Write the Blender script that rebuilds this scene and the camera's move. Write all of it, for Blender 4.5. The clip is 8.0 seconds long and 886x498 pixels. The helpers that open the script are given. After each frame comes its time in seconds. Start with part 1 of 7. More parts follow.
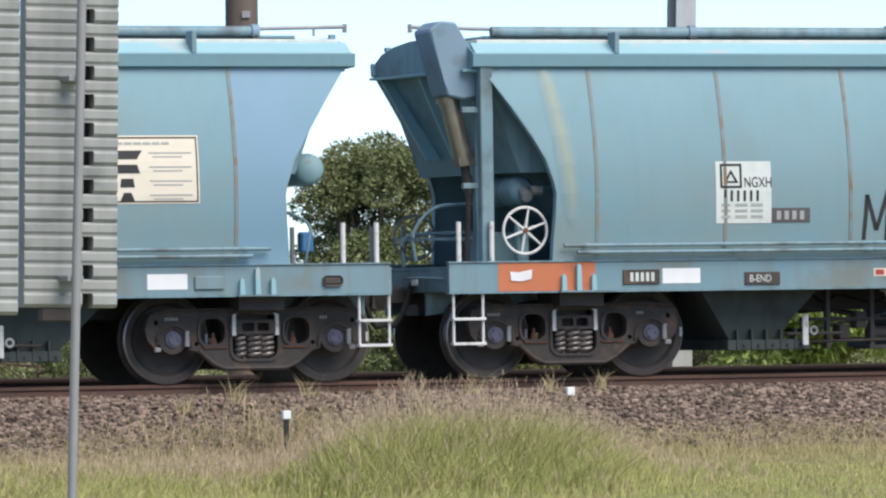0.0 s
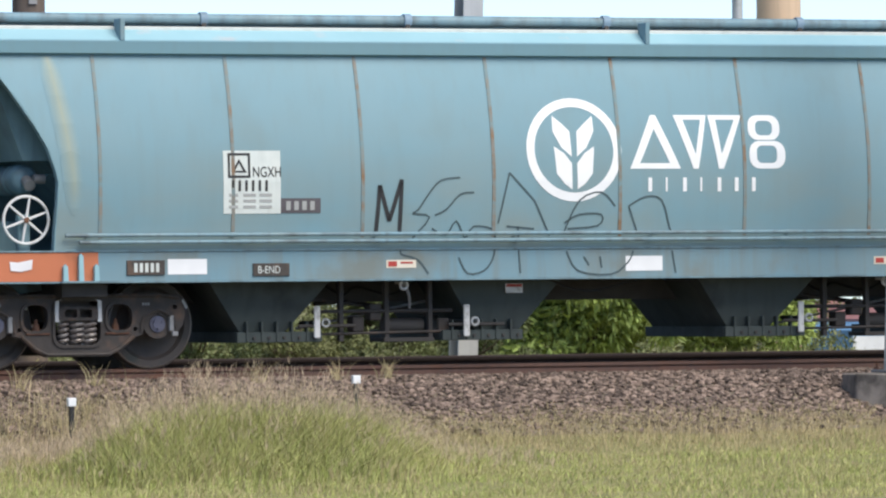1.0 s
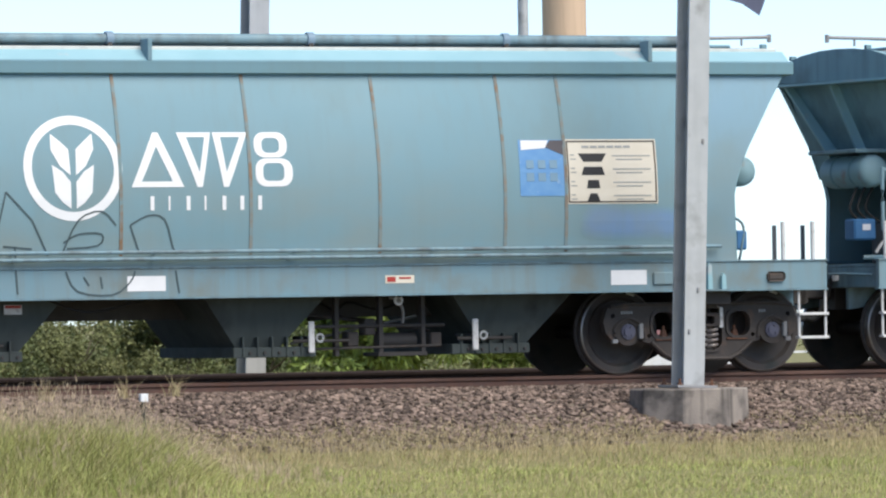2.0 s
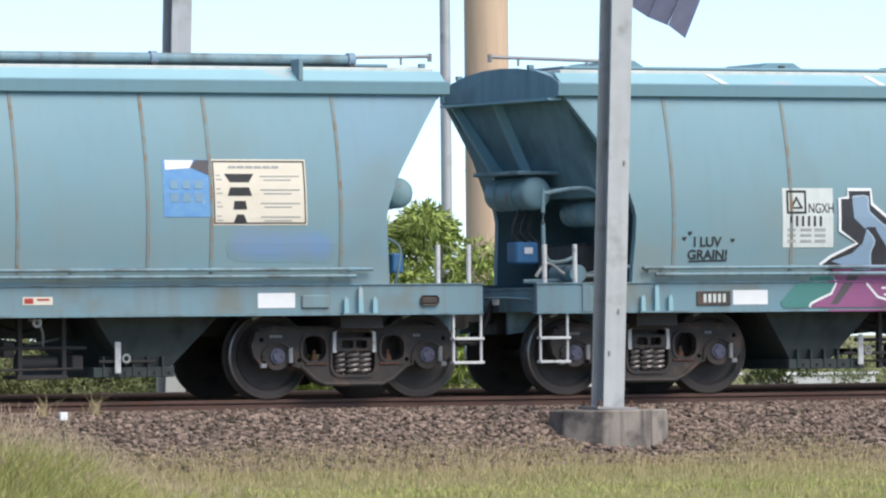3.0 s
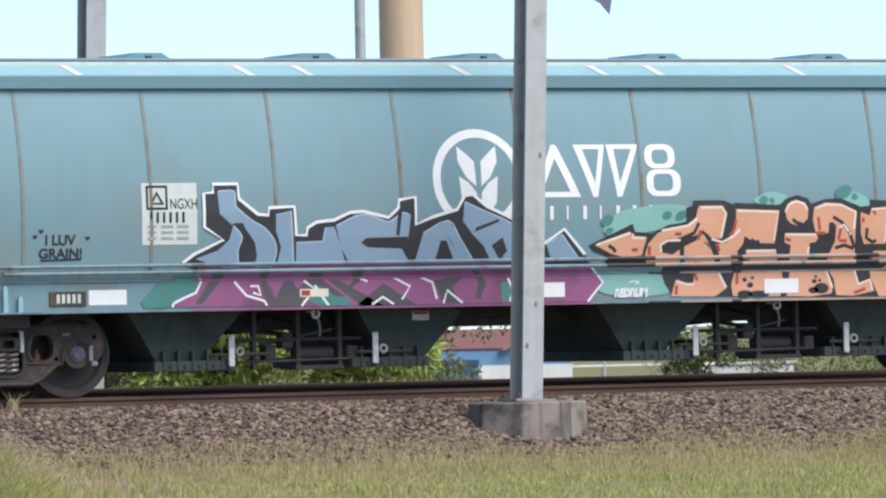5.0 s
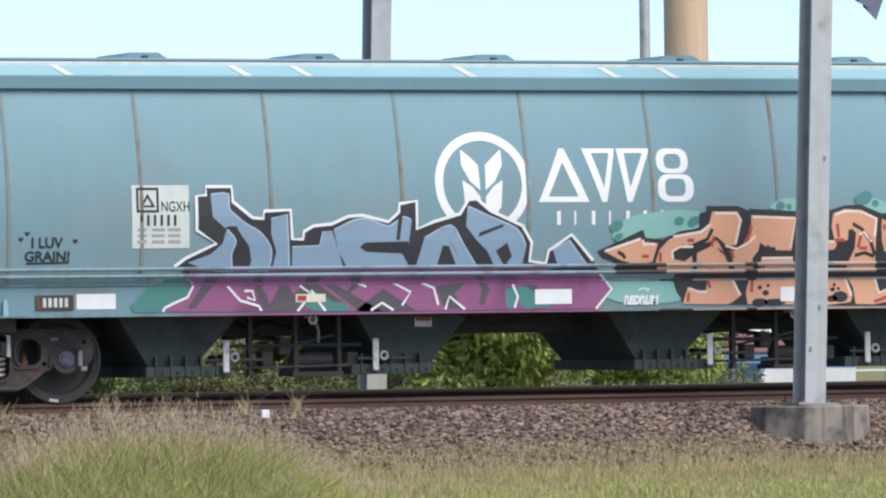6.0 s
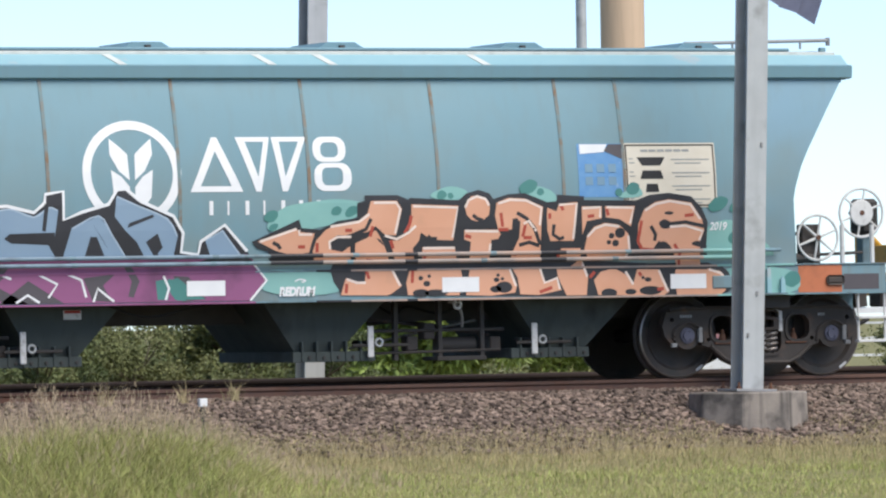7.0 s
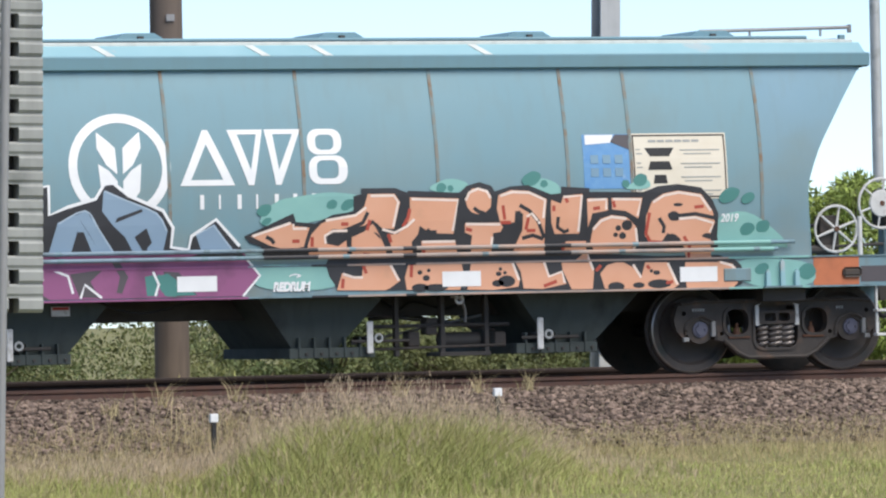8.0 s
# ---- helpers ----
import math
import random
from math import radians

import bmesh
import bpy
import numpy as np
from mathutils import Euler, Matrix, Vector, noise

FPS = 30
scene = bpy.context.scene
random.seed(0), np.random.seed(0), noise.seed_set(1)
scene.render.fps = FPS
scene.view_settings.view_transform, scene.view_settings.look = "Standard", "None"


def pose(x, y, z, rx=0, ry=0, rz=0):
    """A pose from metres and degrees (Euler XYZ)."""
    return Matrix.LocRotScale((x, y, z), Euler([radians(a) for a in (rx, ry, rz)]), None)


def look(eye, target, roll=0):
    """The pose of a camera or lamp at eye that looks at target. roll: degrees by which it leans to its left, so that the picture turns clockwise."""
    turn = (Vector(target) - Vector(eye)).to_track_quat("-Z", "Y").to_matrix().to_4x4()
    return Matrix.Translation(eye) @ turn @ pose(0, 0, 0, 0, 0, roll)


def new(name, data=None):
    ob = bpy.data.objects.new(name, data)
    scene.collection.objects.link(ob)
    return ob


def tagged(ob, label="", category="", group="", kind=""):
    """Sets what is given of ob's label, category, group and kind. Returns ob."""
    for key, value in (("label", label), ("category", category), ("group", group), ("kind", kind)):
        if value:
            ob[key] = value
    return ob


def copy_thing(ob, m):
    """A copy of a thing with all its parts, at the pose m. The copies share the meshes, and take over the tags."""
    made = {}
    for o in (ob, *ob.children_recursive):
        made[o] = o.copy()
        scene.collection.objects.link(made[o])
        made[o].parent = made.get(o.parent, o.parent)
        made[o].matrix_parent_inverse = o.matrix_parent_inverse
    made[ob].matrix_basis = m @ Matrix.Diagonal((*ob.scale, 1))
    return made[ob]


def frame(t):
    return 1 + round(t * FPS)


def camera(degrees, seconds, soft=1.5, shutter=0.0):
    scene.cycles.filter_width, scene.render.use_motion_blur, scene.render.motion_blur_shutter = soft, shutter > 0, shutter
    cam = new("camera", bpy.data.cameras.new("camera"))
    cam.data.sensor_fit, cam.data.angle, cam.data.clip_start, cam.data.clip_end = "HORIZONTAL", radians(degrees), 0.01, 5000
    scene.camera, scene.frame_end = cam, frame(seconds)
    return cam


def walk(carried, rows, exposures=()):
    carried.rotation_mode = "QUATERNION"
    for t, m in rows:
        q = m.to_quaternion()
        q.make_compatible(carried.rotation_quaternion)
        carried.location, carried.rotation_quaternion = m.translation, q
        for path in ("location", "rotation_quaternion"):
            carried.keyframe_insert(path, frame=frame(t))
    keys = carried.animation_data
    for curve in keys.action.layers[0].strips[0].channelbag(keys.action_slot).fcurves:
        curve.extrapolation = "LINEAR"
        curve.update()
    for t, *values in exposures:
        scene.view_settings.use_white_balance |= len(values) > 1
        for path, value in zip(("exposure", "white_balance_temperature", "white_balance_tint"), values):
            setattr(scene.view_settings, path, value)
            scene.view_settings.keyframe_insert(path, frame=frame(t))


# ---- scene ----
EYE = Vector((-29.154, -62.417, 0.641))
# seconds, pan from the track's normal, tilt, roll, in degrees
PATH = [
    (0.0, 20.491, 0.593, -0.824), (0.5, 21.351, 0.524, -0.668), (1.0, 22.459, 0.461, -0.576),
    (1.5, 23.325, 0.425, -0.302), (1.7, 23.894, 0.485, -0.6), (2.8, 25.029, 0.745, -0.788),
    (3.0, 25.155, 0.774, -0.55), (3.5, 25.57, 0.892, -0.53), (4.0, 25.995, 0.812, -0.747),
    (4.5, 26.228, 0.717, -1.239), (4.7, 26.315, 0.692, -1.253), (5.8, 23.514, 0.756, -0.725),
    (6.0, 23.306, 0.764, -0.762), (6.5, 23.958, 0.699, -0.938), (7.0, 23.882, 0.643, -1.005),
    (7.5, 22.853, 0.636, -1.065), (8.0, 21.172, 0.597, -1.259)]
# seconds and the place of the third wagon along the track
TRAIN = [
    (0.0, 10.973), (0.5, 9.512), (1.0, 7.805),
    (1.5, 6.128), (1.7, 5.47), (2.8, 1.948),
    (3.0, 1.26), (3.5, -0.485), (4.0, -2.061),
    (4.5, -3.766), (4.7, -4.45), (5.8, -8.154),
    (6.0, -8.809), (6.5, -10.5), (7.0, -12.104),
    (7.5, -13.868), (8.0, -15.481)]
PITCH = 16.618

cam = camera(2 * math.degrees(math.atan(784 / 11000)), 8.0, soft=2.2)


def aim(pan, tilt, roll):
    a, b = radians(pan), radians(tilt)
    way = Vector((math.sin(a) * math.cos(b), math.cos(a) * math.cos(b), math.sin(b)))
    return look(EYE, EYE + way * 60, roll)


walk(cam, [(t, aim(p, b, r)) for t, p, b, r in PATH],
     [(0.0, 1.04, 6560, 9), (1.5, 1.05, 6560, 9), (3.0, 1.05, 6480, 9), (3.5, 1.07, 6450, 9), (4.5, 0.96, 6450, 9), (6.0, 0.93, 6450, 9), (7.0, 0.91, 6480, 9), (8.0, 0.93, 6520, 9)])

# ---- light ----
SUN_UP, SUN_TURN = radians(52), radians(158)
world = bpy.data.worlds.new("world")
scene.world = world
world.use_nodes = True
sky = world.node_tree.nodes.new("ShaderNodeTexSky")
sky.sky_type, sky.sun_disc = "NISHITA", False
sky.sun_elevation, sky.sun_rotation = SUN_UP, SUN_TURN
sky.air_density, sky.dust_density, sky.ozone_density = 0.5, 0.3, 1.5
back = world.node_tree.nodes["Background"]
back.inputs["Strength"].default_value = 0.11
world.node_tree.links.new(sky.outputs[0], back.inputs[0])
sun = new("sun", bpy.data.lights.new("sun", "SUN"))
sun.data.energy, sun.data.angle, sun.data.color = 2.35, radians(50), (1.0, 0.93, 0.84)
way = Vector((math.sin(SUN_TURN) * math.cos(SUN_UP), math.cos(SUN_TURN) * math.cos(SUN_UP), math.sin(SUN_UP)))
sun.matrix_world = look(way * 100, (0, 0, 0))

# ---- materials ----
def material(name, color, rough=0.6, metal=0.0, second=None, grain=6.0, spread=0.5, streak=0.0, dirt=None, dirt_scale=1.5,
             dirt_at=0.55, bump=0.0, bump_scale=60.0, vary=0.0, island=0.0, clear=0.0, dust=None):
    """A paint, metal, stone or cloth: base colour with a second tone, dirt patches, vertical streaks and fine relief."""
    m = bpy.data.materials.new(name)
    m.use_nodes = True
    n, l = m.node_tree.nodes, m.node_tree.links
    b = n["Principled BSDF"]
    b.inputs["Roughness"].default_value, b.inputs["Metallic"].default_value = rough, metal
    b.inputs["Specular IOR Level"].default_value = 0.35 + clear
    where = n.new("ShaderNodeTexCoord").outputs["Object"]

    def tex(scale, detail=5.0, stretch=None):
        t = n.new("ShaderNodeTexNoise")
        t.inputs["Scale"].default_value, t.inputs["Detail"].default_value = scale, detail
        src = where
        if stretch:
            k = n.new("ShaderNodeMapping")
            k.inputs["Scale"].default_value = stretch
            l.new(src, k.inputs["Vector"])
            src = k.outputs["Vector"]
        l.new(src, t.inputs["Vector"])
        return t.outputs["Fac"]

    def ramp(fac, a, z):
        r = n.new("ShaderNodeMapRange")
        r.inputs["From Min"].default_value, r.inputs["From Max"].default_value = a, z
        l.new(fac, r.inputs["Value"])
        return r.outputs["Result"]

    def mix(fac, a, c, mode="MIX"):
        x = n.new("ShaderNodeMix")
        x.data_type, x.blend_type = "RGBA", mode
        for sock, v in ((x.inputs["Factor"], fac), (x.inputs["A"], a), (x.inputs["B"], c)):
            if isinstance(v, (tuple, float, int)):
                sock.default_value = (*v, 1) if isinstance(v, tuple) else v
            else:
                l.new(v, sock)
        return x.outputs["Result"]

    out = mix(ramp(tex(grain), 0.5 - spread / 2, 0.5 + spread / 2), color, second or tuple(c * 0.82 for c in color))
    if streak:
        k = ramp(tex(1.0, 6.0, (9.0, 9.0, 0.7)), 0.48, 0.72)
        s = n.new("ShaderNodeMath")
        s.operation = "MULTIPLY"
        s.inputs[1].default_value = streak
        l.new(k, s.inputs[0])
        out = mix(s.outputs[0], out, dirt or tuple(c * 0.5 for c in color))
    if dirt:
        out = mix(ramp(tex(dirt_scale, 8.0), dirt_at, dirt_at + 0.18), out, dirt)
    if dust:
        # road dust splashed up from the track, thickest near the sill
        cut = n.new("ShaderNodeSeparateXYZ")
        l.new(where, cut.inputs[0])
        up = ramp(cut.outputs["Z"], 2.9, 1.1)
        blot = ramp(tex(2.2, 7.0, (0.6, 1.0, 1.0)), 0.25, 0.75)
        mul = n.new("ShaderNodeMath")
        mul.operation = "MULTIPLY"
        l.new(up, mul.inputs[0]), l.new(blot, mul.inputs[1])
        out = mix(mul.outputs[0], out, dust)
    if vary or island:
        info = n.new("ShaderNodeObjectInfo").outputs["Random"] if vary else n.new("ShaderNodeNewGeometry").outputs["Random Per Island"]
        h = n.new("ShaderNodeHueSaturation")
        l.new(ramp(info, 0.0, 1.0), h.inputs["Value"])
        r = h.inputs["Value"].links[0].from_node
        r.inputs["To Min"].default_value, r.inputs["To Max"].default_value = 1 - (vary or island), 1 + (vary or island)
        l.new(out, h.inputs["Color"])
        out = h.outputs["Color"]
    l.new(out, b.inputs["Base Color"])
    rg = n.new("ShaderNodeMapRange")
    rg.inputs["To Min"].default_value, rg.inputs["To Max"].default_value = max(0.05, rough - 0.1), min(1.0, rough + 0.12)
    l.new(tex(grain * 3), rg.inputs["Value"])
    l.new(rg.outputs["Result"], b.inputs["Roughness"])
    if bump:
        k = n.new("ShaderNodeBump")
        k.inputs["Strength"].default_value, k.inputs["Distance"].default_value = bump, 0.01
        l.new(tex(bump_scale, 6.0), k.inputs["Height"])
        l.new(k.outputs["Normal"], b.inputs["Normal"])
    return m


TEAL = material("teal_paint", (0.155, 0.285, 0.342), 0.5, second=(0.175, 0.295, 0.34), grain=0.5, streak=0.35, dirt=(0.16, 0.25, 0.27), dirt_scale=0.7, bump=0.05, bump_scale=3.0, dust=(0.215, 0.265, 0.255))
# lighter teal for roof slopes and trim; on the end stiffeners it paints in light
TEAL_LIGHT = material("lighter_teal_paint", (0.24, 0.42, 0.47), 0.55, second=(0.29, 0.47, 0.52), grain=1.6, dirt=(0.42, 0.42, 0.42), dirt_scale=3.0, dirt_at=0.62)
# base lighter than the side paint, with darker streaks and patches
TEAL_END = material("streaked_end_teal_paint", (0.20, 0.325, 0.36), 0.6, second=(0.17, 0.285, 0.325), grain=1.5, streak=0.4, dirt=(0.11, 0.17, 0.185), dirt_scale=1.3)
TEAL_FRAME = material("worn_blue_frame_paint", (0.145, 0.265, 0.33), 0.55, second=(0.19, 0.265, 0.285), grain=2.5, streak=0.7, dirt=(0.10, 0.13, 0.14), dirt_scale=2.8, dirt_at=0.52)
HOPPER = material("dusty_green_black_steel", (0.052, 0.068, 0.066), 0.75, second=(0.066, 0.078, 0.074), grain=2.0, streak=0.4, dirt=(0.03, 0.036, 0.036), dirt_scale=2.0)
GRIME = material("oily_black_steel", (0.046, 0.042, 0.04), 0.65, second=(0.06, 0.054, 0.05), grain=6.0, dirt=(0.05, 0.043, 0.038), dirt_scale=4.0)
BOGIE = material("brown_black_cast_steel", (0.068, 0.057, 0.051), 0.66, second=(0.048, 0.042, 0.038), grain=8.0, dirt=(0.12, 0.078, 0.056), dirt_scale=5.0, bump=0.25, bump_scale=40.0)
SPRING = material("worn_spring_steel", (0.42, 0.39, 0.37), 0.32, metal=0.5, second=(0.22, 0.19, 0.18), grain=9.0)
SILL = material("grimy_sill_paint", (0.15, 0.27, 0.33), 0.55, second=(0.185, 0.265, 0.29), grain=1.8, streak=0.7, dirt=(0.17, 0.20, 0.19), dirt_scale=1.7, dirt_at=0.5)
WHEEL = material("dark_wheel_steel", (0.05, 0.043, 0.04), 0.6, metal=0.0, second=(0.065, 0.054, 0.048), grain=5.0, dirt=(0.025, 0.03, 0.028), dirt_scale=4.0)
CAP = material("blue_grey_bearing_paint", (0.10, 0.10, 0.15), 0.4, second=(0.13, 0.13, 0.17), grain=9.0)
TREAD = material("bright_worn_tread", (0.33, 0.30, 0.28), 0.35, metal=0.8, grain=12.0)
RUSTY = material("rusty_brown_steel", (0.14, 0.065, 0.04), 0.8, second=(0.09, 0.05, 0.035), grain=10.0, dirt=(0.2, 0.09, 0.045), dirt_scale=6.0, bump=0.3, bump_scale=80.0)
# rail steel with the shade beneath the train put into its colour
RAIL_DARK = material("shade_darkened_rail", (0.045, 0.032, 0.028), 0.7, second=(0.06, 0.04, 0.033), grain=12.0)
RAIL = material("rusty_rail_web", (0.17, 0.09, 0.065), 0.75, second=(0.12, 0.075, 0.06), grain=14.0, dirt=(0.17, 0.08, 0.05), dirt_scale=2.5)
SEAM = material("rust_stained_seam", (0.22, 0.20, 0.17), 0.75, second=(0.16, 0.25, 0.27), grain=9.0, spread=0.35, dirt=(0.21, 0.13, 0.075), dirt_scale=5.0, dirt_at=0.5)
GALV = material("galvanised_steel", (0.5, 0.51, 0.505), 0.5, metal=0.35, second=(0.43, 0.44, 0.44), grain=5.0, streak=0.25, dirt=(0.30, 0.30, 0.29), dirt_scale=3.0)
GALV_DULL = material("dull_grey_steel", (0.30, 0.30, 0.30), 0.55, metal=0.2, second=(0.25, 0.25, 0.25), grain=6.0)
RIBBED = material("weathered_grey_ribs", (0.35, 0.36, 0.345), 0.55, second=(0.28, 0.29, 0.28), grain=4.0, streak=0.5, dirt=(0.2, 0.21, 0.2), dirt_scale=3.0)
WHITE = material("white_paint", (0.78, 0.79, 0.80), 0.45, second=(0.72, 0.73, 0.74), grain=6.0)
WHITE_WORN = material("scuffed_white_paint", (0.66, 0.66, 0.65), 0.6, second=(0.55, 0.55, 0.54), grain=12.0, dirt=(0.3, 0.28, 0.25), dirt_scale=12.0, dirt_at=0.6)
CREAM = material("yellowed_cream_sheet", (0.66, 0.60, 0.49), 0.6, second=(0.70, 0.65, 0.55), grain=4.0)
SILVER_WHITE = material("aged_white_sheet", (0.62, 0.65, 0.62), 0.5, second=(0.55, 0.6, 0.58), grain=5.0, streak=0.3)
BLUE_SHEET = material("peeling_blue_sheet", (0.10, 0.26, 0.52), 0.5, second=(0.16, 0.33, 0.55), grain=7.0, dirt=(0.4, 0.5, 0.6), dirt_scale=9.0, dirt_at=0.62)
BLACK = material("black_marking_paint", (0.03, 0.03, 0.032), 0.55, grain=8.0)
GREY_MARK = material("faint_grey_print", (0.36, 0.37, 0.36), 0.6, grain=8.0)
RED = material("red_print", (0.42, 0.05, 0.04), 0.55, grain=8.0)
ORANGE = material("faded_orange_primer", (0.52, 0.17, 0.085), 0.65, second=(0.44, 0.15, 0.07), grain=3.0, dirt=(0.36, 0.13, 0.07), dirt_scale=3.0)
STEEL_DUCT = material("tarnished_bare_metal", (0.42, 0.37, 0.30), 0.35, metal=0.7, second=(0.33, 0.28, 0.22), grain=3.0, streak=0.5, dirt=(0.15, 0.13, 0.11), dirt_scale=3.0)
DUCT_BLUE = material("blue_grey_cowling_paint", (0.20, 0.29, 0.37), 0.55, second=(0.17, 0.25, 0.32), grain=2.0, dirt=(0.12, 0.17, 0.2), dirt_scale=3.0)
TANK = material("chalky_tank_paint", (0.25, 0.385, 0.42), 0.55, second=(0.21, 0.34, 0.385), grain=3.0, dirt=(0.24, 0.16, 0.115), dirt_scale=3.5, dirt_at=0.58)
VALVE_BLUE = material("bright_blue_valve_paint", (0.05, 0.16, 0.33), 0.5, grain=8.0)
YELLOW = material("chrome_yellow_paint", (0.62, 0.33, 0.03), 0.5, second=(0.55, 0.30, 0.03), grain=4.0, dirt=(0.2, 0.13, 0.05), dirt_scale=4.0)
RUBBER = material("black_rubber_hose", (0.025, 0.025, 0.025), 0.8, grain=10.0)
CONCRETE = material("stained_concrete", (0.34, 0.295, 0.25), 0.9, second=(0.21, 0.185, 0.165), grain=5.0, streak=1.0, dirt=(0.09, 0.08, 0.072), dirt_scale=3.5, dirt_at=0.5, bump=0.4, bump_scale=50.0)
STONE = material("crushed_basalt", (0.215, 0.160, 0.128), 0.95, second=(0.12, 0.088, 0.07), grain=14.0, island=0.75, bump=0.3, bump_scale=90.0)
BED = material("ballast_dust_bed", (0.20, 0.165, 0.125), 0.95, second=(0.13, 0.105, 0.08), grain=30.0, dirt=(0.22, 0.19, 0.14), dirt_scale=2.0, bump=0.6, bump_scale=45.0)
SOIL = material("dry_grassy_soil", (0.26, 0.235, 0.11), 0.95, second=(0.16, 0.17, 0.06), grain=3.0, dirt=(0.22, 0.19, 0.10), dirt_scale=0.8, bump=0.5, bump_scale=30.0)
GRASS = material("green_grass_blades", (0.26, 0.32, 0.085), 0.75, second=(0.43, 0.42, 0.16), grain=0.9, island=0.42)
STRAW = material("dry_straw_blades", (0.44, 0.35, 0.20), 0.8, second=(0.36, 0.315, 0.165), grain=2.0, island=0.35)
PLUME = material("pale_seed_plumes", (0.42, 0.32, 0.23), 0.9, second=(0.48, 0.39, 0.26), grain=2.0, island=0.3)
LEAF_DARK = material("dull_green_leaves", (0.085, 0.125, 0.045), 0.6, second=(0.15, 0.165, 0.07), grain=1.2, island=0.45)
LEAF_OLIVE = material("olive_green_leaves", (0.12, 0.16, 0.06), 0.6, second=(0.20, 0.21, 0.09), grain=1.2, island=0.5)
LEAF_BRIGHT = material("yellow_green_leaves", (0.32, 0.385, 0.10), 0.55, second=(0.22, 0.30, 0.075), grain=1.5, island=0.45)
SCRUB = material("yellowing_scrub_leaves", (0.125, 0.15, 0.055), 0.7, second=(0.20, 0.20, 0.085), grain=0.8, island=0.4)
BARK = material("brown_bark", (0.11, 0.085, 0.06), 0.9, grain=9.0, bump=0.5, bump_scale=30.0)
TIMBER = material("weathered_brown_pole", (0.16, 0.125, 0.10), 0.85, second=(0.12, 0.095, 0.08), grain=2.0, streak=0.6)
PEACH = material("peach_painted_column", (0.60, 0.44, 0.31), 0.7, second=(0.55, 0.41, 0.29), grain=1.0, streak=0.25)
FLAG_NAVY = material("sun_faded_navy_cloth", (0.125, 0.135, 0.20), 0.85, second=(0.16, 0.17, 0.24), grain=5.0, dirt=(0.08, 0.085, 0.135), dirt_scale=3.0)
TIN_WHITE = material("white_corrugated_sheet", (0.66, 0.67, 0.68), 0.5, grain=3.0)
BLUE_WALL = material("blue_painted_wall", (0.14, 0.28, 0.45), 0.7, grain=3.0)
ROOF_RED = material("red_metal_roof", (0.34, 0.16, 0.14), 0.6, grain=3.0)


# ---- building blocks ----
def mesh_of(bm, name, mat, smooth=False):
    bmesh.ops.recalc_face_normals(bm, faces=bm.faces)
    me = bpy.data.meshes.new(name)
    bm.to_mesh(me)
    bm.free()
    me.materials.append(mat)
    if smooth:
        me.polygons.foreach_set("use_smooth", [True] * len(me.polygons))
        me.set_sharp_from_angle(angle=radians(40))
    return me


def part(name, bm, mat, parent=None, label="", smooth=False):
    """Links a bmesh as one mesh object under a thing or a part."""
    ob = new(name, mesh_of(bm, name, mat, smooth))
    ob.parent = parent
    return tagged(ob, label)


def thing(name, label, category, group="", kind="", at=None):
    ob = new(name)
    ob.empty_display_size = 0.2
    if at is not None:
        ob.matrix_world = at
    return tagged(ob, label, category, group, kind)


def box(bm, x0, x1, y0, y1, z0, z1, bevel=0.0):
    r = bmesh.ops.create_cube(bm, size=1.0)
    v = r["verts"]
    bmesh.ops.scale(bm, vec=(x1 - x0, y1 - y0, z1 - z0), verts=v)
    bmesh.ops.translate(bm, vec=((x0 + x1) / 2, (y0 + y1) / 2, (z0 + z1) / 2), verts=v)
    if bevel:
        e = {e for q in v for e in q.link_edges}
        bmesh.ops.bevel(bm, geom=list(e), offset=bevel, segments=1, affect="EDGES")
    return bm


def rod(bm, a, b, r, n=10, r2=None):
    a, b = Vector(a), Vector(b)
    d = b - a
    m = Matrix.Translation((a + b) / 2) @ d.to_track_quat("Z", "Y").to_matrix().to_4x4()
    bmesh.ops.create_cone(bm, cap_ends=True, segments=n, radius1=r, radius2=r if r2 is None else r2, depth=d.length, matrix=m)
    return bm


def tube(bm, pts, r, n=8):
    pts = [Vector(p) for p in pts]
    rings = []
    for i, p in enumerate(pts):
        d = (pts[min(i + 1, len(pts) - 1)] - pts[max(i - 1, 0)]).normalized()
        q = d.to_track_quat("Z", "Y")
        rings.append([bm.verts.new(p + q @ Vector((r * math.cos(k * math.tau / n), r * math.sin(k * math.tau / n), 0))) for k in range(n)])
    for a, b in zip(rings, rings[1:]):
        for k in range(n):
            bm.faces.new((a[k], a[(k + 1) % n], b[(k + 1) % n], b[k]))
    bm.faces.new(rings[0][::-1]), bm.faces.new(rings[-1])
    return bm


def slab(bm, outline, y0, y1):
    """An outline in x and z, made solid from y0 to y1."""
    a = [bm.verts.new((x, y0, z)) for x, z in outline]
    b = [bm.verts.new((x, y1, z)) for x, z in outline]
    k = len(outline)
    bm.faces.new(a), bm.faces.new(b[::-1])
    for i in range(k):
        bm.faces.new((a[i], a[(i + 1) % k], b[(i + 1) % k], b[i]))
    return bm


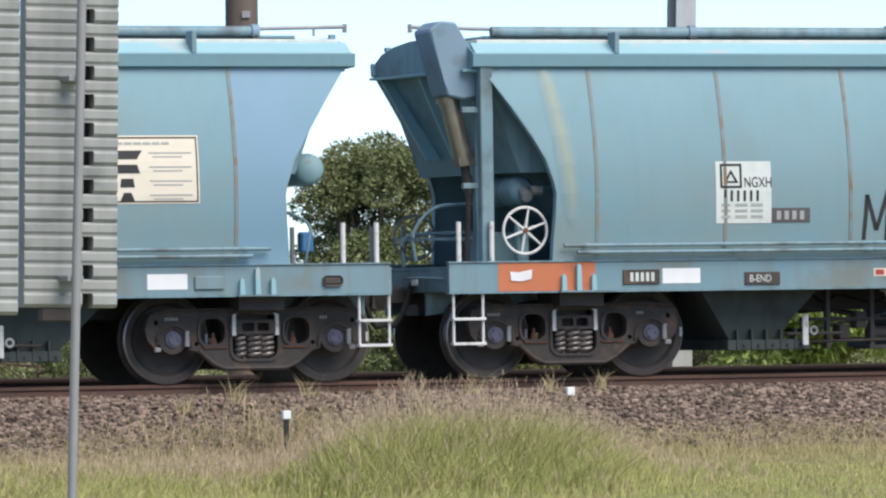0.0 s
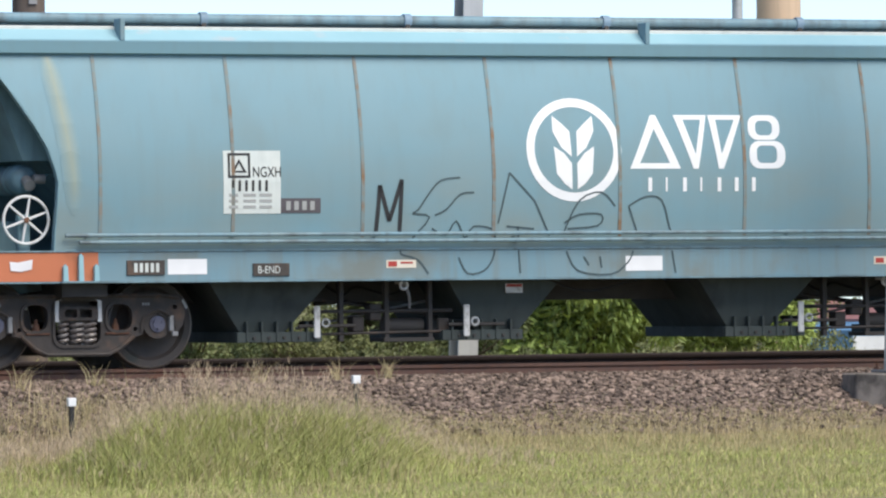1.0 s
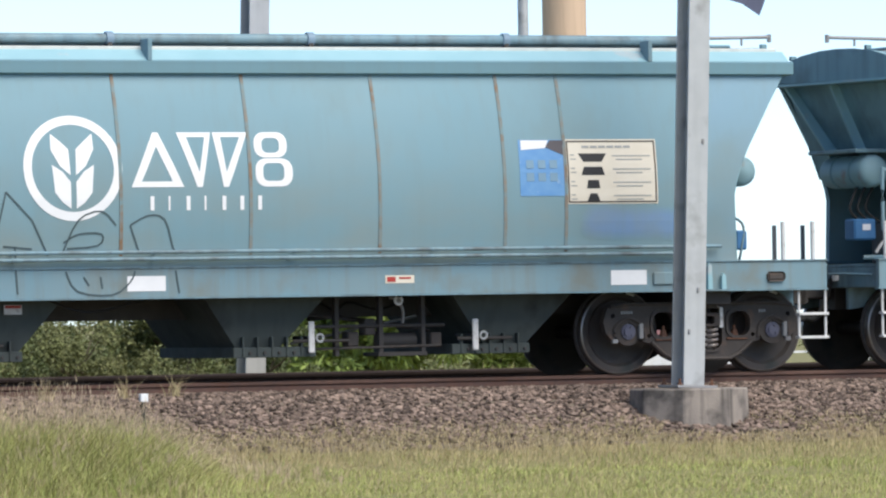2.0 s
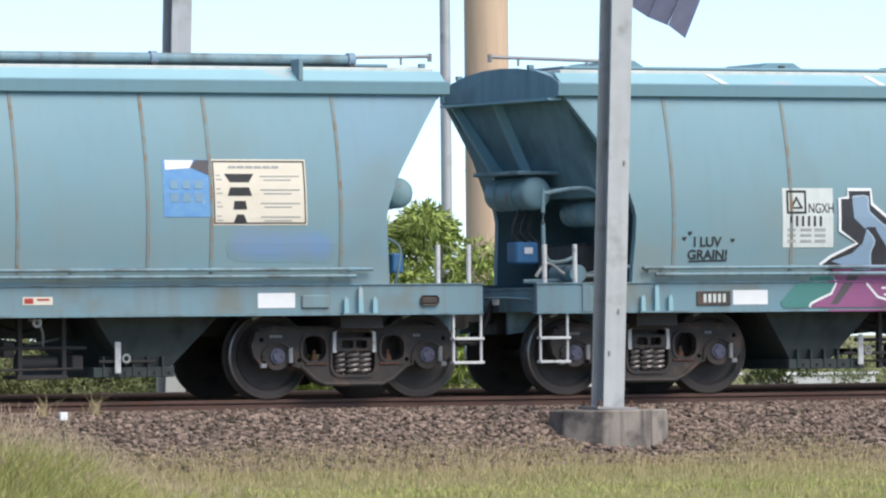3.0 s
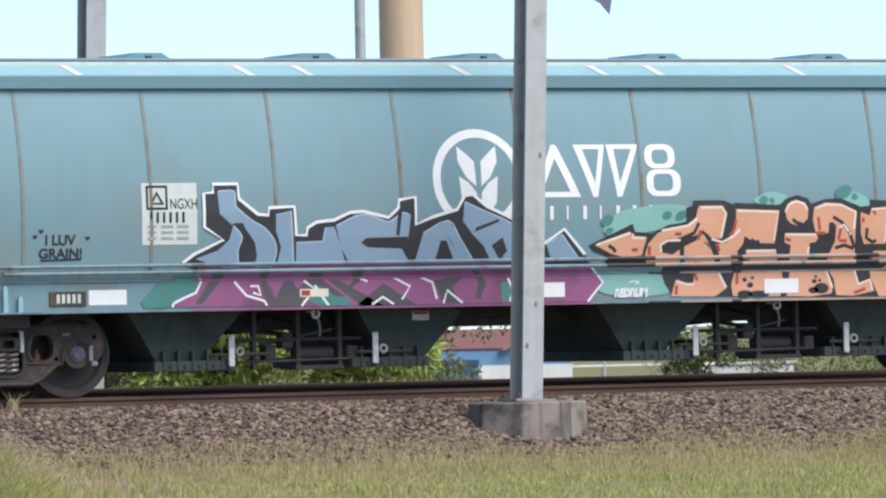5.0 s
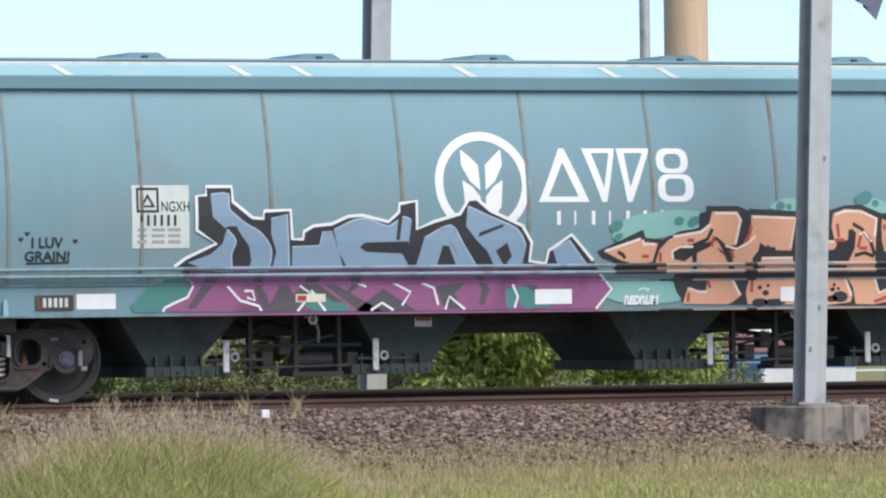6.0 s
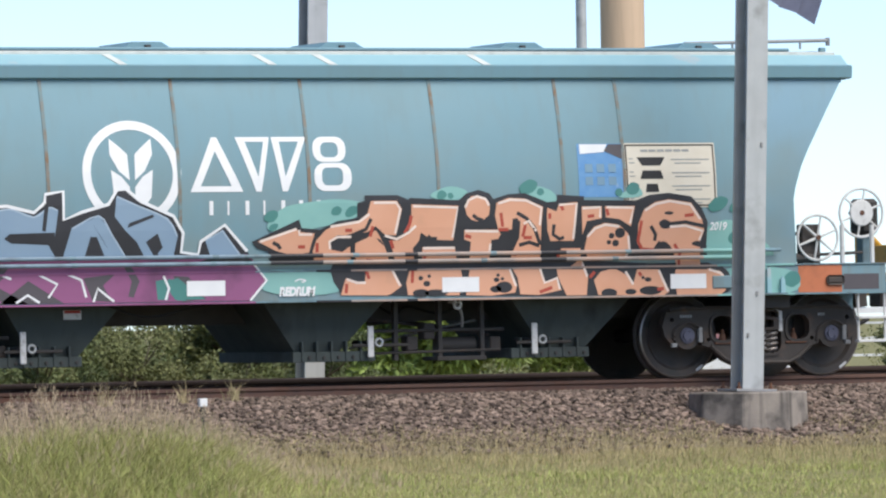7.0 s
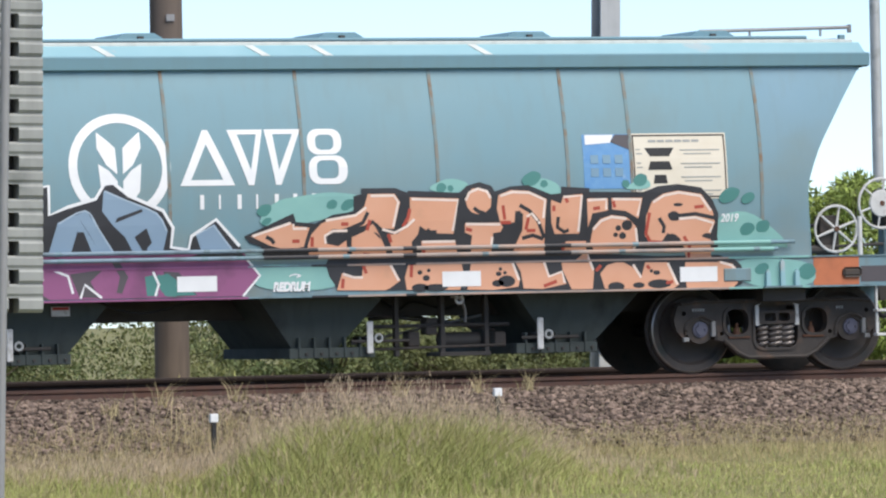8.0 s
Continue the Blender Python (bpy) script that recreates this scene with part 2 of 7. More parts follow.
def lathe(bm, profile, n=32, caps=True):
    """Profile of (radius, along) turned round the y axis."""
    rings = []
    for r, h in profile:
        rings.append([bm.verts.new((r * math.cos(k * math.tau / n), h, r * math.sin(k * math.tau / n))) for k in range(n)])
    for a, b in zip(rings, rings[1:]):
        for k in range(n):
            bm.faces.new((a[k], a[(k + 1) % n], b[(k + 1) % n], b[k]))
    if caps:
        bm.faces.new(rings[0][::-1]), bm.faces.new(rings[-1])
    else:
        for k in range(n):
            bm.faces.new((rings[-1][k], rings[-1][(k + 1) % n], rings[0][(k + 1) % n], rings[0][k]))
    return bm


def ring(bm, c, r, w, n=28, m=6, normal="y"):
    """A torus round c in the x-z plane."""
    vs = []
    for i in range(n):
        a = i * math.tau / n
        vs.append([])
        for j in range(m):
            b = j * math.tau / m
            q = r + w * math.cos(b)
            vs[-1].append(bm.verts.new((c[0] + q * math.cos(a), c[1] + w * math.sin(b), c[2] + q * math.sin(a))))
    for i in range(n):
        for j in range(m):
            bm.faces.new((vs[i][j], vs[(i + 1) % n][j], vs[(i + 1) % n][(j + 1) % m], vs[i][(j + 1) % m]))
    return bm


def B():
    return bmesh.new()


def arc_points(pts, k=6):
    """A smooth line through pts."""
    out = []
    p = [Vector(q) for q in pts]
    p = [p[0]] + p + [p[-1]]
    for i in range(1, len(p) - 2):
        for j in range(k):
            t = j / k
            out.append(0.5 * ((2 * p[i]) + (p[i + 1] - p[i - 1]) * t + (2 * p[i - 1] - 5 * p[i] + 4 * p[i + 1] - p[i + 2]) * t * t
                              + (3 * p[i] - p[i - 1] - 3 * p[i + 1] + p[i + 2]) * t ** 3))
    return out + [p[-1]]


def swarm(name, label, category, verts, faces, mat, kind="stuff"):
    me = bpy.data.meshes.new(name)
    me.from_pydata(verts, [], faces)
    me.materials.append(mat)
    ob = new(name, me)
    return tagged(ob, label, category, kind=kind)

# ---- ground and track ----
RAIL_TOP = -0.06


def ground_z(x, y):
    """Height of the ground: flat field, fall to the ditch, ballast shoulder, field behind."""
    ys = (-900, -60, -22, -9, -5.2, -4.3, -3.2, -1.9, -1.3, -0.9, 0.9, 1.6, 2.6, 3.1, 5.7, 6.6, 9, 20, 60, 900)
    zs = (-1.2, -1.2, -1.2, -1.08, -0.95, -0.83, -0.62, -0.29, -0.215, -0.205, -0.24, -0.24, -0.24, -0.21, -0.21, -0.42, -0.45, -0.5, -0.9, -0.9)
    z = float(np.interp(y, ys, zs))
    if abs(y) < 60 and abs(x) < 90:
        z += 0.05 * noise.noise(Vector((x * 0.7, y * 0.7, 0))) * (1 if abs(y) > 3.6 else 0.2)
    return z


def graded(a, b, step, far):
    s = list(np.arange(a, b, step)) + [b]
    lo, hi, k = [], [], step
    while s[0] - sum(lo) > -far:
        k *= 1.6
        lo.append(k)
    k = step
    while b + sum(hi) < far:
        k *= 1.6
        hi.append(k)
    left, right = s[0], b
    pre, post = [], []
    for d in lo:
        left -= d
        pre.append(left)
    for d in hi:
        right += d
        post.append(right)
    return pre[::-1] + s + post


def build_ground():
    xs, ys = graded(-26, 26, 0.5, 900), graded(-16, 14, 0.25, 900)
    verts = [(x, y, ground_z(x, y)) for y in ys for x in xs]
    n = len(xs)
    faces = [(j * n + i, j * n + i + 1, (j + 1) * n + i + 1, (j + 1) * n + i) for j in range(len(ys) - 1) for i in range(n - 1)]
    ob = swarm("ground", "dry grassy field soil sloping down from the track", "ground", verts, faces, SOIL, "structure")
    ob.data.polygons.foreach_set("use_smooth", [True] * len(ob.data.polygons))
    # dusty bed under the stones
    xs, ys = np.arange(-60, 60.1, 1.0), np.arange(-4.2, 6.4, 0.3)
    n = len(xs)
    verts = [(x, y, ground_z(x, y) + 0.012 - (0.05 if y in (ys[0], ys[-1]) else 0)) for y in ys for x in xs]
    faces = [(j * n + i, j * n + i + 1, (j + 1) * n + i + 1, (j + 1) * n + i) for j in range(len(ys) - 1) for i in range(n - 1)]
    swarm("ballast_bed", "brown dusty ballast bed beneath the rails", "track bed", verts, faces, BED, "structure")


def pebble_shapes(rng, k=10):
    """A few crushed-stone shapes as vertices and triangles."""
    shapes = []
    for _ in range(k):
        bm = B()
        bmesh.ops.create_icosphere(bm, subdivisions=1, radius=1.0)
        for v in bm.verts:
            v.co *= 0.55 + 0.75 * rng.random()
        bm.verts.index_update()
        shapes.append((np.array([v.co[:] for v in bm.verts]), np.array([[v.index for v in f.verts] for f in bm.faces])))
        bm.free()
    return shapes


def scatter_stones(name, label, count, x0, x1, y0, y1, small, big, rng, thin=0.0):
    shapes = pebble_shapes(rng)
    verts, faces, base = [], [], 0
    for _ in range(count):
        x, y = rng.uniform(x0, x1), rng.uniform(y0, y1)
        if thin and rng.random() < thin * max(0.0, (-2.75 - y)):
            continue
        s = rng.uniform(small, big)
        v, f = shapes[rng.integers(len(shapes))]
        a, c = rng.uniform(0, 6.28), rng.uniform(-0.8, 0.8)
        ca, sa, cb, sb = math.cos(a), math.sin(a), math.cos(c), math.sin(c)
        m = np.array([[ca, -sa * cb, sa * sb], [sa, ca * cb, -ca * sb], [0, sb, cb]])
        p = (v * s * np.array([1.15, 0.9, 0.75])) @ m.T + np.array([x, y, ground_z(x, y) + 0.01 + s * 0.45])
        verts.append(p)
        faces.append(f + base)
        base += len(v)
    me = bpy.data.meshes.new(name)
    me.from_pydata(np.concatenate(verts).tolist(), [], np.concatenate(faces).tolist())
    me.materials.append(STONE)
    return tagged(new(name, me), label, "ballast", kind="stuff")


def build_rail(y, name, mat, label, lift=0.0):
    """A flat-bottomed rail with head, web and foot."""
    half = [(0.07, -0.165), (0.07, -0.15), (0.02, -0.135), (0.009, -0.11), (0.009, -0.05), (0.035, -0.035), (0.036, -0.006), (0.028, 0.0)]
    prof = half + [(-a, b) for a, b in half[::-1]]
    bm = B()
    rows = [[bm.verts.new((x, y + a, RAIL_TOP + lift + b)) for a, b in prof] for x in (-60, -20, 0, 20, 60)]
    for p, q in zip(rows, rows[1:]):
        for i in range(len(prof)):
            bm.faces.new((p[i], p[(i + 1) % len(prof)], q[(i + 1) % len(prof)], q[i]))
    bm.faces.new(rows[0]), bm.faces.new(rows[-1][::-1])
    ob = part(name, bm, mat)
    return tagged(ob, label, "rail", group="rails of the track", kind="structure")


def build_sleepers():
    me = mesh_of(box(B(), -0.12, 0.12, -1.25, 1.25, -0.13, 0.0, 0.02), "sleeper", CONCRETE)
    deck = thing("sleepers", "grey concrete sleepers half buried in ballast", "sleepers", kind="structure")
    for i in range(-40, 40):
        ob = new("sleeper", me)
        ob.parent, ob.location = deck, (i * 0.65, 0, RAIL_TOP - 0.168)


# ---- masts and small trackside things ----
def lean(m, degrees):
    return m @ pose(0, 0, 0, 0, degrees, 0)


def h_mast(name, label, at, height, deep=0.30, wide=0.25, mat=None, tilt=2.0):
    mat = mat or GALV
    mast = thing(name, label, "mast", group="steel masts by the line", at=lean(pose(*at), tilt))
    part("front_flange", box(B(), -wide / 2, wide / 2, -deep / 2, -deep / 2 + 0.022, 0, height, 0.003), mat, mast)
    part("back_flange", box(B(), -wide / 2, wide / 2, deep / 2 - 0.022, deep / 2, 0, height, 0.003), mat, mast)
    part("web", box(B(), -0.01, 0.01, -deep / 2 + 0.022, deep / 2 - 0.022, 0, height), mat, mast)
    part("base_plate", box(B(), -0.24, 0.24, -0.24, 0.24, -0.03, 0.0, 0.004), GALV_DULL, mast)
    for sx in (-0.19, 0.19):
        for sy in (-0.19, 0.19):
            bolt = B()
            rod(bolt, (sx, sy, 0), (sx, sy, 0.07), 0.014, 6)
            rod(bolt, (sx, sy, 0.0), (sx, sy, 0.025), 0.028, 6)
            part("bolt", bolt, RUSTY, mast)
    return mast


def build_masts():
    mast = h_mast("overhead_line_mast", "light grey galvanised steel mast bolted to a concrete footing", (0.875, -2.6, -0.17), 7.5)
    for z, x in ((1.0, 0.03), (2.6, 0.06), (0.55, -0.07)):
        part("clip", box(B(), x - 0.012, x + 0.012, -0.165, -0.15, z, z + 0.05, 0.002), GALV_DULL, mast)
    foot = thing("concrete_footing", "stained octagonal concrete footing under the steel mast", "footing", at=pose(0.885, -2.6, -0.98))
    bm = B()
    bmesh.ops.create_cone(bm, cap_ends=True, segments=8, radius1=0.66, radius2=0.64, depth=0.78, matrix=pose(0, 0, 0.39, 0, 0, 14))
    bmesh.ops.bevel(bm, geom=[e for e in bm.edges], offset=0.015, segments=1, affect="EDGES")
    part("block", bm, CONCRETE, foot)
    far = h_mast("overhead_line_mast", "grey galvanised steel mast standing beyond the track with a small sign", (-0.22, 7.0, -0.5), 8.5, 0.3, 0.26, None, 1.6)
    for z, w in ((1.02, 0.09), (0.92, 0.05)):
        part("sign_plate", box(B(), -w, w, -0.17, -0.152, z, z + 0.06, 0.002), GALV_DULL if w > 0.06 else WHITE_WORN, far)
    rod_ = thing("timber_pole", "dark weathered brown timber power pole beyond the track", "pole", at=pose(-5.72, 7.0, -0.6))
    bm = B()
    rod(bm, (0, 0, 0), (0.03, 0, 9), 0.21, 14, 0.18)
    part("shaft", bm, TIMBER, rod_, smooth=True)
    part("number_plate", box(B(), -0.05, 0.05, -0.215, -0.2, 4.75, 4.83), GALV_DULL, rod_)
    flagpole = thing("flagpole", "slim pale grey metal flagpole in the distance", "flagpole", at=pose(14.32, 30.0, -0.55))
    bm = B()
    rod(bm, (0, 0, 0), (0, 0, 9.6), 0.095, 12, 0.085)
    part("shaft", bm, GALV, flagpole, smooth=True)
    bm = B()
    bmesh.ops.create_uvsphere(bm, u_segments=10, v_segments=8, radius=0.12, matrix=pose(0, 0, 9.68))
    part("finial", bm, GALV, flagpole, smooth=True)
    col = thing("painted_column", "tall peach painted column with faint panel joints", "column", at=pose(28.47, 58.0, -0.9))
    bm = B()
    rod(bm, (0, 0, 0), (0, 0, 16), 0.485, 20, 0.475)
    part("shaft", bm, PEACH, col, smooth=True)
    for i in range(8):
        bm = B()
        lathe(bm, [(0.475, 0.0), (0.489, 0.0), (0.489, 0.04), (0.475, 0.04)], 20, False)
        bmesh.ops.rotate(bm, cent=(0, 0, 0), matrix=Matrix.Rotation(radians(90), 3, "X"), verts=bm.verts)
        bmesh.ops.translate(bm, vec=(0, 0, 1.9 * i + 1.2), verts=bm.verts)
        part("joint_band", bm, PEACH, col)


def marker_post(x, y, top, h):
    post = thing("marker_post", "short black marker post with a white cap in ballast", "marker post", group="marker posts", at=pose(x, y, top - h))
    part("stake", box(B(), -0.022, 0.022, -0.02, 0.02, 0, h - 0.07, 0.004), BLACK, post)
    part("cap", box(B(), -0.042, 0.042, -0.03, 0.03, h - 0.085, h, 0.006), WHITE, post, "white cap")


def build_ribbed_stack(x, y, wide, z0, count, name_label, tilt, slots=True):
    """A tall stack of ribbed grey sheets with a row of slots, on a thin post."""
    pitch, d = 0.203, 0.12
    sheet = thing("ribbed_screen", name_label, "ribbed screen", group="ribbed screens", at=lean(pose(x, y, -1.25), tilt))
    z0 += 1.25
    for i in range(count):
        z = z0 + i * pitch
        prof = [(0, 0), (-0.028, 0.025), (-0.03, 0.085), (-0.012, 0.103), (-0.012, 0.115), (-0.026, 0.135), (-0.027, 0.185), (0, pitch)]
        s0, s1 = wide * 0.625, wide * 0.74
        for a, b, cut in ((0, s0, 0), (s0, s1, 1), (s1, wide, 0)):
            bm = B()
            p = prof if not (cut and slots) else prof[3:]
            ring0 = [bm.verts.new((a - wide / 2, u, z + v)) for u, v in p]
            ring1 = [bm.verts.new((b - wide / 2, u, z + v)) for u, v in p]
            back0 = [bm.verts.new((a - wide / 2, d, z + v)) for v in (p[0][1], p[-1][1])]
            back1 = [bm.verts.new((b - wide / 2, d, z + v)) for v in (p[0][1], p[-1][1])]
            for k in range(len(p) - 1):
                bm.faces.new((ring0[k], ring1[k], ring1[k + 1], ring0[k + 1]))
            bm.faces.new((ring0[-1], ring1[-1], back1[1], back0[1]))
            bm.faces.new((back0[0], back1[0], ring1[0], ring0[0]))
            bm.faces.new((back0[1], back1[1], back1[0], back0[0]))
            bm.faces.new(ring0 + [back0[1], back0[0]])
            bm.faces.new((ring1 + [back1[1], back1[0]])[::-1])
            part("rib", bm, RIBBED, sheet)
    if slots:
        for k in (1, 8, 15, 21):
            part("clamp", box(B(), -0.09, 0.03, -0.24, 0.02, z0 + k * pitch - 0.02, z0 + k * pitch + 0.02, 0.004), GALV_DULL, sheet)
    else:
        part("stand_post", box(B(), -0.04, 0.04, 0.02, 0.09, 0, z0 - 0.1, 0.006), GALV_DULL, sheet)
    part("bottom_bracket", box(B(), -wide * 0.3, wide * 0.1, 0.0, 0.1, z0 - 0.10, z0, 0.01), BOGIE, sheet)
    part("backing_plate", box(B(), -wide * 0.4, wide * 0.4, d, d + 0.02, z0, z0 + count * pitch), GRIME, sheet)
    return sheet


# ---- flag, in rigid strips that swing ----
FLAG_STRIPS = []


def build_flag():
    flag = thing("flag", "tattered faded navy flag with pale stars streaming from its pole", "flag", at=pose(14.42, 30.0, 0))
    n, w, h = 16, 0.32, 2.2
    rng = np.random.default_rng(5)
    low = 0.0
    for i in range(n):
        u = i / (n - 1)
        bm = B()
        hang = 0.10 * (rng.random() - 0.5) + (0.25 * rng.random() if i == n - 1 else 0)
        outline = [(0, -h / 2 - low), (w + 0.03, -h / 2 - hang), (w + 0.03, h / 2 - (0.3 * rng.random() if i == n - 1 else 0)), (0, h / 2)]
        low = hang
        slab(bm, outline, -0.006, 0.006)
        strip = part("cloth_strip", bm, FLAG_NAVY, flag)
        if i in (9, 12, 14):
            star = B()
            r0 = 0.22 if i == 9 else 0.14
            pts = [((r0 if k % 2 == 0 else r0 * 0.42) * math.sin(k * math.pi / 5) + w / 2, (r0 if k % 2 == 0 else r0 * 0.42) * math.cos(k * math.pi / 5) - 0.65 + 0.25 * (i - 11)) for k in range(10)]
            slab(star, pts, -0.014, -0.008)
            part("star", star, WHITE_WORN, strip, "pale star")
        FLAG_STRIPS.append((strip, i))


# ---- plants ----
def blades(name, label, mat, spots, rng, wide=0.0045, category="grass"):
    """Grass blades: each spot is x, y, z, height."""
    n = len(spots)
    p = np.array([s[:3] for s in spots])
    h = np.array([s[3] for s in spots])[:, None]
    a = rng.uniform(0, 6.283, (n, 1))
    side = np.concatenate([np.cos(a), np.sin(a), 0 * a], 1)
    b = rng.uniform(0, 6.283, (n, 1))
    bend = np.concatenate([np.cos(b) + 0.25, np.sin(b), 0 * b], 1) * h * rng.uniform(0.15, 0.85, (n, 1))
    up = np.array([[0, 0, 1.0]])
    w = wide * rng.uniform(0.6, 1.5, (n, 1))
    mid = p + up * h * 0.55 + bend * 0.3
    tip = p + up * h * rng.uniform(0.8, 1.0, (n, 1)) + bend
    v = np.stack([p - side * w, p + side * w, mid - side * w * 0.8, mid + side * w * 0.8, tip], 1).reshape(-1, 3)
    k = np.arange(n)[:, None] * 5
    f4 = (k + np.array([[0, 1, 3, 2]])).tolist()
    f3 = (k + np.array([[2, 3, 4]])).tolist()
    return swarm(name, label, category, v.tolist(), f4 + f3, mat)


def mound(x, y):
    """Height of the tall tussock."""
    return 0.70 * math.exp(-((x + 8.25 - 0.25 * (y + 7)) / 1.6) ** 4 - ((y + 7.2) / 1.6) ** 2) + 0.13 * math.exp(-((x + 12.8) / 2.6) ** 2 - ((y + 6.5) / 2.0) ** 2)


def build_grass():
    rng = np.random.default_rng(3)
    green, straw = [], []
    for _ in range(170000):
        x, y = rng.uniform(-19, 9), -4.3 - 9.5 * rng.random() ** 1.3
        m = mound(x, y)
        k = noise.noise(Vector((x * 0.9, y * 0.9, 3)))
        h = (0.095 + 0.08 * k + m) * rng.uniform(0.65, 1.2)
        if y > -4.9 and rng.random() < 0.6:
            continue
        dry = 0.34 + 0.22 * (y > -5.7) + 0.2 * k - 0.12 * (m > 0.2)
        (straw if rng.random() < dry else green).append((x, y, ground_z(x, y) - 0.02, max(0.06, h)))
    for _ in range(60000):
        x, y = rng.uniform(-12.0, -5.9), rng.uniform(-9.0, -5.4)
        m = mound(x, y)
        if m < 0.18:
            continue
        (straw if rng.random() < 0.24 else green).append((x, y, ground_z(x, y) - 0.02, (0.12 + m) * rng.uniform(0.5, 1.12)))
    # thin dry growth along the foot of the stones
    for _ in range(80000):
        x, y = rng.uniform(-19, 9), rng.normal(-3.85, 0.6)
        if noise.noise(Vector((x * 0.6, y, 8))) < -0.25 - 0.5 * (y < -3.6) or y > -2.6 - 0.4 * rng.random():
            continue
        straw.append((x, y, ground_z(x, y), rng.uniform(0.03, 0.13)))
    for _ in range(1500):
        x, y = rng.normal(-9.4, 1.3), rng.normal(-3.6, 0.6)
        straw.append((x, y, ground_z(x, y), rng.uniform(0.1, 0.55) * math.exp(-((x + 8.6) / 1.8) ** 2) + 0.06))
    blades("green_grass", "long green grass blades in a soft tussock", GRASS, green, rng, 0.0032)
    blades("dry_grass", "dry straw-coloured grass stems among green grass", STRAW, straw, rng, 0.0026)
    # feathery flowering stems over the tussock
    stems, tufts = [], []
    for _ in range(1700):
        x, y = rng.normal(-8.9, 1.7), rng.normal(-6.6, 1.0)
        if not -14 < x < -5.5 or y > -4.6:
            continue
        h = (0.16 + mound(x, y)) * rng.uniform(0.85, 1.35)
        z = ground_z(x, y)
        stems.append((x, y, z, h))
        for k in range(9):
            tufts.append((x + rng.normal(0.03, 0.03), y + rng.normal(0, 0.03), z + h * rng.uniform(0.72, 0.95), rng.uniform(0.04, 0.10)))
    blades("flowering_stems", "thin dry flowering grass stems over the tussock", STRAW, stems, rng, 0.0016)
    blades("seed_plumes", "pale feathery seed plumes over the tussock", PLUME, tufts, rng, 0.0022)
    # seed heads
    heads = []
    for cx, cy in ((-5.2, -1.5), (-4.6, -1.4), (-7.0, -2.6), (-8.4, -2.8), (-7.9, -1.6), (-6.1, -1.5), (-8.8, -1.8), (-9.5, -2.2)):
        for _ in range(34):
            heads.append((cx + rng.normal(0, 0.05), cy + rng.normal(0, 0.05), ground_z(cx, cy), rng.uniform(0.15, 0.34)))
    blades("seeding_grass", "pale seeding grass tufts beside the rail", STRAW, heads, rng, 0.004)
    green, straw = [], []
    for _ in range(42000):
        x, y = rng.uniform(-14, 22), rng.uniform(6.2, 16)
        k = noise.noise(Vector((x * 0.5, y * 0.5, 12)))
        h = (0.28 + 0.25 * k) * rng.uniform(0.6, 1.2)
        (straw if rng.random() < 0.35 + 0.5 * k else green).append((x, y, ground_z(x, y) - 0.02, max(0.1, h)))
    blades("far_green_grass", "rank green grass beyond the track", GRASS, green, rng, 0.012)
    blades("far_dry_grass", "dry yellow grass beyond the track", STRAW, straw, rng, 0.012)


def leaf_cloud(centres, radii, count, size, rng, droop=0.2, flat=0.75, slim=0.22):
    """Small folded leaves in uneven clumps."""
    c, r = np.array(centres), np.array(radii)
    pick = rng.choice(len(c), count, p=r ** 2 / (r ** 2).sum())
    d = rng.normal(size=(count, 3))
    d /= np.linalg.norm(d, axis=1)[:, None]
    rad = rng.uniform(0.55, 1.0, (count, 1)) ** 0.6
    p = c[pick] + d * rad * r[pick][:, None] * np.array([1, 1, flat])
    a = d * 0.7 + rng.normal(size=(count, 3)) * 0.6 + np.array([0, 0, -droop])
    a /= np.linalg.norm(a, axis=1)[:, None]
    b = np.cross(a, rng.normal(size=(count, 3)))
    b /= np.linalg.norm(b, axis=1)[:, None]
    nrm = np.cross(a, b)
    s = size * rng.uniform(0.6, 1.4, (count, 1))
    v = np.stack([p, p + a * s * 0.5 + b * s * slim + nrm * s * 0.06, p + a * s, p + a * s * 0.5 - b * s * slim + nrm * s * 0.06], 1).reshape(-1, 3)
    k = np.arange(count)[:, None] * 4
    return v.tolist(), (k + np.array([[0, 1, 2]])).tolist() + (k + np.array([[0, 2, 3]])).tolist()


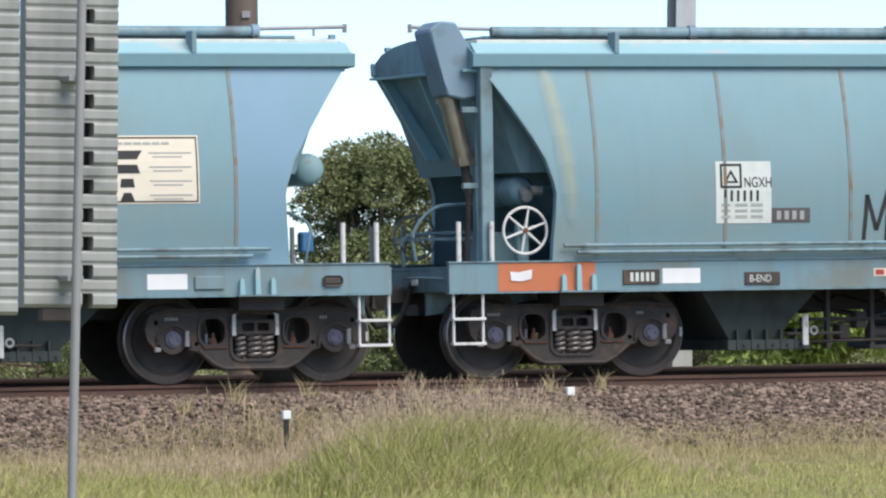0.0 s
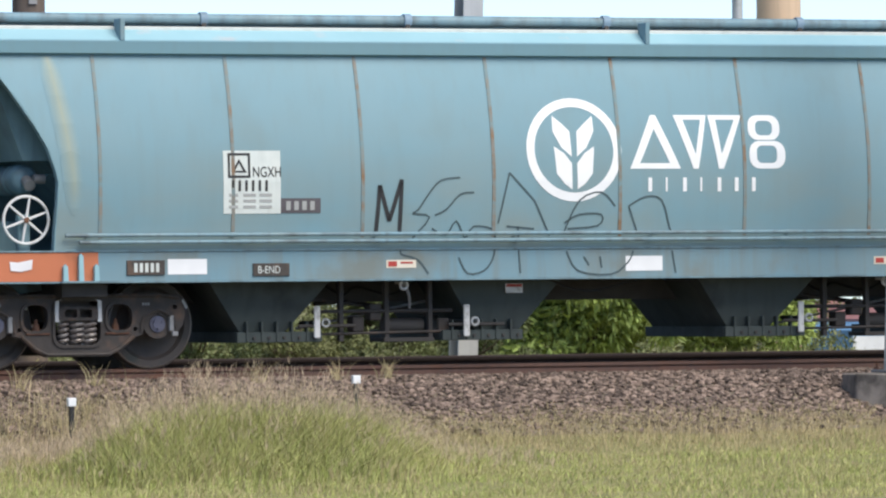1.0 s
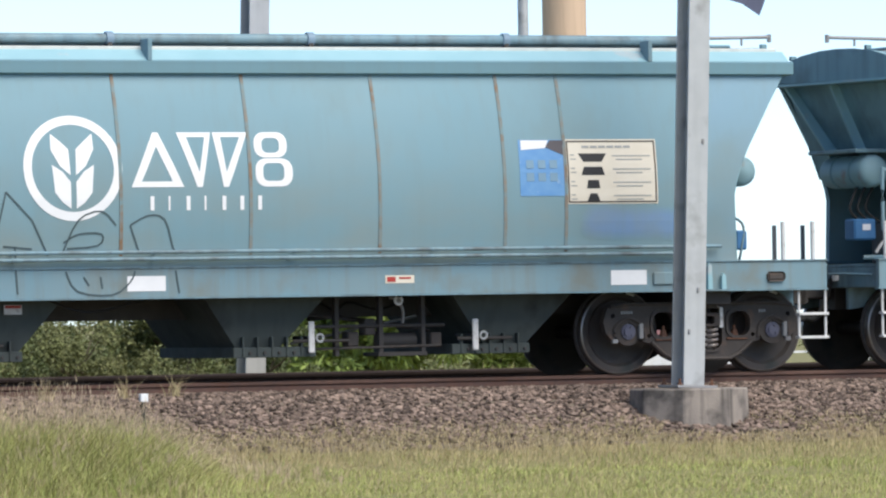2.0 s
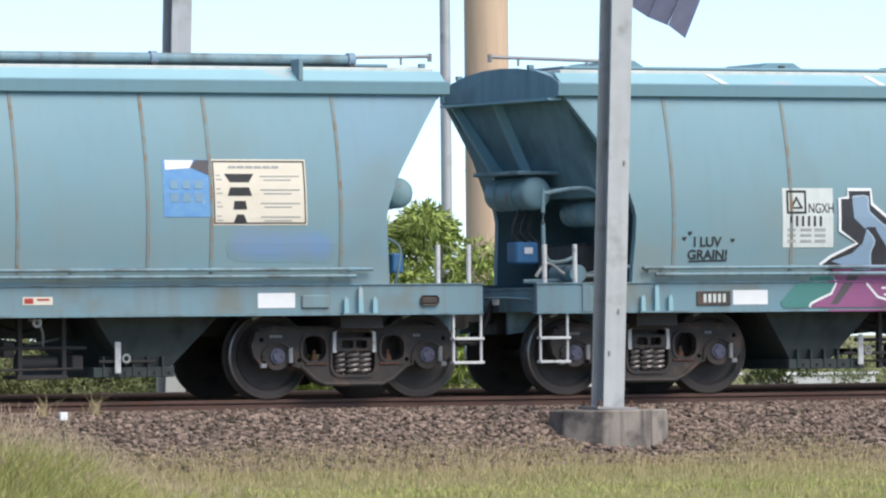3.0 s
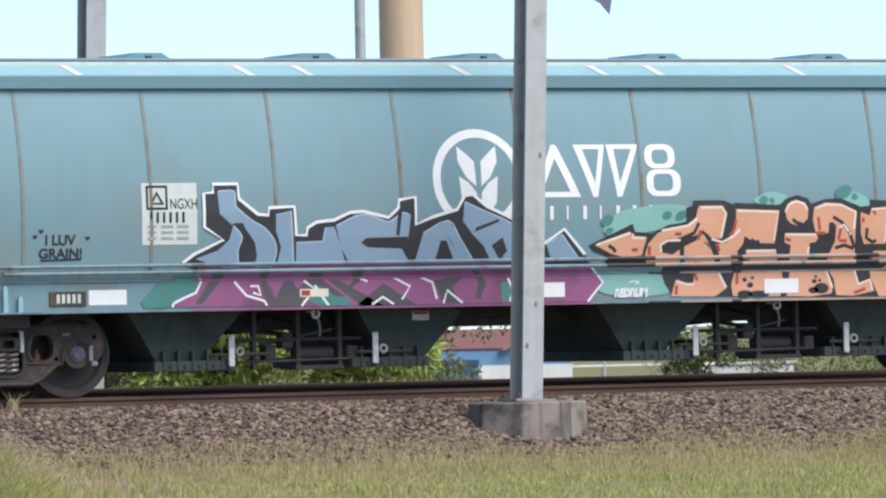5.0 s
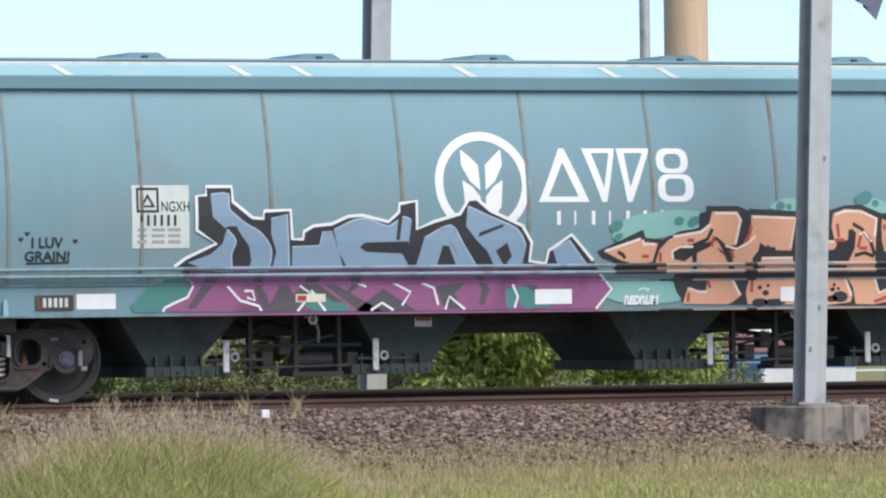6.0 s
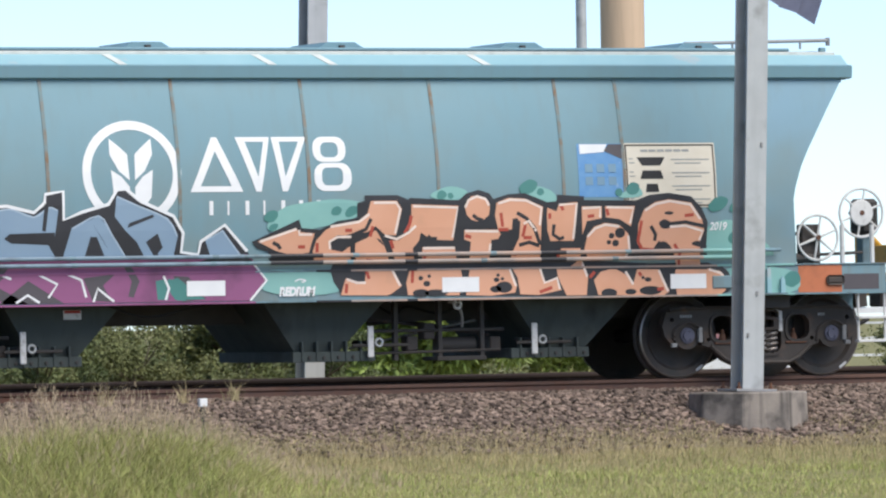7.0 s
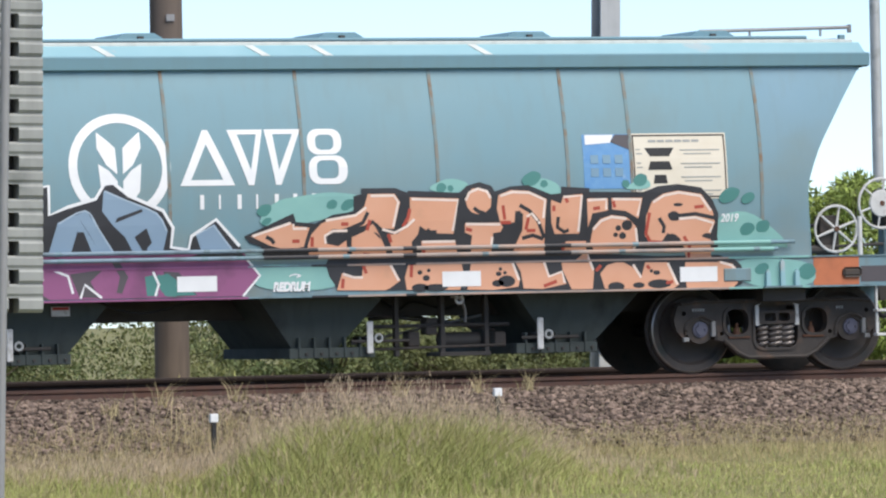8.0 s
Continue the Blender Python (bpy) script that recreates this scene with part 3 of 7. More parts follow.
def plant(name, label, category, x, y, height, spread, leaves, size, mat, seed, trunk=0.09, clumps=26, low=0.25, droop=0.2, clump=0.15, slim=0.22):
    rng = np.random.default_rng(seed)
    z = ground_z(x, y) - 0.05
    tree = thing(name, label, category, at=pose(x, y, z))
    bm = B()
    centres, radii = [], []
    tops = []
    for k in range(clumps):
        a = rng.uniform(0, 6.283)
        h = height * (low + (0.98 - low) * rng.random() ** 0.8)
        q = spread * math.sqrt(rng.random()) * (1.05 - 0.6 * max(0, h / height - 0.4))
        centres.append((q * math.cos(a), q * math.sin(a), h - 0.12 * height))
        radii.append(rng.uniform(0.6, 1.4) * clump * height)
        if k % 3 == 0:
            tops.append(centres[-1])
    rod(bm, (0, 0, 0), (0.05, 0, height * 0.45), trunk, 10, trunk * 0.6)
    part("trunk", bm, BARK, tree, smooth=True)
    for t in tops:
        bm = B()
        b0 = Vector((0.03, 0, height * rng.uniform(0.15, 0.42)))
        e = Vector(t)
        m = (b0 + e) / 2 + Vector((0, 0, -0.05 * height))
        rod(bm, b0, m, trunk * 0.45, 7, trunk * 0.3)
        rod(bm, m, e, trunk * 0.3, 7, trunk * 0.1)
        part("limb", bm, BARK, tree)
    v, f = leaf_cloud(centres, radii, leaves, size, rng, droop, slim=slim)
    me = bpy.data.meshes.new("crown")
    me.from_pydata(v, [], f)
    me.materials.append(mat)
    crown = new("crown", me)
    crown.parent = tree
    return tree


def build_scrub():
    """Uneven scrub along the field's edge."""
    rng = np.random.default_rng(31)
    for name, label, mat, y0, n in (("far_scrub", "low dull green scrub along the field edge", SCRUB, 24, 90000), ("dry_scrub", "low yellowing scrub along the field edge", LEAF_DARK, 23, 60000)):
        c, r = [], []
        for k in range(520):
            x = rng.uniform(-14, 14) if rng.random() < 0.62 else rng.uniform(13, 48)
            y = y0 + rng.uniform(-2, 5) + (26 if x > 13 else 0)
            if 25.0 < x < 31.5:
                continue
            z = ground_z(x, y)
            hi = 2.0 if x < 13 else 0.95
            c.append((x, y, z + rng.uniform(0.05, hi)))
            r.append(rng.uniform(0.25, 0.6))
        v, f = leaf_cloud(c, r, n, 0.08, rng, 0.0)
        swarm(name, label, "scrub", v, f, mat)


def build_plants():
    build_scrub()
    plant("tree", "dull green bushy tree with fine leaves against the sky", "tree", 4.2, 30.0, 4.45, 1.35, 100000, 0.065, LEAF_OLIVE, 11, 0.1, 90, 0.10, clump=0.095)
    plant("tree", "pale green willowy tree beyond the track", "tree", -0.2, 32.0, 3.3, 1.3, 22000, 0.09, LEAF_DARK, 12, 0.08, 40, 0.12)
    plant("bush", "bright yellow-green leafy bush beyond the track", "bush", 6.3, 18.0, 4.15, 1.25, 34000, 0.13, LEAF_BRIGHT, 13, 0.08, 80, 0.2, 0.5, 0.085, 0.18)
    plant("tree", "olive green bushy tree with a dark shaded crown", "tree", 6.85, 26.0, 4.1, 1.15, 70000, 0.075, LEAF_OLIVE, 21, 0.09, 80, 0.10, clump=0.09)
    plant("bush", "bright yellow-green leafy bush beside a larger one", "bush", 8.5, 18.5, 3.3, 1.2, 22000, 0.14, LEAF_BRIGHT, 14, 0.08, 60, 0.2, 0.5, 0.09, 0.13)
    plant("bush", "low dark green bush behind the rails", "bush", -2.8, 9.5, 1.15, 0.95, 9000, 0.06, LEAF_DARK, 15, 0.04, 26, 0.1)
    plant("bush", "low green bush with dry grass round it", "bush", 0.9, 9.5, 1.1, 0.9, 8000, 0.06, LEAF_DARK, 16, 0.04, 24, 0.1)
    plant("bush", "low mixed green shrub behind the rails", "bush", -0.8, 11.5, 1.25, 0.8, 7000, 0.06, SCRUB, 17, 0.04, 22, 0.1)
    plant("bush", "low grey-green shrub beside the blue shed", "bush", 14.0, 18.0, 1.2, 0.6, 5000, 0.07, LEAF_DARK, 18, 0.04, 20, 0.1)
    plant("bush", "low green shrub in rank grass", "bush", -6.8, 12.0, 1.3, 1.1, 8000, 0.06, LEAF_DARK, 19, 0.04, 22, 0.1)


# ---- far buildings ----
def build_far():
    shed = thing("blue_shed", "blue walled shed with a red-edged gable roof", "shed", at=pose(33.65, 62.0, -0.9))
    bm = B()
    slab(bm, [(-1.5, 0.0), (0.8, 0.0), (0.8, 0.98), (-0.05, 1.34), (-1.5, 0.75)], 0, 5)
    part("wall", bm, BLUE_WALL, shed)
    for sx in (-1, 1):
        bm = B()
        slab(bm, [(-0.05, 1.35), (-0.05 + sx * 0.98, 0.93), (-0.05 + sx * 0.98, 1.0), (-0.05, 1.43)], -0.25, 5.2)
        part("roof_slope", bm, ROOF_RED, shed)
    part("white_plinth", box(B(), -1.52, 0.82, -0.02, 0.02, 0.0, 0.62), TIN_WHITE, shed)
    awning = thing("white_awning", "white sheeted carport on thin posts", "carport", at=pose(36.4, 66.0, -0.9))
    for i in range(14):
        part("roof_sheet", box(B(), -3.0 + i * 0.46, -2.56 + i * 0.46, 0, 3, 1.55 + 0.02 * (i % 2), 1.62 + 0.02 * (i % 2)), TIN_WHITE, awning)
    part("fascia", box(B(), -3.0, 3.5, -0.06, 0, 1.5, 1.62), TIN_WHITE, awning)
    for x in (-2.8, -0.9, 1.0, 2.9):
        bm = B()
        rod(bm, (x, 0.1, 0), (x, 0.1, 1.5), 0.05, 8)
        part("post", bm, GALV, awning)
    for z in (0.5, 0.9, 1.25):
        part("cross_rail", box(B(), -3.0, 3.5, 0.06, 0.12, z, z + 0.05), TIN_WHITE, awning)
    tank = thing("white_tank", "low white trough standing in the grass", "trough", at=pose(32.0, 50.0, -0.9))
    bm = box(B(), -0.7, 1.5, 0, 0.8, 0.0, 0.62, 0.05)
    part("shell", bm, TIN_WHITE, tank)
    part("rim", box(B(), -0.74, 1.54, -0.04, 0.84, 0.6, 0.66, 0.01), TIN_WHITE, tank)


build_ground()
rng_stone = np.random.default_rng(7)
scatter_stones("ballast_near", "crushed grey-brown ballast stones on the track shoulder", 50000, -17, 8.5, -4.6, -0.85, 0.015, 0.042, rng_stone, thin=0.75)
scatter_stones("ballast_between_rails", "crushed ballast stones between and beyond the rails", 12000, -17, 12, -0.66, 5.9, 0.02, 0.035, rng_stone)
build_rail(-0.755, "rail_near", RAIL, "rust-brown steel rail with a worn head on ballast")
# far rail coloured dark for the train's shade
build_rail(0.755, "rail_far", RAIL_DARK, "steel rail beneath the train, darkened for shade")
# second track added to make the dark band above the near rail
build_rail(3.65, "second_track_rail", RAIL_DARK, "dark steel rail of an added second track", 0.035)
build_rail(5.15, "second_track_far_rail", RAIL_DARK, "dark steel rail of an added second track behind", 0.035)
build_sleepers()
build_masts()
marker_post(-9.08, -4.2, -0.3, 0.62)
marker_post(-5.735, -3.4, -0.13, 0.5)
screen = build_ribbed_stack(-16.19, -20.0, 0.69, 0.72, 22, "tall grey ribbed metal screen with slots in front of a post", 1.2)
build_ribbed_stack(-17.02, -20.2, 0.76, 0.68, 22, "tall grey ribbed metal screen without slots", 1.2, False)
post_thing = thing("screen_post", "thin grey tubular post leaning before the ribbed screen", "post", at=lean(pose(-16.25, -20.25, -1.3), 2.0))
bm = B()
rod(bm, (0, 0, 0), (0, 0, 7), 0.034, 12)
part("tube", bm, GALV_DULL, post_thing, smooth=True)
part("foot", box(B(), -0.1, 0.1, -0.1, 0.1, 0, 0.02), GALV_DULL, post_thing)
build_flag()
build_grass()
build_plants()
build_far()

# ---- grain hopper wagons ----
SIDE_Z = (1.17, 1.30, 1.6, 1.9, 2.2, 2.5, 2.8, 3.05, 3.24)
SIDE_Y = (1.44, 1.475, 1.505, 1.515, 1.50, 1.455, 1.39, 1.32, 1.26)
EDGE_Z = (1.17, 1.40, 1.65, 1.89, 2.01, 2.25, 2.44, 2.87, 3.24)
EDGE_X = (0.51, 0.52, 0.54, 0.55, 0.525, 0.44, 0.335, 0.055, -0.21)
SLOPE_X = (1.75, 1.6, 1.4, 1.2, 1.1, 0.9, 0.75, 0.4, 0.0)
HUBS = (0.0, 1.78, 13.04, 14.82)
SEAMS = (1.0, 2.47, 3.93, 5.43, 6.90, 8.38, 9.88, 11.36, 12.09, 13.6)
X_SUM = 14.68


def side_y(z):
    return float(np.interp(z, SIDE_Z, SIDE_Y)) if z >= 1.172 else 1.475


def edge_x(z):
    return float(np.interp(z, EDGE_Z, EDGE_X))


def swept(y):
    """The ends lean outward towards the far side."""
    return -0.105 * (y + 1.3)


def grid_shell(bm, rows, back):
    """A sheet through rows of points with a back face moved by back."""
    a = [[bm.verts.new(p) for p in r] for r in rows]
    b = [[bm.verts.new(Vector(p) + Vector(back)) for p in r] for r in rows]
    h, w = len(rows), len(rows[0])
    for i in range(h - 1):
        for j in range(w - 1):
            bm.faces.new((a[i][j], a[i][j + 1], a[i + 1][j + 1], a[i + 1][j]))
            bm.faces.new((b[i][j], b[i + 1][j], b[i + 1][j + 1], b[i][j + 1]))
    for i in range(h - 1):
        bm.faces.new((a[i][0], a[i + 1][0], b[i + 1][0], b[i][0]))
        bm.faces.new((a[i][-1], b[i][-1], b[i + 1][-1], a[i + 1][-1]))
    for j in range(w - 1):
        bm.faces.new((a[0][j], b[0][j], b[0][j + 1], a[0][j + 1]))
        bm.faces.new((a[-1][j], a[-1][j + 1], b[-1][j + 1], b[-1][j]))
    return bm


def plate(outer, holes, y0, y1):
    """An outline in x and z with holes, made solid from y0 to y1."""
    bm = B()
    edges = []
    for loop in [outer] + holes:
        v = [bm.verts.new((x, y0, z)) for x, z in loop]
        edges += [bm.edges.new((v[i], v[(i + 1) % len(v)])) for i in range(len(v))]
    bmesh.ops.triangle_fill(bm, edges=edges, use_beauty=True, normal=(0, -1, 0))
    r = bmesh.ops.extrude_face_region(bm, geom=bm.faces[:])
    bmesh.ops.translate(bm, vec=(0, y1 - y0, 0), verts=[g for g in r["geom"] if isinstance(g, bmesh.types.BMVert)])
    return bm


def round_rect(x0, x1, z0, z1, r=0.03, k=3):
    out = []
    for cx, cz, a in ((x1 - r, z1 - r, 0), (x0 + r, z1 - r, 90), (x0 + r, z0 + r, 180), (x1 - r, z0 + r, 270)):
        out += [(cx + r * math.cos(radians(a + 90 * i / k)), cz + r * math.sin(radians(a + 90 * i / k))) for i in range(k + 1)]
    return out


def disc(x, z, r, n=16):
    return [(x + r * math.cos(i * math.tau / n), z + r * math.sin(i * math.tau / n)) for i in range(n)]


def build_bogie(wagon, xc):
    """Two cast side frames with springs on a bolster."""
    bogie = part("bogie", box(B(), xc - 0.2, xc + 0.2, -0.95, 0.95, 0.42, 0.68, 0.02), BOGIE, wagon)
    for s in (-1, 1):
        y0, y1 = (s * 1.06, s * 0.96)
        outer = [(-1.17, 0.40), (-1.20, 0.52), (-1.15, 0.67), (-1.0, 0.705), (1.0, 0.705), (1.15, 0.67), (1.20, 0.52), (1.17, 0.40), (1.08, 0.30), (1.03, 0.44),
                 (0.89, 0.52), (0.75, 0.44), (0.72, 0.30), (0.60, 0.27), (0.46, 0.13), (0.34, 0.075), (-0.34, 0.075), (-0.46, 0.13), (-0.60, 0.27),
                 (-0.72, 0.30), (-0.75, 0.44), (-0.89, 0.52), (-1.03, 0.44), (-1.08, 0.30)]
        holes = [round_rect(-0.25, 0.25, 0.20, 0.655, 0.025), round_rect(-0.60, -0.33, 0.35, 0.62, 0.10, 4), round_rect(0.33, 0.60, 0.35, 0.62, 0.10, 4),
                 disc(-1.08, 0.585, 0.026, 10), disc(1.08, 0.585, 0.026, 10), disc(-0.64, 0.36, 0.024, 10), disc(0.64, 0.36, 0.024, 10)]
        bm = plate([(xc + x, z) for x, z in outer], [[(xc + x, z) for x, z in h] for h in holes], min(y0, y1), max(y0, y1))
        frame_part = part("side_frame", bm, BOGIE, bogie)
        for sx, n in ((-0.98, 5), (0.72, 3)):
            for k in range(n):
                part("stencil_bar", box(B(), xc + sx + 0.03 * k, xc + sx + 0.03 * k + 0.018, min(s * 1.06, s * 1.0625), max(s * 1.06, s * 1.0625), 0.605, 0.635), GREY_MARK, bogie)
        yo = s * 1.075
        lip = B()
        for pts in ([(-0.62, 0.29), (-0.46, 0.155), (-0.34, 0.10), (0.34, 0.10), (0.46, 0.155), (0.62, 0.29)], [(-1.12, 0.685), (-0.9, 0.71), (0.9, 0.71), (1.12, 0.685)]):
            tube(lip, [(xc + x, yo, z) for x, z in pts], 0.022, 6)
        part("frame_lip", lip, BOGIE, bogie)
        part("bolster_end", plate(round_rect(xc - 0.22, xc + 0.22, 0.455, 0.60, 0.02), [round_rect(xc - 0.15, xc - 0.015, 0.485, 0.57, 0.02), round_rect(xc + 0.015, xc + 0.15, 0.485, 0.57, 0.02)], min(s * 1.02, s * 1.10), max(s * 1.02, s * 1.10)), BOGIE, bogie)
        for hx, hz, hw, hh in ((-0.465, 0.485, 0.135, 0.135), (0.465, 0.485, 0.135, 0.135), (0.0, 0.43, 0.25, 0.23)):
            rim = plate(round_rect(xc + hx - hw - 0.03, xc + hx + hw + 0.03, hz - hh - 0.03, hz + hh + 0.03, min(hw, 0.12), 4),
                        [round_rect(xc + hx - hw, xc + hx + hw, hz - hh, hz + hh, min(hw, 0.10), 4)], min(s * 1.055, s * 1.08), max(s * 1.055, s * 1.08))
            part("opening_rim", rim, BOGIE, bogie)
        for sx in (-0.235, 0.235):
            wear = B()
            slab(wear, [(xc + sx - 0.022, 0.44), (xc + sx + 0.022, 0.44), (xc + sx + 0.018, 0.66), (xc + sx * 0.8, 0.675), (xc + sx - 0.018, 0.655)], min(s * 1.081, s * 1.10), max(s * 1.081, s * 1.10))
            part("wear_strip", wear, WHITE_WORN, bogie, "pale rubbed wear strip")
        for sx, r in ((-0.15, 0.05), (0.0, 0.066), (0.14, 0.066)):
            spring = B()
            pts = [(xc + sx + r * math.cos(k * math.tau / 10), s * 1.03 + r * math.sin(k * math.tau / 10), 0.205 + 0.25 * k / 45) for k in range(46)]
            tube(spring, pts, 0.0185, 6)
            part("spring", spring, SPRING, bogie, smooth=True)
        for hx in (-1, 1):
            cap_web = B()
            tube(cap_web, arc_points([(xc + hx * 1.07, s * 1.07, 0.36), (xc + hx * 1.05, s * 1.07, 0.47), (xc + hx * 0.89, s * 1.07, 0.555), (xc + hx * 0.73, s * 1.07, 0.47), (xc + hx * 0.70, s * 1.07, 0.33)], 4), 0.02, 6)
            part("pedestal_rib", cap_web, BOGIE, bogie)
            part("keeper_bolt", box(B(), xc + hx * 1.07 - 0.035, xc + hx * 1.07 + 0.035, min(s * 1.05, s * 1.10), max(s * 1.05, s * 1.10), 0.28, 0.33, 0.008), GALV_DULL, bogie)
        for sx in (-0.27, 0.27):
            bm = B()
            rod(bm, (xc + sx * 1.62, s * 1.0, 0.33), (xc + sx * 1.62, s * 1.0, 0.42), 0.05, 10, 0.03)
            rod(bm, (xc + sx * 1.62, s * 1.0, 0.42), (xc + sx * 1.62, s * 1.0, 0.47), 0.018, 8)
            part("wedge_pin", bm, RUSTY, bogie)
            part("wear_ledge", box(B(), xc + sx * 1.62 - 0.13, xc + sx * 1.62 + 0.13, min(s * 1.03, s * 1.08), max(s * 1.03, s * 1.08), 0.305, 0.33, 0.006), RUSTY, bogie)
        for hx in (-0.89, 0.89):
            bm = plate(disc(xc + hx, 0.41, 0.155, 20), [disc(xc + hx, 0.41, 0.085, 16)], min(s * 0.95, s * 1.04), max(s * 0.95, s * 1.04))
            part("axle_box", bm, BOGIE, bogie)
            part("keeper", box(B(), xc + hx + 0.12, xc + hx + 0.17, min(s * 1.0, s * 1.09), max(s * 1.0, s * 1.09), 0.33, 0.50, 0.008), GALV_DULL, bogie)
    bm = B()
    for x in (-0.33, 0.33):
        rod(bm, (xc + x, -0.95, 0.25), (xc + x, 0.95, 0.25), 0.05, 8)
    part("brake_beam", bm, GRIME, bogie)


WHEELSETS = []


def build_wheelset(wagon, x):
    bm = B()
    rod(bm, (0, -0.98, 0), (0, 0.98, 0), 0.075, 16)
    ws = part("wheelset", bm, WHEEL, wagon, smooth=True)
    ws.location = (x, 0, 0.41)
    prof = [(0.02, -0.85), (0.10, -0.86), (0.12, -0.80), (0.24, -0.765), (0.35, -0.775), (0.385, -0.815), (0.455, -0.818), (0.466, -0.80), (0.468, -0.715),
            (0.495, -0.705), (0.50, -0.685), (0.485, -0.675), (0.39, -0.68), (0.12, -0.70), (0.02, -0.70)]
    for s in (1, -1):
        bm = lathe(B(), [(r, y * s) for r, y in prof], 40)
        part("wheel", bm, WHEEL, ws, smooth=True)
        bm = lathe(B(), [(0.452, -0.8195 * s), (0.468, -0.812 * s), (0.4725, -0.79 * s), (0.4725, -0.72 * s), (0.462, -0.715 * s)], 40, False)
        part("tread", bm, TREAD, ws, "bright worn running tread", smooth=True)
        bm = B()
        rod(bm, (0, -0.98 * s, 0), (0, -1.06 * s, 0), 0.085, 18)
        rod(bm, (0, -1.06 * s, 0), (0, -1.075 * s, 0), 0.06, 14)
        for k in range(3):
            a = k * math.tau / 3
            rod(bm, (0.05 * math.cos(a), -1.06 * s, 0.05 * math.sin(a)), (0.05 * math.cos(a), -1.09 * s, 0.05 * math.sin(a)), 0.013, 6)
        part("axle_cap", bm, CAP, ws, "blue-grey bearing cap", smooth=True)
    part("chalk_mark", box(B(), 0.425, 0.452, -0.822, -0.818, -0.05, 0.05), WHITE_WORN, ws)
    return ws


def build_hopper(wagon, xa, xb, lever):
    """One discharge pocket with its gate frame and lever."""
    xm = (xa + xb) / 2
    bm = B()
    top = [bm.verts.new(p) for p in ((xa, -1.12, 0.90), (xb, -1.12, 0.90), (xb, 1.12, 0.90), (xa, 1.12, 0.90))]
    low = [bm.verts.new(p) for p in ((xm - 0.3, -0.98, 0.30), (xm + 0.2, -0.98, 0.30), (xm + 0.2, 0.98, 0.30), (xm - 0.3, 0.98, 0.30))]
    bm.faces.new(top), bm.faces.new(low[::-1])
    for i in range(4):
        bm.faces.new((top[i], low[i], low[(i + 1) % 4], top[(i + 1) % 4]))
    hopper = part("hopper", bm, HOPPER, wagon)
    g0, g1 = (xm - 0.36, xm + 0.60) if lever > 0 else (xm - 0.71, xm + 0.22)
    bm = B()
    box(bm, g0, g1, -1.06, -1.0, 0.20, 0.31, 0.006)
    box(bm, g0, g1, 1.0, 1.06, 0.20, 0.31, 0.006)
    box(bm, g0, g0 + 0.06, -1.0, 1.0, 0.2, 0.31)
    box(bm, g1 - 0.06, g1, -1.0, 1.0, 0.2, 0.31)
    part("gate_frame", bm, HOPPER, hopper, "grey bolted gate frame")
    for k in range(5):
        x = g0 + 0.1 + k * 0.17
        part("stiffener", box(B(), x, x + 0.022, -1.075, -1.0, 0.21, 0.42, 0.003), HOPPER, hopper)
        bm = B()
        rod(bm, (x + 0.09, -1.06, 0.25), (x + 0.09, -1.08, 0.25), 0.018, 6)
        part("gate_bolt", bm, GRIME, hopper)
    part("gate", box(B(), g0 + 0.06, g1 - 0.06, -0.99, 0.99, 0.215, 0.25), GRIME, hopper)
    x = xm + lever
    part("lever", box(B(), x - 0.035, x + 0.035, -1.14, -1.115, 0.24, 0.58, 0.01), WHITE_WORN, hopper, "scuffed white gate lever")
    bm = ring(B(), (x + 0.1, -1.12, 0.40), 0.04, 0.014, 14, 6)
    part("gear_hub", bm, GALV, hopper)
    bm = B()
    rod(bm, (x + 0.02, -1.12, 0.40), (x + 0.02, -0.6, 0.40), 0.025, 8)
    rod(bm, (x - 0.2, -1.09, 0.37), (x + 0.45, -1.09, 0.37), 0.018, 6)
    part("gate_shaft", bm, GRIME, hopper)


def handwheel(wagon, name, x, y, z, r, mat, label):
    bm = ring(B(), (x, y, z), r, 0.016, 32, 6)
    wheel = part(name, bm, mat, wagon, label, smooth=True)
    for k in range(6):
        a = k * math.tau / 6 + 0.35
        bm = B()
        rod(bm, (x, y, z), (x + r * math.cos(a), y, z + r * math.sin(a)), 0.018, 6, 0.011)
        part("spoke", bm, mat, wheel)
    bm = B()
    rod(bm, (x, y - 0.03, z), (x, y + 0.25, z), 0.03, 10)
    part("hub", bm, RUSTY, wheel)
    return wheel


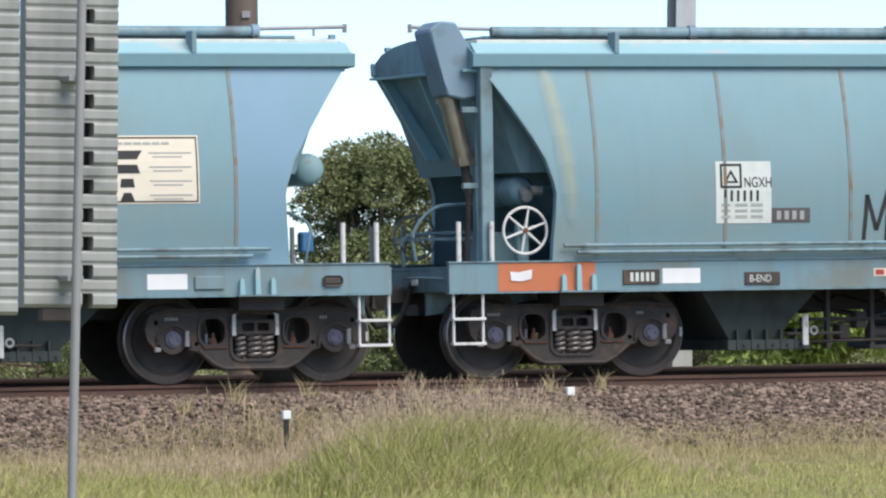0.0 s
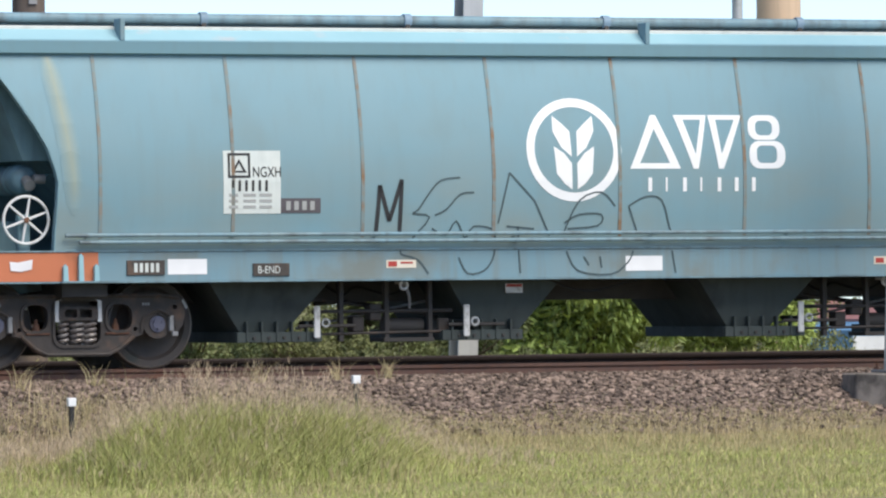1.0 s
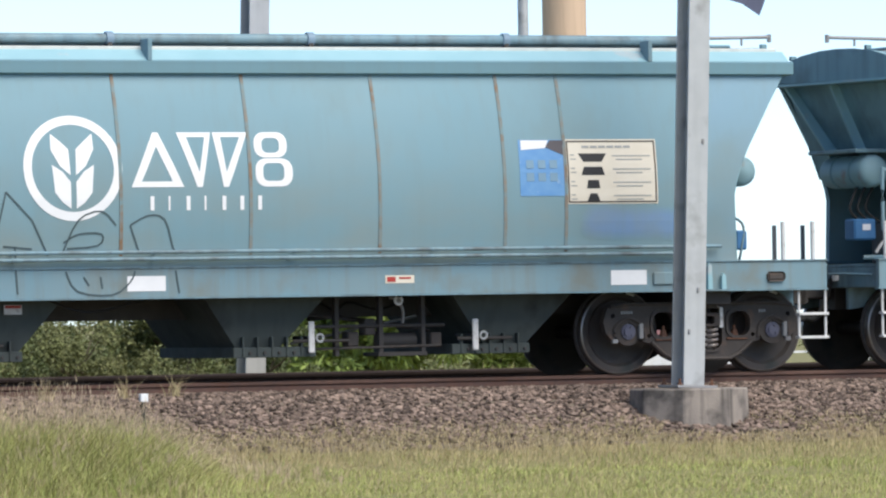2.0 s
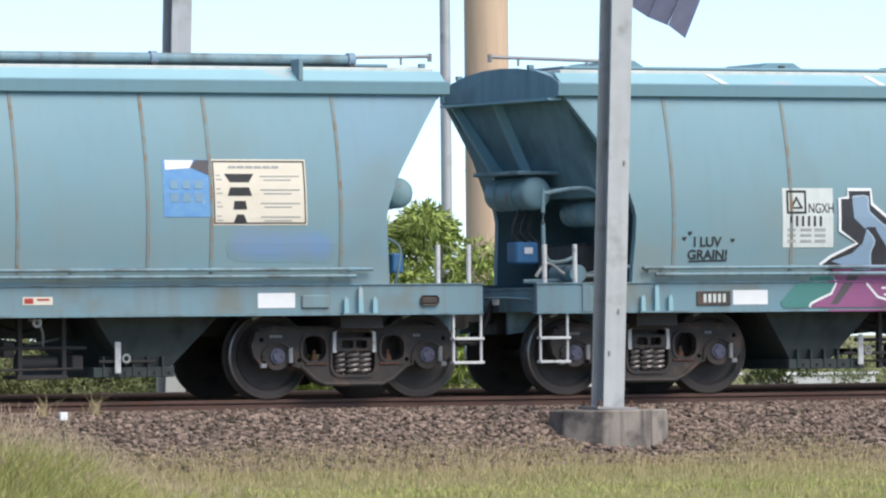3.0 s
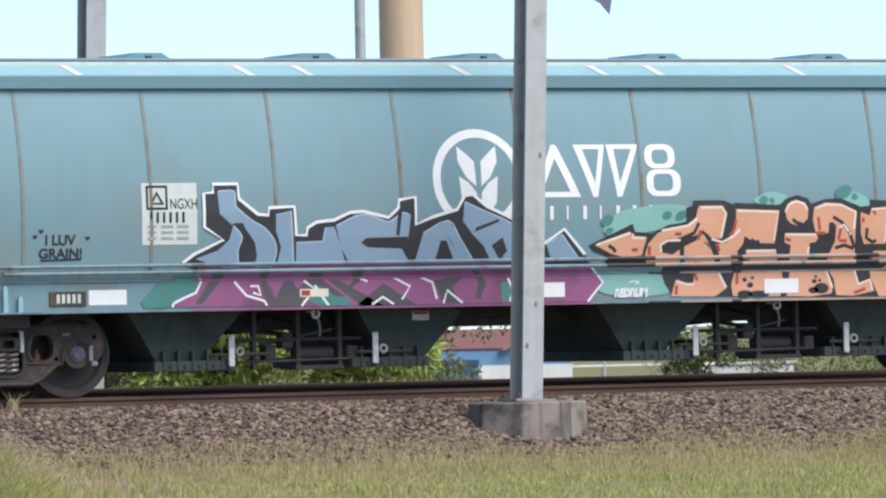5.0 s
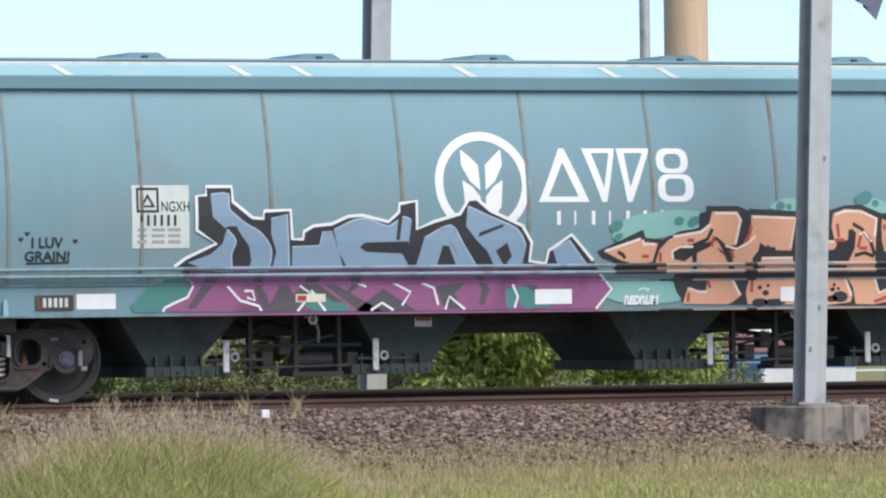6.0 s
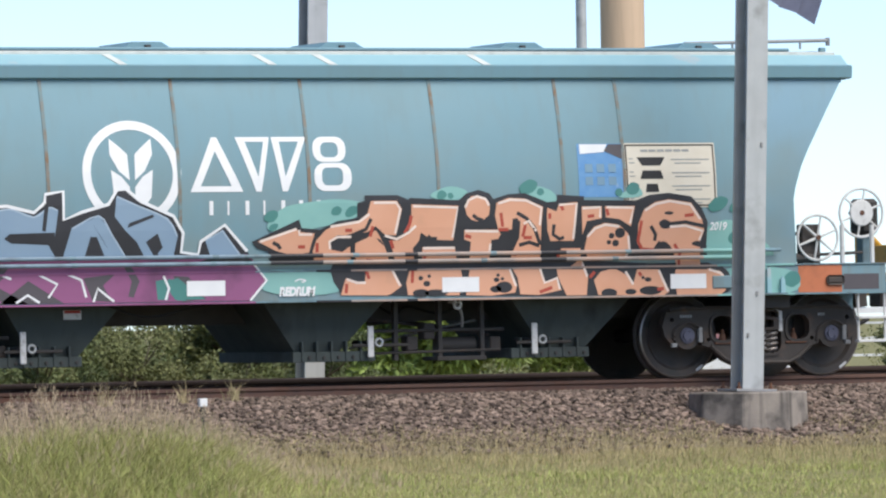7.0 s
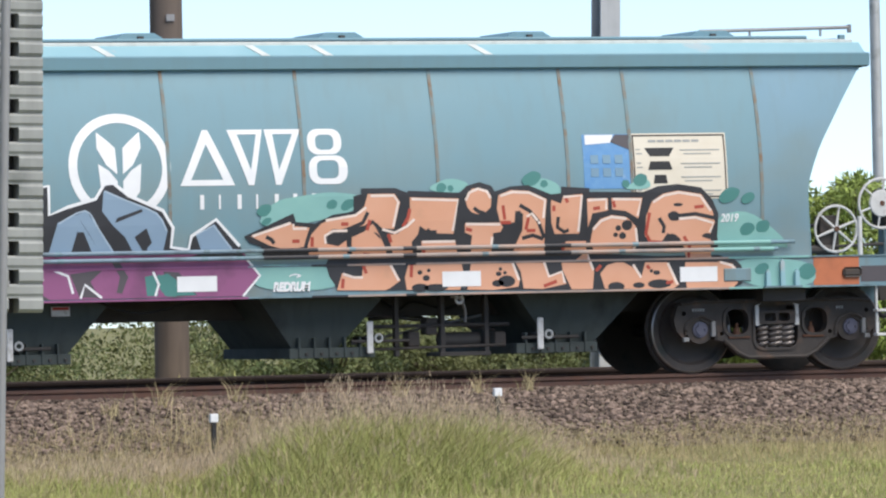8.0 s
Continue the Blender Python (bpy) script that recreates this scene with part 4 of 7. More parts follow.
def build_wagon():
    """The parts that all grain wagons share, with the first axle at the origin."""
    w = thing("grain_hopper_wagon", "weathered teal bulk grain hopper wagon on rails", "railway wagon", group="grain hopper wagons of the train")
    zs = list(np.linspace(1.17, 3.24, 15))
    for s in (-1, 1):
        rows = []
        for z in zs:
            a, b = edge_x(z) + (0.0 if s < 0 else swept(1.3)), 13.6
            rows.append([(a + (b - a) * k / 14, s * side_y(z), z) for k in range(15)])
        part("side_wall", grid_shell(B(), rows, (0, -s * 0.02, 0)), TEAL, w, smooth=True)
        rows = [[(13.6 + (X_SUM - edge_x(z) - 13.6) * k / 3, s * side_y(z), z) for k in range(4)] for z in zs]
        part("end_side_panel", grid_shell(B(), rows, (0, -s * 0.02, 0)), TEAL, w, smooth=True)
        # gutter rail
        g = [(1.25, 3.22), (1.325, 3.235), (1.335, 3.36), (1.30, 3.375), (1.25, 3.36)]
        rows = [[(x, s * y, z) for y, z in g] for x in (-0.31 + 0.7 * swept(s * 1.3), 0.5, 4, 7.3, 10, 14, X_SUM + 0.31)]
        bm = B()
        r = [[bm.verts.new(p) for p in q] for q in rows]
        for p, q in zip(r, r[1:]):
            for i in range(5):
                bm.faces.new((p[i], p[(i + 1) % 5], q[(i + 1) % 5], q[i]))
        bm.faces.new(r[0]), bm.faces.new(r[-1][::-1])
        part("gutter_rail", bm, TEAL, w)
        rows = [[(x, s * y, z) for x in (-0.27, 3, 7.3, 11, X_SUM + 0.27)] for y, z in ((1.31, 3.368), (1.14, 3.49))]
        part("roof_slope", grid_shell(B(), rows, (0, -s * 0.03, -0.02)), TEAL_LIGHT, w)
        # side sill with flanges
        bm = box(B(), -0.67, 15.29, min(s * 1.475, s * 1.40), max(s * 1.475, s * 1.40), 0.855, 1.165, 0.006)
        part("side_sill", bm, SILL, w)
        part("sill_flange", box(B(), -0.68, 15.30, min(s * 1.49, s * 1.38), max(s * 1.49, s * 1.38), 1.163, 1.180, 0.003), TEAL_FRAME, w)
        part("sill_lower_flange", box(B(), -0.68, 15.30, min(s * 1.485, s * 1.38), max(s * 1.485, s * 1.38), 0.84, 0.857, 0.003), TEAL_FRAME, w)
        for z, x0, x1 in ((1.335, 0.6, 13.95), (1.262, 0.75, 13.75)):
            bm = B()
            rod(bm, (x0, s * 1.55, z), (x1, s * 1.55, z), 0.021, 8)
            for k in range(9):
                x = x0 + 0.25 + (x1 - x0 - 0.5) * k / 8
                rod(bm, (x, s * 1.44, z), (x, s * 1.555, z), 0.012, 6)
                rod(bm, (x - 0.035, s * 1.55, z), (x + 0.035, s * 1.55, z), 0.0245, 8)
            part("side_pipe", bm, TEAL_FRAME, w)
        for k, x in enumerate(SEAMS):
            bm = B()
            zz = list(np.linspace(1.19, 3.22, 14))
            rows = [[(x - 0.019 + 0.038 * j, s * (side_y(z) + (0.008 if s < 0 else 0.006)), z) for j in (0, 1)] for z in zz]
            part("weld_seam", grid_shell(bm, rows, (0, -s * 0.012, 0)), SEAM, w)
        for xs in (0.78, 13.82):
            for k, h in ((-0.17, 0.15), (0.0, 0.26), (0.17, 0.15)):
                bm = B()
                slab(bm, [(xs + k - 0.028, 0.86), (xs + k + 0.028, 0.86), (xs + k + 0.02, 0.86 + h), (xs + k - 0.004, 0.86 + h + 0.03), (xs + k - 0.026, 0.86 + h)], min(s * 1.476, s * 1.53), max(s * 1.476, s * 1.53))
                part("jacking_bracket", bm, TEAL_LIGHT, w)
            part("bracket_foot", box(B(), xs - 0.22, xs + 0.22, min(s * 1.476, s * 1.54), max(s * 1.476, s * 1.54), 0.845, 0.864), TEAL_FRAME, w)
    # roof deck
    for s in (-1, 1):
        part("roof_coaming", box(B(), -0.2, X_SUM + 0.2, min(s * 1.14, s * 0.72), max(s * 1.14, s * 0.72), 3.475, 3.525, 0.008), SILVER_WHITE, w, "pale weathered roof edge with rust")
    part("hatch_trough", box(B(), -0.1, X_SUM + 0.1, -0.72, 0.72, 3.50, 3.548, 0.006), GRIME, w)
    part("hatch_cover", box(B(), 0.1, X_SUM - 0.1, -0.62, 0.62, 3.55, 3.59, 0.012), TEAL, w)
    # sloping end sheets, arch plates and stiffeners
    for m in (0, 1):
        def fx(x):
            return X_SUM - x if m else x
        rows = []
        for z, x in zip(EDGE_Z[::-1], SLOPE_X[::-1]):
            h = side_y(z) - 0.03
            rows.append([(fx(x), -h + 2 * h * k / 8, z) for k in range(9)])
        part("end_slope_sheet", grid_shell(B(), rows, ((-0.02 if m else 0.02), 0, 0)), TEAL_END, w, "streaked teal sloping end sheet", smooth=True)
        arch = [(-1.2, 3.215), (1.2, 3.225), (1.31, 3.34), (1.1, 3.455), (0.75, 3.53), (0.35, 3.57), (0, 3.58), (-0.35, 3.57), (-0.75, 3.53), (-1.1, 3.455), (-1.31, 3.36)]
        bm = B()
        a = [bm.verts.new((fx(-0.285 + 0.7 * swept(y)), y, z)) for y, z in arch]
        b = [bm.verts.new((fx(-0.255 + 0.7 * swept(y)), y, z)) for y, z in arch]
        bm.faces.new(a), bm.faces.new(b[::-1])
        for i in range(len(arch)):
            bm.faces.new((a[i], b[i], b[(i + 1) % len(arch)], a[(i + 1) % len(arch)]))
        part("roof_end_arch", bm, TEAL_END, w)
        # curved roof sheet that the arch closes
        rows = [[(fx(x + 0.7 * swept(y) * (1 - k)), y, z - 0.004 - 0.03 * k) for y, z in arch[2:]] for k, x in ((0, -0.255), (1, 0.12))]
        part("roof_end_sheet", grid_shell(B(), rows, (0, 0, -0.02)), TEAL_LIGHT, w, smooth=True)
        for y, z in ((0.98, 3.485), (-0.62, 3.548)):
            part("lifting_lug", box(B(), min(fx(-0.29 + 0.7 * swept(y)), fx(-0.22 + 0.7 * swept(y))), max(fx(-0.29 + 0.7 * swept(y)), fx(-0.22 + 0.7 * swept(y))), y - 0.03, y + 0.03, z, z + 0.05, 0.006), TEAL_END, w)
        bm = B()
        ends = []
        for y in (-1.2, 1.22):
            x = -0.30 + 0.14 * m + 0.7 * swept(y)
            ends.append([bm.verts.new((fx(x + d), y, z)) for d, z in ((-0.07, 3.185), (-0.07, 3.212), (0.1, 3.215), (0.1, 3.18))])
        bm.faces.new(ends[0]), bm.faces.new(ends[1][::-1])
        for i in range(4):
            bm.faces.new((ends[0][i], ends[0][(i + 1) % 4], ends[1][(i + 1) % 4], ends[1][i]))
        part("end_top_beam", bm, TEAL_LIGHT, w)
        # flat hood sheet under the arch, narrower than the wagon, with its cheeks and stiffeners
        def hood_x(z, y):
            return -0.10 + 0.372 * (3.18 - z) - 0.122 * (y + 1.1)
        hood = [(0, z) for z in (3.18, 2.87, 2.55, 2.3, 2.12)]
        rows = [[(fx(hood_x(z, y)), y, z) for y in (-1.1, -0.4, 0.4, 1.2)] for _, z in hood]
        part("end_hood_sheet", grid_shell(B(), rows, ((-0.02 if m else 0.02), 0, 0)), TEAL_END, w, "streaked teal sloping hood sheet")
        for y in (-1.1, 1.2):
            cheek = [(fx(hood_x(z, y) + 0.022), z) for _, z in hood] + [(fx(float(np.interp(z, EDGE_Z, SLOPE_X))), z) for _, z in hood][::-1]
            part("hood_cheek", slab(B(), cheek, y - 0.01, y + 0.01), TEAL_END, w)
        for ya, yb in ((0.22, 0.06), (1.1, 0.52)):
            bm = B()
            rows = [[(fx(hood_x(z, ya) - d), ya + (yb - ya) * (3.18 - z) + e, z) for d, e in ((-0.06, -0.025), (0.10, -0.025), (0.10, 0.025), (-0.06, 0.025))] for _, z in hood[:4]]
            r = [[bm.verts.new(p) for p in q] for q in rows]
            for p, q in zip(r, r[1:]):
                for i in range(4):
                    bm.faces.new((p[i], p[(i + 1) % 4], q[(i + 1) % 4], q[i]))
            bm.faces.new(r[0]), bm.faces.new(r[-1][::-1])
            # lighter colour stands in for light caught by the ribs
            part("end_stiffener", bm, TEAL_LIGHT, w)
        for s in (-1, 1):
            rows = [[(fx(edge_x(z) - 0.012 + (0.0 if s < 0 else swept(1.3))), s * side_y(z) - s * q, z) for q in (0.0, 0.09)] for z in EDGE_Z]
            part("edge_flange", grid_shell(B(), rows, ((-0.012 if m else 0.012), 0, 0)), TEAL_END, w)
        # platform, headstock and drawgear
        part("end_platform", box(B(), min(fx(-0.66), fx(1.4)), max(fx(-0.66), fx(1.4)), -1.39, 1.39, 1.10, 1.13), TEAL_FRAME, w)
        part("headstock", box(B(), min(fx(-0.66), fx(-0.57)), max(fx(-0.66), fx(-0.57)), -1.39, 1.39, 0.86, 1.10, 0.01), TEAL_FRAME, w)
        for y in (-0.62, 0.62):
            bm = B()
            slab(bm, [(fx(-0.62), 1.10), (fx(0.9), 1.10), (fx(0.9), 0.80), (fx(-0.62), 0.62)], y - 0.03, y + 0.03)
            part("draft_beam", bm, TEAL_FRAME, w)
        coupler = part("coupler", box(B(), min(fx(-0.98), fx(-0.5)), max(fx(-0.98), fx(-0.5)), -0.09, 0.09, 0.74, 0.93, 0.02), GRIME, w)
        part("knuckle", plate([(fx(-1.06), 0.70), (fx(-0.92), 0.68), (fx(-0.88), 0.97), (fx(-1.04), 0.97)], [], -0.17, 0.14), GRIME, coupler)
        hose = B()
        tube(hose, arc_points([(fx(-0.5), -0.35, 1.05), (fx(-0.66), -0.35, 0.98), (fx(-0.74), -0.34, 0.75), (fx(-0.86), -0.3, 0.52), (fx(-1.02), -0.24, 0.56)]), 0.03, 8)
        part("brake_hose", hose, RUBBER, w, smooth=True)
        rodb = B()
        tube(rodb, [(fx(-0.66), -1.3, 1.0), (fx(-0.7), -0.7, 1.02), (fx(-0.7), -0.2, 1.02)], 0.016, 6)
        part("uncoupling_rod", rodb, TEAL_FRAME, w)
        part("rod_handle", box(B(), min(fx(-0.72), fx(-0.6)), max(fx(-0.72), fx(-0.6)), -0.5, -0.44, 0.94, 1.01, 0.01), WHITE_WORN, w)
        for y in (-1.43, 1.43):
            for sx in (0, 1):
                bm = B()
                x = fx(-0.61 + 0.33 * sx)
                tube(bm, [(x, y, 1.0), (x, y, 0.32), (x + 0.0, y, 0.30)], 0.016, 6)
                part("step_stile", bm, WHITE_WORN, w)
            for z in (0.32, 0.58):
                part("step_tread", box(B(), min(fx(-0.63), fx(-0.26)), max(fx(-0.63), fx(-0.26)), y - 0.05, y + 0.05, z - 0.018, z + 0.012, 0.004), WHITE_WORN, w)
            for x, h in ((-0.51, 0.47), (-0.14, 0.47)):
                bm = B()
                rod(bm, (fx(x), y * 0.94, 1.12), (fx(x), y * 0.94, 1.13 + h), 0.027, 10)
                part("hand_post", bm, WHITE_WORN if y < 0 else GALV_DULL, w)
    # underframe
    part("centre_sill", box(B(), -0.55, 15.15, -0.2, 0.2, 0.62, 0.98), GRIME, w)
    for x in (0.89, 13.93):
        part("body_bolster", box(B(), x - 0.25, x + 0.25, -1.3, 1.3, 0.70, 0.9), GRIME, w)
        build_bogie(w, x)
    for m in (0, 1):
        bm = B()
        f = (lambda x: 14.82 - x) if m else (lambda x: x)
        slab(bm, [(f(1.35), 1.12), (f(3.0), 1.12), (f(3.0), 0.86), (f(2.3), 0.86)], -1.2, 1.2)
        part("belly_slope", bm, HOPPER, w)
    part("belly", box(B(), 2.9, 12.0, -1.38, 1.38, 0.88, 1.16), GRIME, w)
    for x in HUBS:
        build_wheelset(w, x)
    for a, b, lv in ((2.3, 3.75, 0.52), (5.02, 6.42, -0.46), (7.95, 9.45, 0.52), (10.85, 12.38, -0.46)):
        build_hopper(w, a, b, lv)
    # discharge and brake gear between the pockets
    for x0, turn in ((3.85, 0), (9.55, 0)):
        for dx in (0.0, 0.52, 1.02):
            part("hanger", box(B(), x0 + dx, x0 + dx + 0.05, -1.0, -0.92, 0.20, 0.88, 0.005), GRIME, w)
        bm = B()
        rod(bm, (x0 - 0.3, -0.98, 0.52), (x0 + 1.3, -0.98, 0.52), 0.02, 8)
        rod(bm, (x0 - 0.1, -0.5, 0.60), (x0 + 1.1, 0.2, 0.66), 0.02, 8)
        rod(bm, (x0 + 0.0, 0.4, 0.72), (x0 + 1.3, -0.3, 0.50), 0.016, 8)
        part("linkage_rod", bm, GRIME, w)
        bm = B()
        rod(bm, (x0 + 0.60, -0.85, 0.36), (x0 + 1.0, -0.85, 0.36), 0.085, 14)
        rod(bm, (x0 + 0.56, -0.85, 0.36), (x0 + 0.60, -0.85, 0.36), 0.11, 14)
        part("air_cylinder", bm, GRIME, w, smooth=True)
        for dx, za, zb in ((0.16, 0.30, 0.46), (0.36, 0.42, 0.60), (1.14, 0.28, 0.44)):
            part("gear_block", box(B(), x0 + dx, x0 + dx + 0.13, -0.98, -0.80, za, zb, 0.012), BOGIE, w)
        for za, zb, ya in ((0.66, 0.46, -0.70), (0.34, 0.62, -0.35), (0.28, 0.30, -1.0)):
            bm = B()
            rod(bm, (x0 - 0.25, ya, za), (x0 + 1.25, ya, zb), 0.015, 7)
            part("pull_rod", bm, GALV_DULL if ya > -0.5 else BOGIE, w)
        part("gear_tray", box(B(), x0 + 0.5, x0 + 1.08, -1.02, -0.6, 0.19, 0.235, 0.005), GRIME, w)
        bm = B()
        tube(bm, arc_points([(x0 + 0.62, -1.05, 0.82), (x0 + 0.72, -1.05, 0.80), (x0 + 0.78, -1.05, 0.68), (x0 + 0.8, -1.0, 0.55)]), 0.016, 6)
        part("air_hose", bm, GALV_DULL, w)
        ringm = ring(B(), (x0 + 0.62, -1.3, 0.79), 0.04, 0.016, 14, 6)
        part("lifting_ring", ringm, WHITE_WORN, w)
        part("ring_shank", box(B(), x0 + 0.60, x0 + 0.64, -1.315, -1.285, 0.82, 0.86), GRIME, w)
        bm = B()
        tube(bm, arc_points([(x0 + 0.1, -0.2, 0.84), (x0 + 0.3, -0.3, 0.70), (x0 + 0.5, -0.25, 0.78), (x0 + 0.9, -0.2, 0.70), (x0 + 1.2, -0.2, 0.84)]), 0.014, 6)
        part("cable", bm, RUBBER, w)
    bm = B()
    tube(bm, arc_points([(6.2, -1.1, 0.86), (6.5, -1.1, 0.74), (6.8, -1.05, 0.72), (7.2, -1.0, 0.80), (7.5, -1.0, 0.86)]), 0.014, 6)
    part("cable", bm, RUBBER, w)
    # end walkway rails above the roof
    for m in (0, 1):
        fx = (lambda x: X_SUM - x) if m else (lambda x: x)
        bm = B()
        rod(bm, (fx(-0.60), -0.2, 3.70), (fx(1.2), -0.2, 3.66), 0.02, 8)
        rod(bm, (fx(-0.60), -0.2, 3.64), (fx(-0.60), -0.2, 3.73), 0.025, 6)
        rod(bm, (fx(-0.25), -0.2, 3.60), (fx(-0.25), -0.2, 3.70), 0.014, 6)
        rod(bm, (fx(0.6), -0.2, 3.58), (fx(0.6), -0.2, 3.68), 0.014, 6)
        part("roof_grab_rail", bm, GALV_DULL, w)
    return w


def roof_pipe(w):
    """A blue loading-cover pipe in clamped lengths along the roof."""
    for k in range(6):
        x0, x1 = 0.15 + k * 2.33, 0.15 + (k + 1) * 2.33
        bm = B()
        rod(bm, (x0, -0.66, 3.63), (x1, -0.66, 3.63), 0.055, 12)
        pipe = part("roof_pipe", bm, TEAL_FRAME, w, smooth=True)
        bm = B()
        rod(bm, (x1 - 0.06, -0.66, 3.63), (x1 + 0.02, -0.66, 3.63), 0.075, 12)
        rod(bm, (x1 - 0.35, -0.66, 3.655), (x1 - 0.06, -0.66, 3.63), 0.03, 8)
        part("clamp", bm, DUCT_BLUE, pipe, smooth=True)
        part("saddle", box(B(), x1 - 0.05, x1, -0.72, -0.6, 3.52, 3.60), GRIME, pipe)
    for x in (1.3, 7.3, 13.2):
        part("roof_strap", box(B(), x, x + 0.05, -1.33, -1.12, 3.37, 3.60, 0.004), TEAL_FRAME, w)


def roof_hatches(w):
    for x in (0.9, 2.9, 4.9, 6.95, 9.2, 11.35, 13.5):
        bm = B()
        slab(bm, [(x - 0.27, 3.59), (x + 0.27, 3.59), (x + 0.16, 3.655), (x - 0.16, 3.655)], -0.5, 0.5)
        hatch = part("roof_hatch", bm, TEAL, w)
        part("latch", box(B(), x - 0.03, x + 0.03, -0.54, -0.5, 3.56, 3.62), GRIME, hatch)
    for x in (1.6, 3.6, 4.3, 6.2, 7.9, 8.6, 10.4):
        bm = B()
        rows = [[(x + 0.12 - dz * 1.2 + j * 0.09, -1.316 + dz * 1.42, 3.375 + dz) for j in (0, 1)] for dz in (0.0, 0.115)]
        part("bare_patch", grid_shell(bm, rows, (0, 0.004, -0.006)), SILVER_WHITE, w)


# ---- markings that follow the curved side ----
def wrap(bm, lift):
    """Lays flat x-z faces on the wagon's side."""
    zs = [v.co.z for v in bm.verts]
    lo, hi = min(zs), max(zs)
    for z in [q for q in np.arange(0.9, 3.3, 0.09) if lo < q < hi] + ([1.171] if lo < 1.171 < hi else []):
        bmesh.ops.bisect_plane(bm, geom=bm.verts[:] + bm.edges[:] + bm.faces[:], plane_co=(0, 0, z), plane_no=(0, 0, 1))
    for v in bm.verts:
        v.co.y = -(side_y(v.co.z) + lift)
    return bm


def rounded(loop, times):
    """Cuts an outline's corners."""
    for _ in range(times):
        out = []
        for (a, b), (c, d) in zip(loop, loop[1:] + loop[:1]):
            out += [(a * 0.78 + c * 0.22, b * 0.78 + d * 0.22), (a * 0.22 + c * 0.78, b * 0.22 + d * 0.78)]
        loop = out
    return loop


def decal(name, loops, mat, parent, lift=0.004, label="", soft=0):
    """Paint or a sheet on the side: each entry is an outline, or an outline with its holes."""
    bm = B()
    for item in loops:
        group = item if isinstance(item[0], list) else [item]
        edges = []
        for loop in group:
            loop = rounded(loop, soft)
            v = [bm.verts.new((x, 0, z)) for x, z in loop]
            edges += [bm.edges.new((v[i], v[(i + 1) % len(v)])) for i in range(len(v))]
        bmesh.ops.triangle_fill(bm, edges=edges, use_beauty=True, normal=(0, -1, 0))
    wrap(bm, lift)
    ob = part(name, bm, mat, parent, label)
    for f in ob.data.polygons:
        if f.normal.y > 0:
            f.flip()
    return ob


def stroke(pts, w, closed=False):
    """Outline of a line drawn w wide through pts."""
    p = [Vector((*q, 0)) for q in pts]
    left, right = [], []
    n = len(p)
    for i in range(n):
        a, c = p[max(i - 1, 0)], p[min(i + 1, n - 1)]
        d = (c - a).normalized() * (w / 2)
        left.append((p[i].x - d.y, p[i].y + d.x))
        right.append((p[i].x + d.y, p[i].y - d.x))
    return left + right[::-1]


def lines(name, paths, w, mat, parent, lift=0.005, label=""):
    """Painted lines: quads along each path."""
    bm = B()
    for pts in paths:
        if len(pts) > 3 and w <= 0.02:
            pts = [(p.x, p.y) for p in arc_points([(x, z, 0) for x, z in pts], 3)]
        o = stroke(pts, w)
        n = len(pts)
        v = [bm.verts.new((x, 0, z)) for x, z in o]
        for i in range(n - 1):
            bm.faces.new((v[i], v[i + 1], v[2 * n - 2 - i], v[2 * n - 1 - i]))
    wrap(bm, lift)
    return part(name, bm, mat, parent, label)


def rect(x0, x1, z0, z1):
    return [(x0, z0), (x1, z0), (x1, z1), (x0, z1)]


def wording(name, text, x, z, size, mat, parent, lift=0.009, stretch=1.0, label="", slant=0.0, bold=0.0):
    cu = bpy.data.curves.new(name, "FONT")
    cu.body, cu.size, cu.offset = text, size, bold
    tmp = bpy.data.objects.new(name, cu)
    scene.collection.objects.link(tmp)
    bpy.context.view_layer.update()
    me = tmp.evaluated_get(bpy.context.evaluated_depsgraph_get()).to_mesh()
    bm = B()
    bm.from_mesh(me)
    tmp.evaluated_get(bpy.context.evaluated_depsgraph_get()).to_mesh_clear()
    bpy.data.objects.remove(tmp)
    for v in bm.verts:
        u = v.co.y
        v.co = Vector((x + v.co.x * stretch + slant * u, 0, z + u))
    wrap(bm, lift)
    return part(name, bm, mat, parent, label)


def ellipse(x, z, a, b, n=40):
    return [(x + a * math.cos(i * math.tau / n), z + b * math.sin(i * math.tau / n)) for i in range(n)]


def leaf(x, z, w, h, s):
    return [(x, z), (x + s * w * 0.55, z + h * 0.22), (x + s * w, z + h * 0.62), (x + s * w * 0.97, z + h), (x + s * w * 0.45, z + h * 0.80), (x + s * w * 0.05, z + h * 0.62)]


